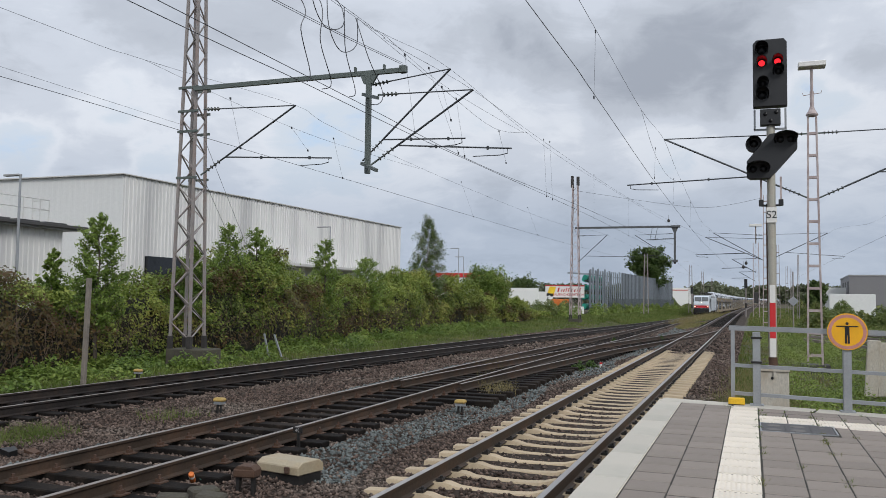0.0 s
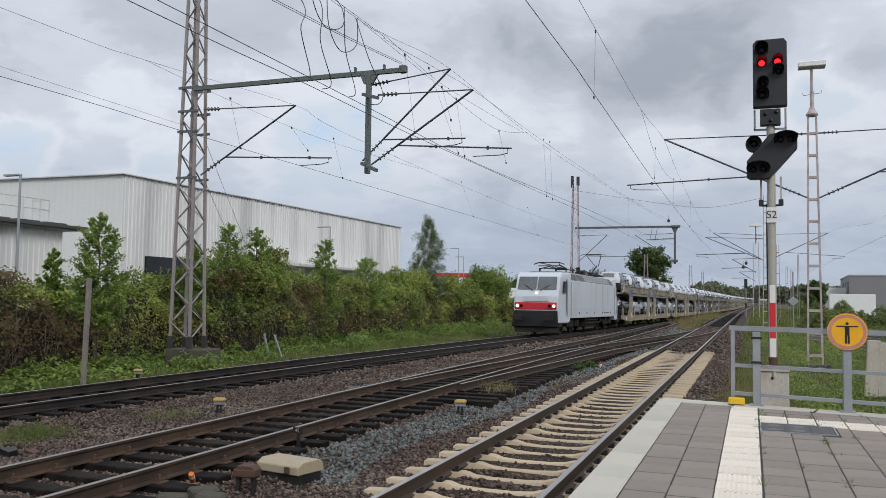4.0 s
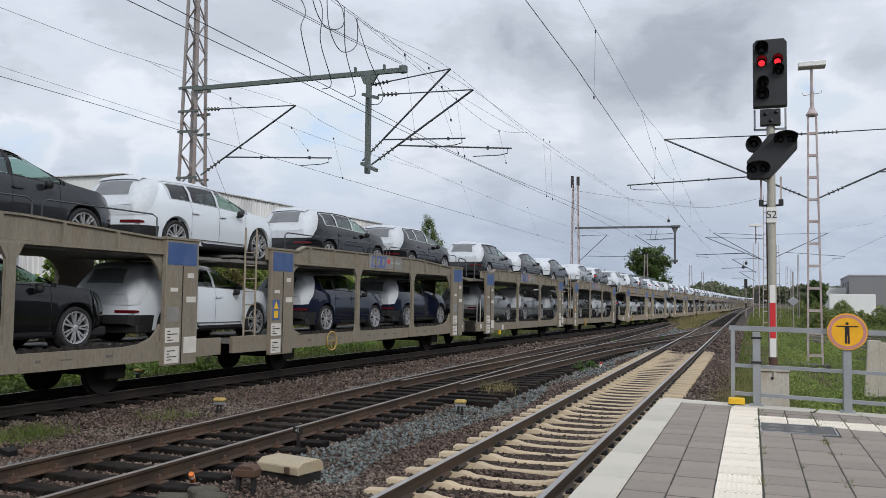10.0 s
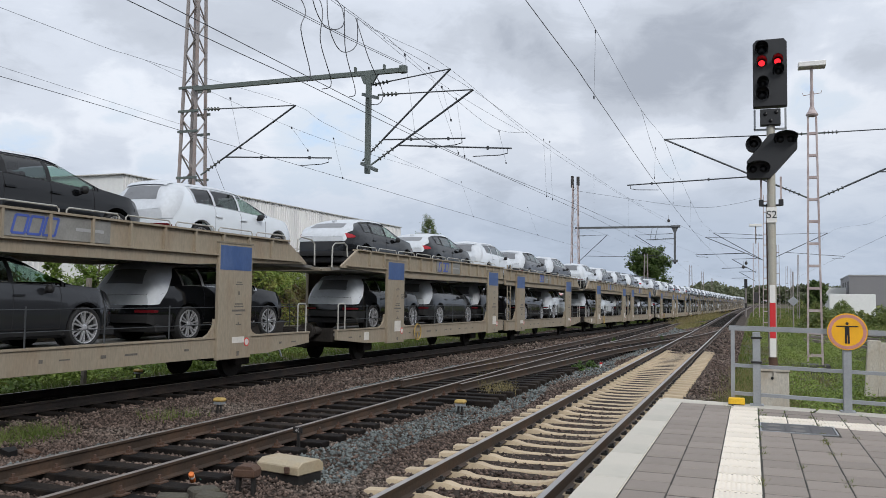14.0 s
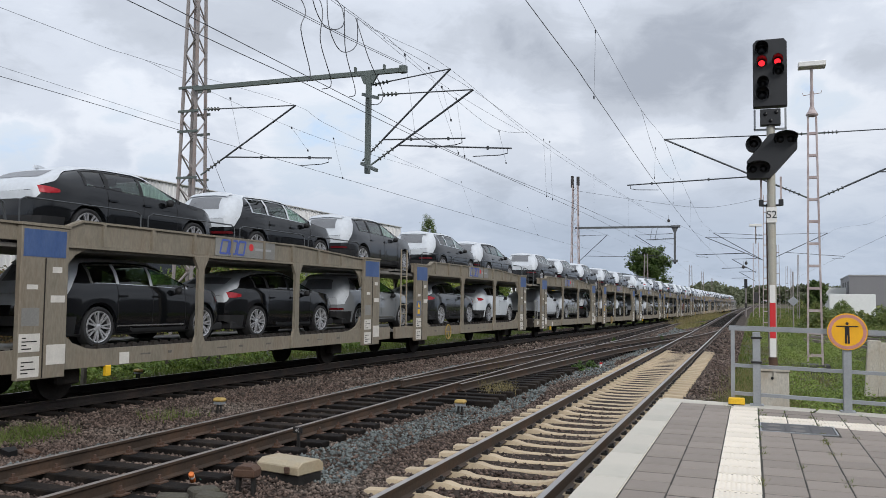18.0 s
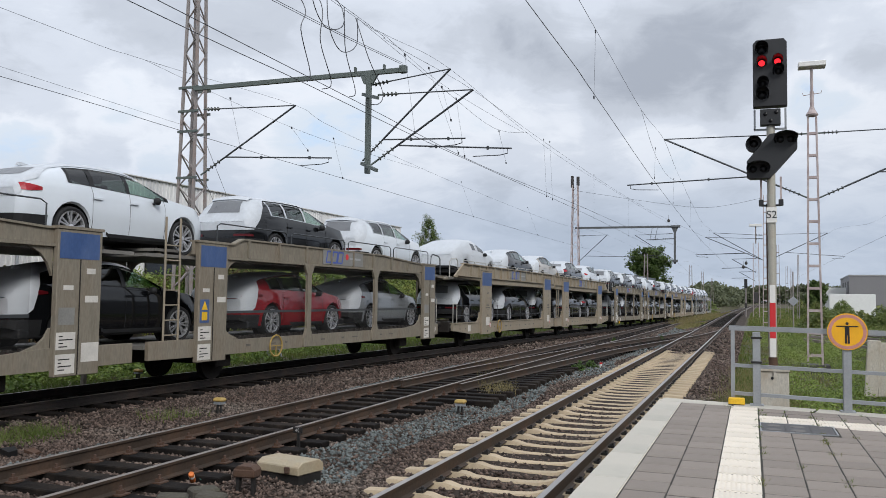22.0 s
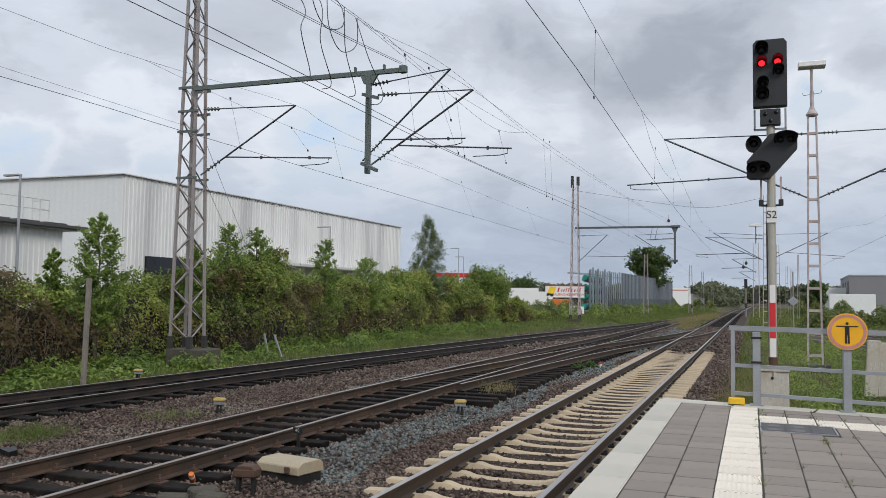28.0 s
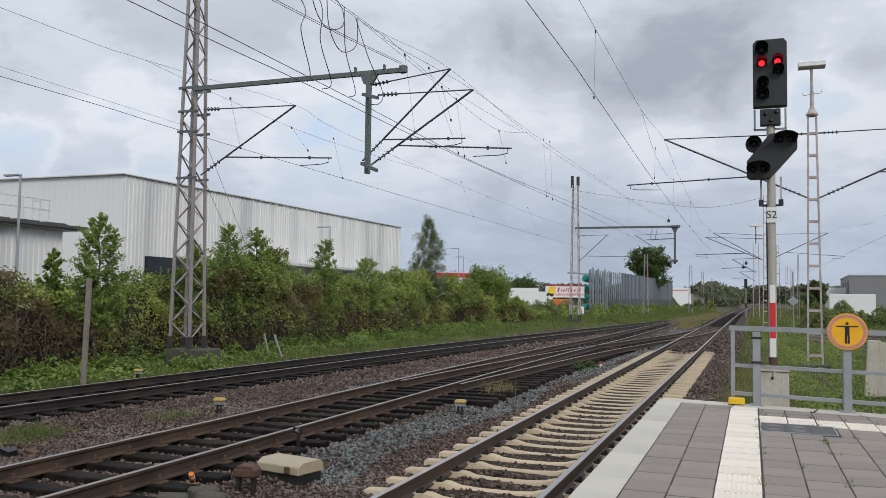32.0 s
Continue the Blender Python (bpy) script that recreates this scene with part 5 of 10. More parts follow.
# side track at the platform's far side, and crossing span wires
wire("contact_wire", [(8.6, 10, 5.9), (10.2, 31.6, 5.95), (9.8, 82, 5.8), (9.5, 183, 5.8)], CONTACT, "dark contact wire above a side track")
wire("messenger_wire", [(8.6, 10, 7.4), (10.2, 31.6, 7.95), (9.9, 55, 6.9), (9.3, 82, 8.15), (9.4, 130, 6.9), (9.5, 183, 7.9)], MESS, "dark messenger wire above a side track")
wire("span_wire", [(-14.2, 85, 13.2), (-6, 84, 11.6), (-1, 83, 10.9), (3.9, 80.4, 11.4)], 0.012, "sagging span wire between two masts")


# ---- warehouse and far buildings ----
def corrugated(bm, p, q, z0, z1, pitch, depth, out):
    """A profiled sheet wall between two points; out points away from the building."""
    p, q, out = Vector((*p, 0)), Vector((*q, 0)), Vector((*out, 0))
    L = (q - p).length
    n = int(L / pitch)
    d = (q - p) / n
    line = []
    for i in range(n):
        a = p + d * i
        for f, o in ((0.0, 0), (0.40, 0), (0.5, 1), (0.9, 1)):
            line.append(a + d * f + out * depth * o)
    line.append(q)
    lo, hi = [bm.verts.new((v.x, v.y, z0)) for v in line], [bm.verts.new((v.x, v.y, z1)) for v in line]
    for i in range(len(line) - 1):
        bm.faces.new((lo[i], lo[i + 1], hi[i + 1], hi[i]))
    return bm


def build_warehouse():
    wh = thing("warehouse", "large pale grey warehouse with ribbed metal cladding", "warehouse")
    x0, y0, y1, zt = -36.66, 44.07, 87.35, 9.95
    x1 = x0 + 1.5
    part("wall_core", prism(bmesh.new(), [(x0 - 0.06, y0 + 0.06), (x1 - 0.06, y1 - 0.06), (x1 - 70, y1 + 1.5), (x0 - 70, y0 - 1.2)], -0.5, zt - 0.1, "z"), M["clad_side"], wh)
    part("front_cladding", corrugated(bmesh.new(), (x0, y0), (x1, y1), 0, zt, 0.36, 0.06, (1, -0.03)), M["clad"], wh, "deeply ribbed pale cladding")
    part("end_cladding", corrugated(bmesh.new(), (x0 - 70, y0 - 1.2), (x0, y0), 0, zt, 0.5, 0.008, (0, -1)), M["clad_side"], wh, "smooth pale end cladding")
    part("parapet", bar(bmesh.new(), (x0 + 0.05, y0 - 0.15, zt), (x1 + 0.05, y1, zt), 0.3, 0.07), M["fascia"], wh)
    part("parapet", bar(bmesh.new(), (x0 - 70, y0 - 1.3, zt), (x0 + 0.2, y0 - 0.1, zt), 0.3, 0.07), M["fascia"], wh)
    for ya, yb, za, zb in ((46.3, 51.6, 2.9, 4.55), (62.5, 74.5, 1.0, 4.4)):
        xa = x0 + 1.5 * (ya - y0) / (y1 - y0) + 0.1
        part("bay_opening", box(bmesh.new(), xa - 0.1, xa + 0.16, ya, yb, za, zb), M["dark_glass"] if ya < 50 else M["white_sheet"], wh, "dark loading-bay window" if ya < 50 else "white loading bay")
    cx = x0 + 0.9
    part("canopy", box(bmesh.new(), cx, cx + 2.6, 58.5, 77.5, 4.45, 4.66), M["fascia"], wh, "pale flat canopy over the loading bays")
    part("canopy_rail", tube(tube(bmesh.new(), [(cx + 2.6, 72, 4.2), (cx + 2.6, 80, 4.2)], 0.04), [(cx + 2.6, 72, 3.6), (cx + 2.6, 80, 3.6)], 0.04), M["galv"], wh)
    an = thing("annex", "low pale shed with a dark overhanging flat roof", "shed")
    part("wall_core", box(bmesh.new(), -60, -31.65, 18, 33.95, -0.5, 5.25), M["clad_side"], an)
    part("cladding", corrugated(bmesh.new(), (-31.6, 18), (-31.6, 34.0), 0, 5.25, 0.33, 0.05, (1, 0)), M["clad"], an)
    part("roof", box(bmesh.new(), -60, -30.9, 17, 35.1, 5.33, 5.50, 0.02), M["roof_dark"], an)
    part("soffit", box(bmesh.new(), -60, -31.1, 17.2, 34.8, 5.25, 5.33), M["trim_grey"], an)
    for i in range(9):
        part("roof_panel", box(bmesh.new(), -32.6, -31.4, 18.3 + i * 1.8, 19.7 + i * 1.8, 5.56, 5.62), M["roof_dark"], an)
    rail = bmesh.new()
    for z in (6.95, 6.41):
        tube(rail, [(-33.0, 20.0, z), (-33.0, 34.4, z), (-34.2, 34.4, z)], 0.025)
    for yy in (32.7, 33.3, 33.8, 34.4, 25.4, 22.6):
        rod(rail, (-33.0, yy, 5.5), (-33.0, yy, 6.95), 0.025, 6)
    part("roof_guard_rail", rail, M["fascia"], an, "thin pale guard rail")


build_warehouse()


def street_lamp(at, h, arm):
    sl = thing("street_lamp", "grey steel street lamp with a flat head", "street lamp", at, group="street lamps by the warehouse")
    part("pole", rod(bmesh.new(), (0, 0, 0), (0, 0, h), 0.09, 8, 0.055), M["galv"], sl)
    part("head", box(bmesh.new(), min(0, arm), max(0, arm), -0.12, 0.12, h - 0.05, h + 0.05, 0.02), M["trim_grey"], sl)


street_lamp(pose(-30.2, 29.9, -0.4), 8.0, -1.0)
street_lamp(pose(-33.0, 66.4, -0.4), 8.6, -1.3)
street_lamp(pose(-37.0, 113.0, -0.4), 9.5, -1.3)
street_lamp(pose(-37.3, 116.0, -0.4), 8.4, -1.3)
M["zinc"] = material("blue_grey_zinc_sheet", (0.20, 0.225, 0.255), 0.5, 0.2, vary=0.12, scale=0.8, fine=10, bump=0.05, per_object=0.25)
M["zinc_dark"] = material("dark_palisade", (0.10, 0.115, 0.125), 0.6, 0.2, vary=0.15, scale=0.6, fine=10, bump=0.05)
M["teal"] = material("teal_plastic_pipe", (0.02, 0.30, 0.22), 0.5, vary=0.15, scale=1, fine=10, bump=0.0)
M["orange"] = material("orange_plastic", (0.62, 0.16, 0.025), 0.5, vary=0.12, scale=2, fine=20, bump=0.05)
M["grey_clad"] = material("mid_grey_cladding", (0.20, 0.195, 0.20), 0.6, 0.05, vary=0.06, scale=0.2, fine=4, bump=0.02)
M["white_wall"] = material("white_wall_paint", (0.70, 0.70, 0.68), 0.6, vary=0.06, scale=0.3, fine=5, bump=0.03, second=(0.55, 0.58, 0.53), amount=0.4)
M["sign_red"] = material("red_sign_paint", (0.42, 0.02, 0.03), 0.5, vary=0.08, bump=0.0)
M["sign_lemon"] = material("yellow_sign_paint", (0.75, 0.52, 0.02), 0.5, vary=0.08, bump=0.0)
M["roof_tile"] = material("grey_brown_roof", (0.18, 0.16, 0.15), 0.8, vary=0.15, scale=0.5, fine=6, bump=0.1)


def build_yard():
    rng = random.Random(8)
    sw = thing("screen_wall", "tall blue-grey sheet-metal screen wall round a storage yard", "screen wall")
    def wx(y):
        return -20.2 + (y - 125.5) * 0.0425
    y, k = 125.5, 0
    while y < 150:
        h = 6.65 + rng.uniform(-0.25, 0.2)
        part("upright_sheet", box(bmesh.new(), wx(y) - 0.06, wx(y) + 0.06, y, y + 0.85, -0.4, h), M["zinc"], sw)
        y += 1.75
    while y < 219:
        part("sheet", box(bmesh.new(), wx(y) - 0.05, wx(y) + 0.05, y, y + 1.42, -0.4, 6.75), M["zinc"], sw)
        part("cover_strip", box(bmesh.new(), wx(y) - 0.05, wx(y) + 0.14, y + 1.42, y + 1.5, -0.4, 6.75), M["zinc_dark"], sw)
        y += 1.5
    rail = bmesh.new()
    for z in (1.0, 3.4, 5.8):
        bar(rail, (wx(125.5) - 0.15, 125.5, z), (wx(219) - 0.15, 219, z), 0.12, 0.12)
    part("rail", rail, M["zinc_dark"], sw)
    pf = thing("palisade_fence", "low dark steel palisade fence in front of the screen wall", "fence")
    y = 138.0
    while y < 216:
        part("pale", box(bmesh.new(), wx(y) + 0.75, wx(y) + 0.80, y, y + 0.55, -0.4, 2.05 + 0.1 * (int(y * 2) % 2)), M["zinc_dark"], pf)
        y += 0.8
    for j in range(4):
        for i in range(5):
            solid("stored_pipe", rod(bmesh.new(), (0, 0, 0), (0, 13.0, 0), 0.40, 14), M["teal"], "long teal-green plastic pipe lying on a rack", "pipe", "stored pipes", at=pose(wx(127) - 1.15 - 0.86 * i, 126.2 + 4.6 * i + 0.35 * ((i * 3 + j) % 4), 0.80 + j * 1.5, 0, 0, -2.4))
    rk = thing("storage_rack", "tall grey steel cantilever rack holding pipes", "rack")
    for i in range(4):
        yy = 127.4 + i * 5.2
        part("upright", box(bmesh.new(), wx(yy) - 0.62, wx(yy) - 0.42, yy, yy + 0.2, -0.4, 6.4), M["zinc"], rk)
        for j in range(4):
            part("arm", box(bmesh.new(), max(wx(yy) - 1.4 - 0.95 * i, wx(yy) - 4.4), wx(yy) - 0.6, yy + 0.02, yy + 0.18, 0.26 + j * 1.5, 0.38 + j * 1.5), M["zinc_dark"], rk)
    part("jib", bar(bmesh.new(), (-23.9, 126.6, 5.98), (-20.0, 128.0, 5.75), 0.25, 0.25), M["zinc"], rk)
    ad = thing("advertising_board", "white builders' yard board with red border and yellow shape", "sign board", Matrix.Translation((-24.1, 125.6, 0.35)) @ Matrix.Rotation(radians(12), 4, "Z") @ Matrix.Scale(0.86, 4))
    part("board", box(bmesh.new(), -3.45, 3.45, -0.06, 0.06, 2.1, 4.15), M["white_wall"], ad)
    part("border", box(bmesh.new(), -3.5, 3.5, -0.08, 0.06, 4.1, 4.3), M["sign_red"], ad)
    part("yellow_shape", prism(bmesh.new(), [(-3.2, 2.5), (-2.0, 2.35), (-1.55, 4.02), (-2.7, 4.02)], -0.075, -0.06, "y"), M["sign_lemon"], ad)
    part("dark_shape", prism(bmesh.new(), [(-3.3, 2.45), (-3.0, 2.3), (-2.7, 2.5), (-2.35, 2.2), (-2.0, 2.35), (-2.1, 2.75), (-3.1, 2.85)], -0.085, -0.075, "y"), M["black_paint"], ad)
    bars = bmesh.new()
    for i, (a, w) in enumerate(((-1.35, 0.5), (-0.75, 0.3), (-0.35, 0.35), (0.1, 0.3), (0.5, 0.3), (0.9, 0.55), (1.55, 0.4), (2.05, 0.25), (2.4, 0.55))):
        prism(bars, [(a, 3.1), (a + w * 0.55, 3.1), (a + w * 0.55 + 0.2, 3.85 if i in (0, 3, 4, 8) else 3.6), (a + 0.2, 3.85 if i in (0, 3, 4, 8) else 3.6)], -0.072, -0.06, "y")
    part("red_shape", bars, M["sign_red"], ad, "row of slanted red shapes")
    part("lettering", text_mesh("lettering", "BAUFACHZENTRUM", 0.62, M["sign_red"]), None, ad, "dark red capitals", at=pose(0.6, -0.075, 2.6, 90, 0, 0))
    for x in (-3.0, 0.0, 3.0):
        part("post", box(bmesh.new(), x - 0.08, x + 0.08, 0.07, 0.2, -0.4, 4.1), M["zinc_dark"], ad)
    for i in range(1, 2):
        for k in range(3):
            solid("plastic_crate", box(bmesh.new(), -1.30, 1.30, -0.6, 0.6, 0, 0.35, 0.03), M["orange"], "orange plastic crate stacked in the yard", "crate", "orange crates", at=pose(-24.6, 124.3, 0.82 + 0.37 * k, 0, 0, 12 + 2 * k))
    for x, y in ((-28.5, 126.2), (-22.4, 125.2), (-25.0, 124.3), (-24.0, 124.3)):
        solid("wrapped_pallet", box(bmesh.new(), -1.3, 1.3, -0.6, 0.6, 0, 1.2, 0.05), M["white_wall"], "pale wrapped pallet in the builders' yard", "pallet", at=pose(x, y, -0.4, 0, 0, 12))
    for x, y, w, h in ((-36, 145.8, 5.2, 4.2), (-32.6, 147.2, 3.0, 3.6)):
        tl = thing("trailer", "parked white box trailer behind the hedge", "trailer", pose(x, y, -0.4, 0, 0, 20))
        part("box_body", box(bmesh.new(), -w / 2, w / 2, -1.2, 1.2, 1.1, h, 0.05), M["white_wall"], tl)
        part("chassis", box(bmesh.new(), -w / 2, w / 2, -1.1, 1.1, 0.6, 1.1), M["steel_black"], tl)
        for dx in (-w / 2 + 0.6, w / 2 - 0.6):
            part("wheel", rod(bmesh.new(), (dx, -1.2, 0.5), (dx, 1.2, 0.5), 0.5, 12), M["steel_black"], tl)
    # buildings further off
    fb = thing("store_building", "low white store with a red roof band", "building", pose(-66, 178, 0, 0, 0, 20.5))
    part("wall", box(bmesh.new(), -12, 14, 0, 25, -0.5, 6.6), M["white_wall"], fb)
    part("roof_band", box(bmesh.new(), -12.2, 14.2, -0.2, 25.2, 6.6, 7.6), M["red_sheet"], fb)
    wb = thing("white_hall", "white industrial hall beyond the screen wall", "building", pose(-17.0, 272, 0, 0, 0, 20))
    part("wall", box(bmesh.new(), -5, 2.2, 0, 20, -0.5, 5.9), M["white_wall"], wb)
    part("lean_to", prism(bmesh.new(), [(2.2, -0.5), (6.2, -0.5), (6.2, 2.2), (2.2, 3.8)], 0.5, 18, "y"), M["grey_clad"], wb)
    part("roof", prism(bmesh.new(), [(2.2, 3.82), (6.5, 2.1), (6.5, 2.4), (2.2, 4.15)], 0.2, 18.4, "y"), M["roof_tile"], wb)
    part("band", box(bmesh.new(), -5.05, 1.05, -0.06, 0.0, 4.9, 5.3), M["sign_pink"], wb)
    hs = thing("house", "distant house with a grey-brown pitched roof", "house", pose(-14.6, 340, 0, 0, 0, 10))
    part("wall", box(bmesh.new(), -4, 4, 0, 9, -0.5, 2.6), M["concrete"], hs)
    part("roof", prism(bmesh.new(), [(-4.6, 2.5), (4.6, 2.5), (0, 5.0)], -0.5, 9.5, "y"), M["roof_tile"], hs)
    gb = thing("grey_hall", "mid-grey flat-roofed industrial hall beyond the bushes", "building", pose(19.4, 166, 0, 0, 0, -2.5))
    part("wall", box(bmesh.new(), 0, 40, 0, 30, -0.5, 6.75), M["grey_clad"], gb)
    part("parapet", box(bmesh.new(), -0.1, 40.1, -0.1, 30.1, 6.75, 6.95), M["trim_grey"], gb)
    for i in range(3):
        part("side_window", box(bmesh.new(), -0.04, 0.0, 2 + i * 8, 6 + i * 8, 3.2, 5.8), M["roof_dark"], gb)
    part("dark_base", box(bmesh.new(), 9, 40, -0.06, 0.0, 1.5, 3.2), M["roof_dark"], gb)
    solid("boundary_wall", box(bmesh.new(), 12.6, 18.2, 122.9, 123.3, -0.5, 3.05, 0.03), M["white_wall"], "plain white boundary wall beside bushes", "wall")
    solid("white_shed", box(bmesh.new(), 15.3, 20.2, 176, 182, -0.5, 4.75, 0.03), M["white_wall"], "small white shed beyond the bushes", "shed")


build_yard()


def build_closing():
    """Plain unseen walls, added to close the place behind the camera and darken reflections."""
    tagged(new("wall_east", to_mesh("wall_east", box(bmesh.new(), 15.0, 15.4, -60, 56, -0.5, 7.0), M["grey_clad"])), "unseen grey wall added beside the platform to darken reflections", "wall", kind="structure")
    tagged(new("wall_south", to_mesh("wall_south", box(bmesh.new(), -60, 15.0, -60.4, -60, -0.5, 7.0), M["grey_clad"])), "unseen grey wall added behind the platform to darken reflections", "wall", kind="structure")


build_closing()


# ---- hedge, trees, grass ----
def hedge_front(y):
    return -16.3 - 0.052 * (y - 12) - 0.35 * math.sin(y * 0.35)


def hedge_top(y):
    taper = min(max((104 - y) / 40.0, 0.22), 1.0)
    return -0.4 + 0.75 * math.exp(-((y - 17.6) / 2.0) ** 2) - 0.95 * math.exp(-((y - 23.5) / 3.2) ** 2) + taper * (2.75 + 0.5 * math.sin(y * 0.23 + 0.7) + 0.35 * math.sin(y * 0.61) + 0.006 * y)


def build_hedge():
    rng = np.random.default_rng(11)
    hd = thing("hedge", "dense overgrown green hedge with browning leaves behind the tracks", "hedge")
    # closed shell under the leaves, coloured near black for the shade inside
    ys = np.arange(-6, 101, 1.0)
    verts, faces = [], []
    ring = 9
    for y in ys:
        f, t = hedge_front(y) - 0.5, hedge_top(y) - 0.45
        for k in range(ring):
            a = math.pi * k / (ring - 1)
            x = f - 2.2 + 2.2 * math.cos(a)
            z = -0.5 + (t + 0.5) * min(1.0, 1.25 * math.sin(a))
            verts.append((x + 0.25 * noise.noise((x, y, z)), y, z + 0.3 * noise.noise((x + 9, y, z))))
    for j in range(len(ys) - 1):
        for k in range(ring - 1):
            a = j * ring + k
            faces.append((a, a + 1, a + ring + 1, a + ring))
    part("inner_thicket", raw("inner_thicket", verts, faces, M["thicket"], True), None, hd, "near-black inner shell standing for shaded branches")
    n = 340000
    y = -6 + 107 * rng.random(n) ** 1.25
    a = np.pi * np.clip(rng.beta(1.1, 1.6, n), 0.0, 1)
    f = np.array([hedge_front(v) for v in y])
    t = np.array([hedge_top(v) for v in y])
    bulge = np.array([1.25 * noise.noise((v * 0.55, w * 2.0, 3.0)) + 0.8 * noise.noise((v * 2.0, w * 4.6, 7.0)) for v, w in zip(y, a)])
    r = 1 + 0.40 * bulge + rng.normal(0, 0.06, n)
    x = f - 2.2 + 2.2 * r * np.cos(a)
    z = -0.45 + (t + 0.5) * np.minimum(1.0, 1.25 * np.sin(a)) * (1 + 0.24 * bulge) + rng.normal(0, 0.09, n)
    c = np.stack([x, y, z], 1)
    nr = np.stack([np.cos(a), rng.normal(0, 0.5, n), np.sin(a) + 0.3], 1) + rng.normal(0, 0.55, (n, 3))
    s = rng.uniform(0.03, 0.078, n) * (1 + y / 80)
    brown = np.array([noise.noise((v * 0.16, w * 0.7, 5.0)) for v, w in zip(y, z)]) + 0.55 * np.clip((21.3 - y) / 2.2, 0, 1) + rng.normal(0, 0.15, n) > 0.28
    # the hedge foot is half bare, so the dark shell shows as shade
    leafed = rng.random(n) < np.clip(0.18 + (z + 0.3) / 1.9, 0, 1)
    # light falling on the top is put into the colour of these upper leaves
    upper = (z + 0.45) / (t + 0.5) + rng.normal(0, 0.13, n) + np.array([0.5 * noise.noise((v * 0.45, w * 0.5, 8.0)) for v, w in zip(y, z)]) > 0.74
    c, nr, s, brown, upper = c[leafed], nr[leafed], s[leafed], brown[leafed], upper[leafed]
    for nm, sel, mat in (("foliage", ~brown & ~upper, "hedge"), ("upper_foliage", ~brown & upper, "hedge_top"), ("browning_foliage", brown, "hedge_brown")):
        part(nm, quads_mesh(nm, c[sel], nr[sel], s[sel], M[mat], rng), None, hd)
    # thin shoots that stand out of the top
    m = 5200
    y = -4 + 100 * rng.random(m)
    k = rng.integers(0, 260, m)
    base_y = -4 + 100 * np.random.default_rng(2).random(260)
    y = base_y[k] + rng.normal(0, 0.12, m)
    hgt = rng.random(m) * (0.5 + 0.8 * np.random.default_rng(4).random(260))[k]
    x = np.array([hedge_front(v) for v in y]) - 1.0 - 2.0 * np.random.default_rng(6).random(260)[k] + rng.normal(0, 0.12, m)
    z = np.array([hedge_top(v) for v in y]) - 0.2 + hgt
    part("shoot", quads_mesh("shoots", np.stack([x, y, z], 1), rng.normal(size=(m, 3)), rng.uniform(0.06, 0.12, m), M["leaf"], rng), None, hd, kind="stuff")
    tw = bmesh.new()
    for i in range(1500):
        yy = rng.uniform(0, 60)
        xx = hedge_front(yy) + rng.uniform(-0.4, 0.25)
        zz = rng.uniform(-0.3, 1.0)
        rod(tw, (xx, yy, zz), (xx + rng.normal(0, 0.25), yy + rng.normal(0, 0.5), zz + rng.uniform(0.1, 0.9)), 0.008, 3)
    part("bare_twig", tw, M["twig"], hd, kind="stuff")


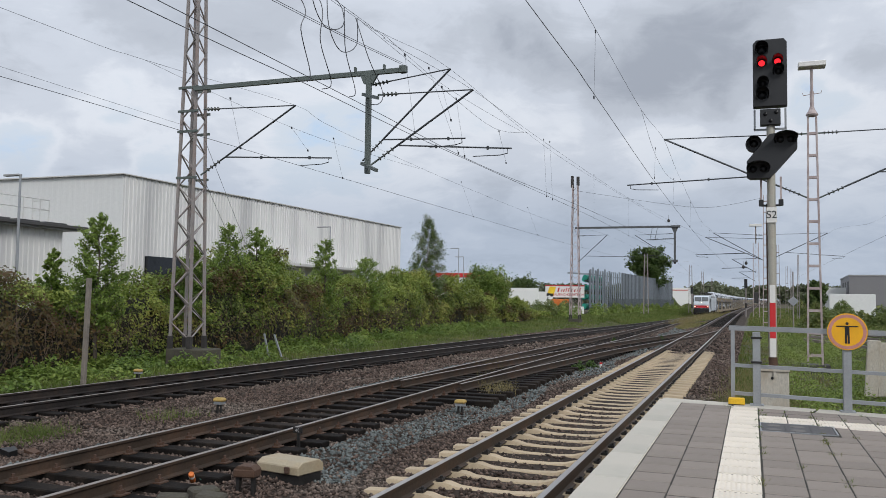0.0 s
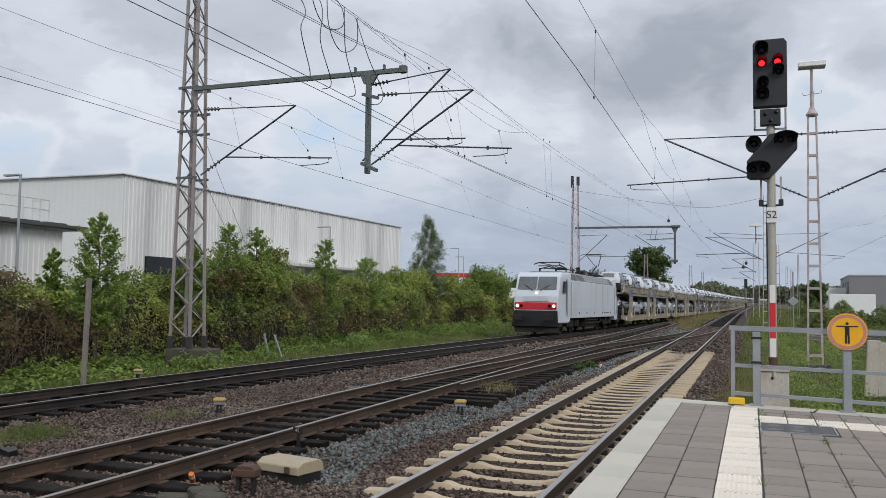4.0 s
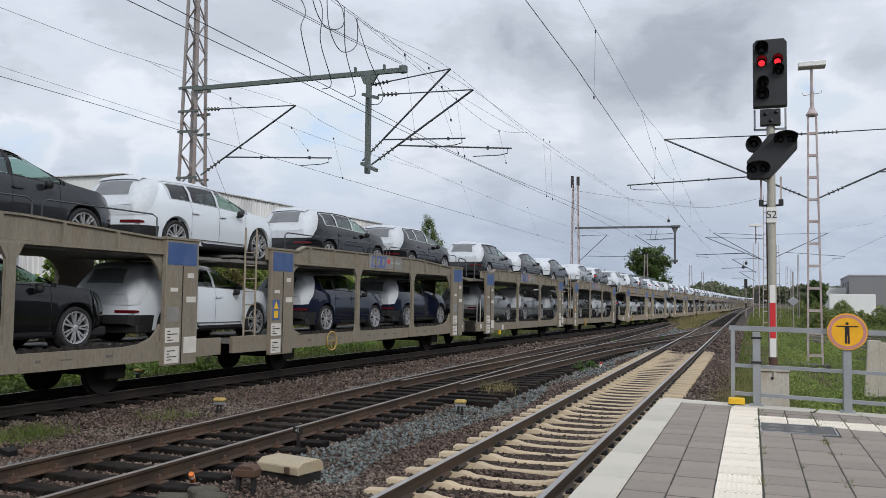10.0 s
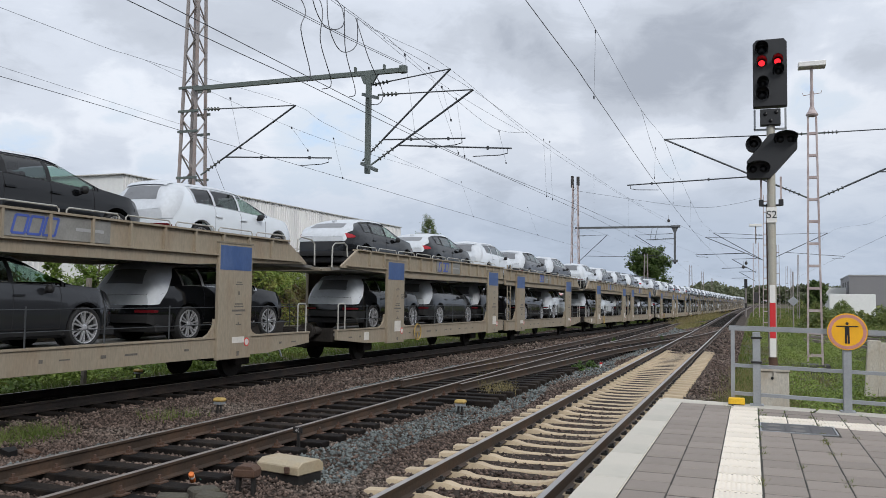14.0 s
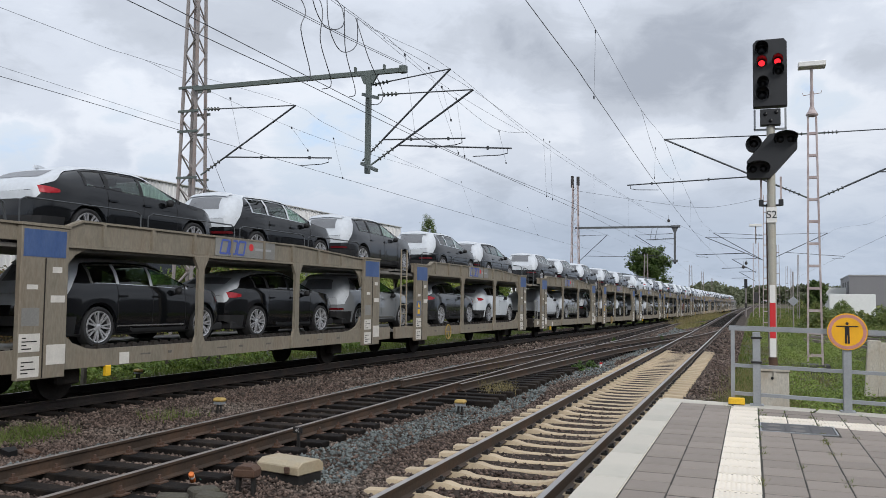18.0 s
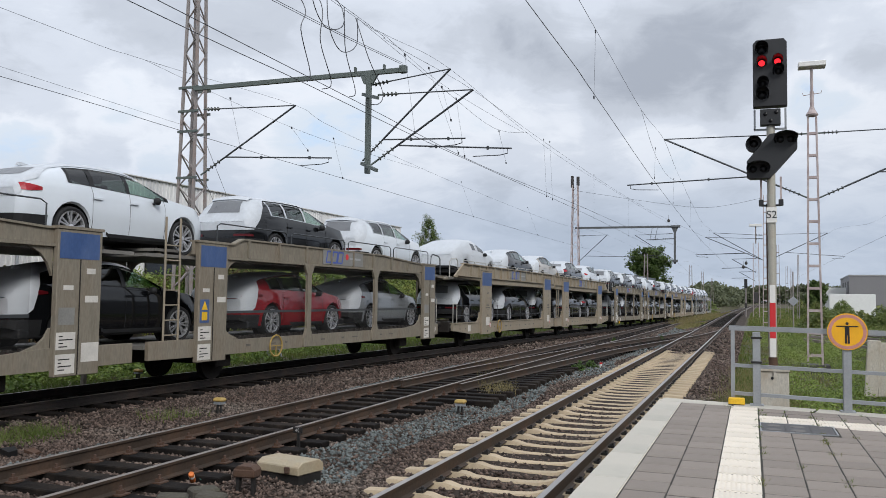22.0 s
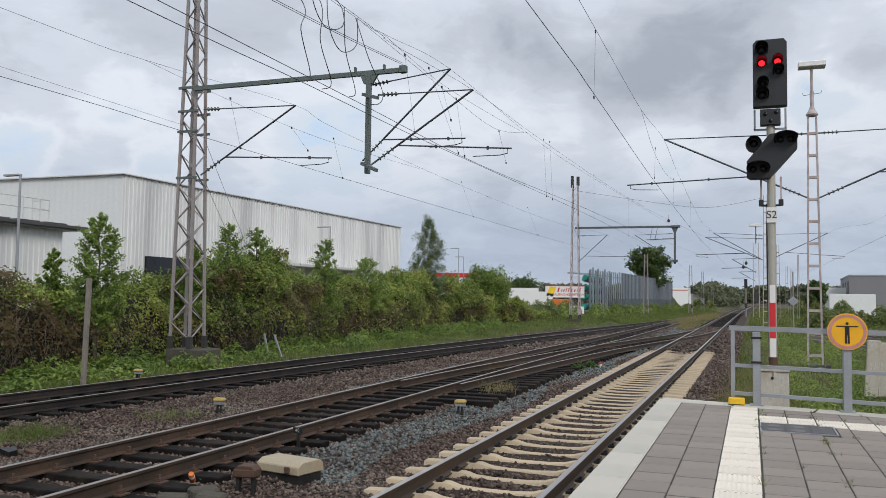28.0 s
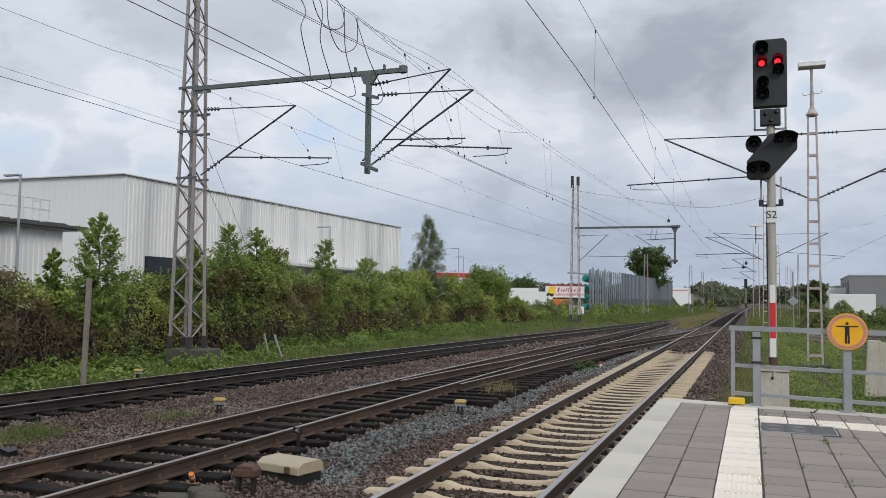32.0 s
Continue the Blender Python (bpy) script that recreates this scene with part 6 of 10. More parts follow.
def tree(name, at, height, spread, mat, bark, label, seed, leaves=5000, size=0.14, crown_from=0.25, droop=0.0, limbs=16, cone=0.0, clump=0.12):
    """A tapered trunk, limbs with twigs, and leaves strewn along them; cone narrows the crown upwards."""
    rng = np.random.default_rng(seed)
    tr = thing(name, label, "tree", at)
    bm = bmesh.new()
    pts = [(0, 0, -0.3)]
    for i in range(1, 7):
        pts.append((rng.normal(0, 0.006 * height), rng.normal(0, 0.006 * height), height * i / 6.0))
    for i in range(6):
        rod(bm, pts[i], pts[i + 1], 0.014 * height * (1 - i / 6.4), 8, 0.014 * height * (1 - (i + 1) / 6.4))
    part("trunk", bm, bark, tr)
    segs, br = [], bmesh.new()
    for i in range(limbs):
        u = crown_from + (0.98 - crown_from) * (i + rng.random()) / limbs
        v = (u - crown_from) / (1 - crown_from)
        j = min(int(u * 6.0), 5)
        p = Vector(pts[j]).lerp(Vector(pts[j + 1]), u * 6.0 - j)
        az = i * 2.4 + rng.uniform(-0.5, 0.5)
        tall = max(1 - v, 0.0) ** 0.8
        dome = math.sqrt(max(1 - (2 * v - 0.9) ** 2 * 0.8, 0.03))
        ln = spread * (cone * tall + (1 - cone) * dome) * rng.uniform(0.6, 1.1) + 0.06 * spread
        q = p + Vector((math.cos(az) * ln, math.sin(az) * ln, ln * (0.6 - droop + 0.25 * cone)))
        rod(br, p, q, 0.005 * height * (1.15 - u), 5, 0.0015 * height)
        segs.append((p.lerp(q, 0.2), q, ln))
        for k in range(4):
            o = p.lerp(q, rng.uniform(0.3, 0.95))
            e = o + Vector(rng.normal(0, 0.24, 3)) * ln + Vector((0, 0, ln * (0.16 - 0.7 * droop)))
            rod(br, o, e, 0.0018 * height, 4, 0.0008 * height)
            segs.append((o, e, ln * 0.45))
    segs.append((Vector(pts[5]), Vector(pts[6]), 0.35 * spread))
    part("branchwork", br, bark, tr)
    P, Q, W = np.array([g[0] for g in segs]), np.array([g[1] for g in segs]), np.array([g[2] for g in segs])
    pick = rng.choice(len(segs), leaves, p=W / W.sum())
    f = rng.random((leaves, 1)) ** 0.8 * 1.06
    near = np.minimum(W[pick] * 0.5, spread)[:, None]
    off = rng.normal(size=(leaves, 3)) * (clump * (0.35 * spread + near))
    off[:, 2] -= droop * rng.random(leaves) * 0.6 * spread
    nrm = rng.normal(0, 0.6, (leaves, 3)) + np.array([0.15, -0.25, 0.8])
    part("crown", quads_mesh("crown", P[pick] + (Q[pick] - P[pick]) * f + off, nrm, rng.uniform(0.7, 1.3, leaves) * size, mat, rng), None, tr)
    return tr


def grass_patch(name, n, where, hgt, mat, label, seed, wid=0.012):
    rng = np.random.default_rng(seed)
    roots = where(rng, n)
    roots[:, 2] += [sag(a, b) for a, b in roots[:, :2]]
    h = rng.uniform(0.4, 1.0, len(roots)) * hgt * (0.6 + 0.5 * np.array([noise.noise((r[0] * 0.5, r[1] * 0.5, 4.0)) for r in roots]) + 0.2)
    ob = new(name, blades_mesh(name, roots, np.maximum(h, 0.04), np.full(len(roots), wid) * (1 + roots[:, 1] / 60), mat, rng))
    tagged(ob, label, "grass", kind="stuff")


def verge(rng, n):
    y = -4 + 125 * rng.random(n) ** 1.7
    fx = np.array([far_x(v) for v in y]) - 2.15
    hx = np.array([hedge_front(v) for v in y])
    x = fx + (hx - fx) * rng.random(n) ** 0.8
    return np.stack([x, y, np.full(n, -0.52)], 1)


build_hedge()
grass_patch("verge_grass", 60000, verge, 0.24, M["grass"], "lush green weeds and grass between track and hedge", 21, 0.016)


def far_verge(rng, n):
    y = 96 + 150 * rng.random(n) ** 1.3
    fx = np.array([far_x(v) for v in y]) - 2.1
    wx = -20.2 + (y - 125.5) * 0.0425 + 0.3
    x = fx + (wx - fx) * rng.random(n) ** 0.9
    return np.stack([x, y, np.full(n, -0.52)], 1)


grass_patch("fence_grass", 42000, far_verge, 0.5, M["grass"], "green grass between the distant track and the fence", 24, 0.03)


def far_field(rng, n):
    y = 60 + 230 * rng.random(n) ** 1.3
    x = np.array([near_x(v) for v in y]) + 2.5 + (rng.random(n) ** 1.4) * (6 + y * 0.2)
    return np.stack([x, y, np.full(n, -0.52)], 1)


grass_patch("field_grass", 42000, far_field, 0.5, M["grass_mixed"], "rough green and straw-coloured grass beside the distant tracks", 26, 0.035)


def between_tracks(rng, n):
    y = 60 + 190 * rng.random(n)
    a, b = np.array([far_x(v) for v in y]) + 1.7, np.array([mid_x(v) for v in y]) - 1.6
    x = a + (b - a) * rng.random(n)
    keep = (b - a > 0.6) & (np.array([noise.noise((v * 0.05, w * 0.4, 1.0)) for v, w in zip(y, x)]) > -0.12)
    return np.stack([x, y, np.full(n, -0.36)], 1)[keep]


grass_patch("ballast_grass", 24000, between_tracks, 0.42, M["grass_dry"], "dry pale grass growing between the distant tracks", 25, 0.025)


def track_island(rng, n):
    y = 66 + 110 * rng.random(n) ** 1.2
    a, b = np.array([mid_x(v) for v in y]) + 1.35, np.array([near_x(v) for v in y]) - 1.55
    x = a + (b - a) * rng.random(n) ** 1.25
    keep = np.array([noise.noise((v * 0.06, w * 0.5, 7.0)) for v, w in zip(y, x)]) > -0.02
    return np.stack([x, y, np.full(n, -0.34)], 1)[keep]


grass_patch("island_grass", 12000, track_island, 0.30, M["grass_mixed"], "patchy green grass between the converging tracks", 27, 0.03)
grass_patch("island_grass", 16000, track_island, 0.36, M["grass_dry"], "patchy straw-coloured grass between the converging tracks", 28, 0.025)


def field(rng, n):
    y = 13 + 70 * rng.random(n) ** 1.5
    x = 2.2 + (rng.random(n) ** 1.3) * (8 + y * 0.35)
    return np.stack([x, y, np.full(n, -0.52)], 1)


grass_patch("trackside_grass", 44000, field, 0.26, M["grass_mixed"], "rough green grass and weeds beyond the platform end", 22, 0.014)
SAP = "young green self-sown tree standing out of the hedge"
for i, (x, y, h, sp) in enumerate(((-16.9, 21.0, 4.9, 1.25), (-18.5, 30.3, 5.4, 1.25), (-18.0, 31.7, 5.35, 1.3), (-18.7, 39.4, 5.4, 1.3), (-18.2, 20.4, 3.75, 0.6), (-18.4, 33.6, 4.6, 1.1), (-19.0, 45.0, 4.6, 1.6), (-17.4, 26.5, 4.3, 1.1))):
    tree("young_tree", pose(x, y, -0.4), h, sp, M["sapling_leaf"], M["bark"], SAP, 40 + i, 13000, 0.056, 0.2, 0.05, 44, 0.8, 0.075)
tree("birch_tree", pose(-20.0, 57.6, -0.4), 8.6, 1.8, M["birch_leaf"], M["birch"], "slender birch tree with drooping twigs above the hedge", 61, 24000, 0.062, 0.2, 0.38, 60, 0.75, 0.085)
tree("shrub_tree", pose(-21.5, 77.0, -0.4), 4.6, 2.3, M["leaf"], M["bark"], "broad green shrub at the end of the hedge", 62, 12000, 0.13, 0.15, 0.0, 26, 0.3, 0.16)
tree("shrub_tree", pose(-24.0, 88.0, -0.4), 4.4, 2.0, M["hedge"], M["bark"], "broad green shrub at the end of the hedge", 66, 10000, 0.13, 0.15, 0.0, 26, 0.3, 0.16)
tree("oak_tree", pose(-19.3, 194.5, -0.4), 13.6, 5.3, M["tree_dark"], M["bark"], "large dark green broadleaf tree behind the screen wall", 71, 24000, 0.30, 0.34, 0.12, 34, 0.45, 0.10)
for i, (x, y, h, sp) in enumerate(((12.6, 150, 5.6, 1.7), (-48, 190, 6.1, 3.4), (-53, 196, 5.2, 3.4))):
    tree("far_tree", pose(x, y, -0.4), h, sp, M["tree_dark"], M["bark"], "dark green tree in the distance", 70 + i, 5000, 0.3, 0.1, 0.0, 24, 0.2, 0.16)


def far_wood(name, line, top, seed, n, label, size=1.1, uneven=1.0):
    """A belt of far woodland: joined clumps of leaves along a line on the ground."""
    rng = np.random.default_rng(seed)
    (x0, y0), (x1, y1) = line
    u = rng.random(n)
    hills = np.array([max(0.72 + 0.35 * uneven * noise.noise((v * 9 + seed, 0, 0)) + 0.22 * uneven * noise.noise((v * 31, seed, 0)), 0.12) for v in u])
    z = -0.4 + top * hills * rng.random(n) ** 0.6
    c = np.stack([x0 + (x1 - x0) * u + rng.normal(0, 2, n), y0 + (y1 - y0) * u + rng.normal(0, 5, n), z], 1)
    ob = new(name, quads_mesh(name, c, rng.normal(size=(n, 3)) + np.array([0.2, -0.8, 0.3]), rng.uniform(0.6, 1.3, n) * size, M["wood_far_haze"] if y0 > 250 else M["hedge_green"], rng, 1.2))
    tagged(ob, label, "woodland", kind="stuff")


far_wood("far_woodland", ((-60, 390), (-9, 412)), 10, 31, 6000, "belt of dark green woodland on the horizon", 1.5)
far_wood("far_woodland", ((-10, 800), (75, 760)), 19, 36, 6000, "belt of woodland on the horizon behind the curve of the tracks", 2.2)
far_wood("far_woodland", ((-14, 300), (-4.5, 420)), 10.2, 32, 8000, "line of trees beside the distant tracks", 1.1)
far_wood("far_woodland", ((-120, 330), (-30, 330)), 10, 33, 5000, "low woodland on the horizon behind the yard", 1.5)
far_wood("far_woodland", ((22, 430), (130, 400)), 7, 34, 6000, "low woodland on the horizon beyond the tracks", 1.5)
def weed_clumps(name, spots, n, hgt, rad, mat, label, seed, size=0.09):
    """Leafy weeds: many small leaves heaped over each spot."""
    rng = np.random.default_rng(seed)
    sp = np.array(spots)
    k = rng.integers(0, len(sp), n)
    g = rng.normal(size=(n, 2)) * rad * 0.45
    hump = np.exp(-(g ** 2).sum(1) / (rad * 0.6) ** 2)
    scale = 0.5 + np.random.default_rng(seed + 1).random(len(sp))[k]
    z = sp[k, 2] + np.array([sag(a, b) for a, b in sp[:, :2]])[k] + hgt * hump * scale * rng.random(n) ** 0.5
    c = np.stack([sp[k, 0] + g[:, 0], sp[k, 1] + g[:, 1], z], 1)
    ob = new(name, quads_mesh(name, c, rng.normal(0, 0.6, (n, 3)) + np.array([0.1, -0.2, 1.0]), rng.uniform(0.6, 1.35, n) * size, mat, rng))
    tagged(ob, label, "weeds", kind="stuff")


_r = random.Random(77)
bush = []
for x0, y0, x1, y1, k in ((8.6, 78, 12.5, 104, 12), (13, 92, 33, 116, 34), (10.5, 140, 24, 235, 26)):
    for _ in range(k):
        u = _r.random()
        bush.append((x0 + (x1 - x0) * u + _r.uniform(-1.5, 1.5), y0 + (y1 - y0) * u + _r.uniform(-3, 3), -0.5))
weed_clumps("trackside_bushes", bush, 90000, 2.0, 2.3, M["bush_leaf"], "wild green bushes beside the side tracks", 35, 0.2)
yard = [(wx0 + _r.uniform(1.0, 2.2), y, -0.5) for y in [101 + 115 * _r.random() for _ in range(70)] for wx0 in (-20.2 + (y - 125.5) * 0.0425,)]
weed_clumps("fence_weeds", yard, 26000, 1.5, 1.1, M["weed_leaf"], "green weeds and brambles along the fence foot", 38, 0.17)
yard_front = [(-30 + 9 * _r.random(), 100 + 22 * _r.random(), -0.5) for _ in range(34)]
weed_clumps("yard_bushes", yard_front, 30000, 1.7, 2.0, M["bush_leaf"], "green bushes between the hedge end and the builders' yard", 40, 0.16)
hall = [(-22 + 16 * _r.random(), 262 + 6 * _r.random(), -0.5) for _ in range(16)]
weed_clumps("far_bushes", hall, 7000, 2.4, 2.4, M["bush_leaf"], "low dark bushes in front of the distant hall", 39, 0.5)
spots = []
for i in range(230):
    y = -2 + 75 * _r.random() ** 1.4
    x = hedge_front(y) + 0.2 + 2.4 * _r.random() ** 1.8
    if x < far_x(y) - 2.4:
        spots.append((x, y, -0.5))
spots += [(-16.4 + 3.4 * _r.random(), 22.1 + 0.5 * _r.random(), -0.5) for _ in range(9)]
weed_clumps("verge_weeds", spots, 70000, 0.5, 0.8, M["leaf"], "lush green nettles and weeds along the hedge foot", 91, 0.08)
spots = [(3.3 + 0.6 * _r.random() + (8 + 0.16 * y) * _r.random(), y, -0.5) for y in [13.5 + 45 * _r.random() ** 1.3 for _ in range(260)]]
weed_clumps("rough_weeds", spots, 210000, 0.75, 0.9, M["weed_leaf"], "rough green brambles and weeds beyond the platform", 92, 0.038)
TRACK_TUFTS = [(-2.5, 26.0, -0.27), (-2.4, 26.2, -0.27)] + [(-3.93, 43.31, -0.27), (-2.96, 28.48, -0.27), (-0.86, 50.28, -0.27), (-1.8, 51.23, -0.27), (-2.28, 27.53, -0.27), (-1.9, 46.63, -0.27), (-0.3, 125.63, -0.27), (-3.16, 113.73, -0.27)]
weed_clumps("track_weeds", TRACK_TUFTS, 1500, 0.24, 0.26, M["hedge_green"], "bright green weed tuft in the ballast", 93, 0.06)


def tufts(name, spots, n, hgt, rad, mat, label, seed):
    rng = np.random.default_rng(seed)
    sp = np.array(spots)
    k = rng.integers(0, len(sp), n)
    g = rng.normal(size=(n, 2)) * rad
    roots = np.stack([sp[k, 0] + g[:, 0], sp[k, 1] + g[:, 1], sp[k, 2] + np.array([sag(a, b) for a, b in sp[:, :2]])[k]], 1)
    ob = new(name, blades_mesh(name, roots, rng.uniform(0.3, 1.0, n) * hgt, np.full(n, 0.006), mat, rng, 0.45))
    tagged(ob, label, "weeds", kind="stuff")


tufts("track_grass", [(-2.85, 18.3, -0.27), (-2.7, 18.8, -0.27), (-3.0, 18.9, -0.27), (-3.9, 21.5, -0.27), (-4.7, 24.4, -0.27)], 420, 0.4, 0.16, M["grass_dry"], "grey-green grass tufts between the rails", 94)
tufts("bank_grass", [(-8.3 + 0.7 * _r.random(), 9.0 + 1.6 * _r.random(), -0.33) for _ in range(14)] + [(-7.3, 12.4, -0.3), (-7.1, 12.7, -0.3)], 1300, 0.24, 0.2, M["grass"], "patch of green and straw grass between the tracks", 95)
tufts("dry_strip", [(-4.6 + 0.02 * i + 0.9 * _r.random(), 84 + i * 0.9, -0.3) for i in range(70)], 5200, 1.0, 0.5, M["grass_dry"], "strip of dry pale grass between distant tracks", 96)
tufts("joint_weeds", [(x, end_y(x) - 0.3 - 0.3 * _r.random(), PLAT - 0.02) for x in (2.42, 2.8, 2.83, 3.1, 3.45, 4.0, 4.3, 5.1)] + [(2.81, 9.2, PLAT - 0.02), (2.80, 9.5, PLAT - 0.02), (2.82, 8.3, PLAT - 0.02), (2.45, 11.6, PLAT - 0.02), (2.8, 7.1, PLAT - 0.02), (2.42, 12.0, PLAT - 0.02)] + [(2.8 + 0.3125 * _r.choice((0, 0, 1, 2, 2, 3)), 5 + 6 * _r.random() ** 0.7, PLAT - 0.02) for _ in range(20)] + [(x, end_y(x) - 0.85 - 0.12 * _r.random(), PLAT - 0.02) for x in (2.83, 2.86, 3.1, 3.4, 3.45, 3.75, 4.1, 4.4)], 900, 0.055, 0.022, M["grass_mixed"], "small green weeds growing in the paving joints", 97)
tufts("bank_grass", [(2.35 + 1.5 * _r.random(), 12.9 + 13 * _r.random() ** 1.3, -0.45) for _ in range(60)], 5200, 0.55, 0.3, M["grass_mixed"], "straggling green and straw grass behind the railing", 99)
tufts("bank_grass", [(2.2 + 0.5 * _r.random(), 13 + 1.2 * _r.random(), -0.2) for _ in range(16)] + [(2.3 + 1.1 * _r.random(), 14 + 14 * _r.random(), -0.45) for _ in range(40)], 3000, 0.6, 0.25, M["grass_dry"], "dry grass at the platform end", 98)


# ---- small things beside the tracks ----
def small_things():
    pm = thing("point_machine", "weathered beige point machine with a dark base", "point machine", pose(-2.42, 8.62, -0.28, 0, 0, 14))
    part("cover", prism(bmesh.new(), [(-0.23, 0.07), (0.23, 0.07), (0.23, 0.17), (0.15, 0.22), (-0.15, 0.22), (-0.23, 0.17)], -0.34, 0.34, "y", 0.01), M["beige_box"], pm)
    part("base", box(bmesh.new(), -0.2, 0.2, -0.32, 0.33, -0.08, 0.07), M["steel_black"], pm)
    part("lock", box(bmesh.new(), -0.265, -0.24, -0.22, -0.14, 0.09, 0.17, 0.008), M["rust"], pm)
    pm.matrix_basis = pose(-2.60, 9.0, -0.25, 0, 0, 78)
    jb = thing("track_junction_box", "rusty track junction box on two legs", "junction box", pose(-2.62, 8.1, -0.3, 0, 0, 8))
    part("box_body", box(bmesh.new(), -0.13, 0.13, -0.1, 0.1, 0.22, 0.31, 0.012), M["rust"], jb)
    part("lid", prism(bmesh.new(), [(-0.12, 0.31), (0.12, 0.31), (0.08, 0.345), (-0.08, 0.345)], -0.09, 0.09, "y"), M["rust"], jb)
    for x in (-0.1, 0.08):
        part("leg", box(bmesh.new(), x - 0.02, x + 0.02, -0.03, 0.03, -0.1, 0.22), M["steel_black"], jb)
    for i, (x, y, r) in enumerate(((-2.70, 7.55, 10), (-2.95, 7.75, 60), (-3.05, 7.35, 30))):
        solid("concrete_lump", box(bmesh.new(), -0.16, 0.16, -0.1, 0.1, 0, 0.14, 0.025), M["concrete_dark"], "broken grey concrete block lying in the ballast", "concrete block", at=pose(x, y, -0.3, 4, 3, r))
    can = thing("drink_can", "orange drink can lying in the ballast", "can", pose(-3.17, 7.84, -0.09, 48, 20, 10))
    part("can_body", lathe(bmesh.new(), [(0.026, -0.084), (0.033, -0.075), (0.033, 0.07), (0.027, 0.084)], seg=16), M["orange"], can, smooth=True)
    part("label_band", lathe(bmesh.new(), [(0.0335, 0.01), (0.0335, 0.05)], seg=16), M["white_sheet"], can)
    solid("litter", prism(bmesh.new(), [(-0.04, -0.02), (0.03, -0.03), (0.05, 0.02), (0.0, 0.04), (-0.03, 0.02)], 0, 0.03, "z"), M["teal_litter"], "crumpled turquoise paper litter", "litter", at=pose(-3.38, 8.28, -0.22, 20, 10, 0))
    solid("litter", prism(bmesh.new(), [(-0.1, -0.05), (0.1, -0.05), (0.12, 0.04), (-0.05, 0.08)], 0, 0.05, "z"), M["rust"], "brown scrap lying between the tracks", "litter", at=pose(-6.75, 9.0, -0.3, 10, 10, 0))
    solid("litter", prism(bmesh.new(), [(-0.12, -0.06), (0.08, -0.08), (0.1, 0.05), (-0.02, 0.1)], 0, 0.09, "z"), M["black_paint"], "black rubber scrap lying between the tracks", "litter", at=pose(-6.95, 8.8, -0.3, 10, 10, 0))
    for x, y in ((-2.56, 15.24), (-6.82, 13.46), (-12.3, 17.6)):
        mk = thing("track_connector", "small ochre-capped track connector box on a stand", "track box", pose(x, y, -0.33), group="track connector boxes")
        part("cap", box(bmesh.new(), -0.11, 0.11, -0.09, 0.09, 0.24, 0.32, 0.03), M["ochre"], mk)
        part("stand", rod(rod(bmesh.new(), (-0.05, 0, 0), (-0.03, 0, 0.24), 0.025, 6), (0.05, 0, 0), (0.03, 0, 0.24), 0.025, 6), M["steel_black"], mk)
        part("collar", box(bmesh.new(), -0.085, 0.085, -0.07, 0.07, 0.2, 0.25), M["galv"], mk)
    ps = thing("distance_post", "short dark post with a small number plate", "marker", pose(-3.42, 10.6, -0.3))
    part("post", box(bmesh.new(), -0.02, 0.02, -0.02, 0.02, 0, 0.34), M["steel_black"], ps)
    part("plate", box(bmesh.new(), -0.075, 0.075, -0.03, -0.02, 0.28, 0.36), M["steel_black"], ps)
    part("digits", text_mesh("digits", "40", 0.075, M["trim_grey"]), None, ps, at=pose(0, -0.034, 0.32, 90, 0, 18))
    for x, y, m in ((-1.95, 27.6, "red_sheet"), (-1.5, 52.0, "white_sheet"), (-13.9, 136, "white_sheet")):
        pg = thing("track_peg", "short round track marker peg with a coloured cap", "marker peg", pose(x, y, -0.3))
        part("peg", rod(bmesh.new(), (0, 0, 0), (0, 0, 0.12), 0.04, 8), M["white_sheet"], pg)
        part("cap", rod(bmesh.new(), (0, 0, 0.12), (0, 0, 0.17), 0.045, 8), M[m], pg)
    solid("fence_post", box(bmesh.new(), -0.055, 0.055, -0.055, 0.055, 0, 2.84, 0.01), M["wood_post"], "leaning grey weathered timber post before the hedge", "post", at=pose(-13.35, 16.8, -0.5, 0, 1.5, 0))
    for x, y, r in ((-15.3, 28.6, -14), (-14.9, 28.9, -22)):
        solid("stake", box(bmesh.new(), -0.03, 0.03, -0.03, 0.03, 0, 0.95), M["galv"], "short tilted metal stake in the weeds", "stake", at=pose(x, y, -0.5, 0, r, 0))
    dm = thing("diamond_sign", "grey back of a diamond-shaped track sign on a post", "sign", pose(6.06, 76.1, -0.4))
    part("post", rod(bmesh.new(), (0, 0, 0), (0, 0, 4.9), 0.05, 8), M["mast"], dm)
    part("plate", prism(bmesh.new(), [(-0.44, 2.40), (0, 1.98), (0.44, 2.40), (0, 2.82)], -0.07, -0.05, "y"), M["galv"], dm)
    # old timbers and sheets piled beyond the platform
    for i in range(5):
        solid("old_board", box(bmesh.new(), -0.14, 0.14, -0.03, 0.03, 0, 1.3 - 0.05 * i, 0.008), M["pale_slab"], "pale weathered concrete board leaning on a post", "board", "leaning boards", at=pose(5.3 + 0.29 * i, 21.5 + 0.12 * i, -0.2, 6, 2 * (-1) ** i, 12))
    for x in (5.4, 6.5):
        solid("board_post", box(bmesh.new(), -0.06, 0.06, -0.06, 0.06, 0, 1.35), M["wood_post"], "old timber post holding leaning boards", "post", at=pose(x, 21.85, -0.5))
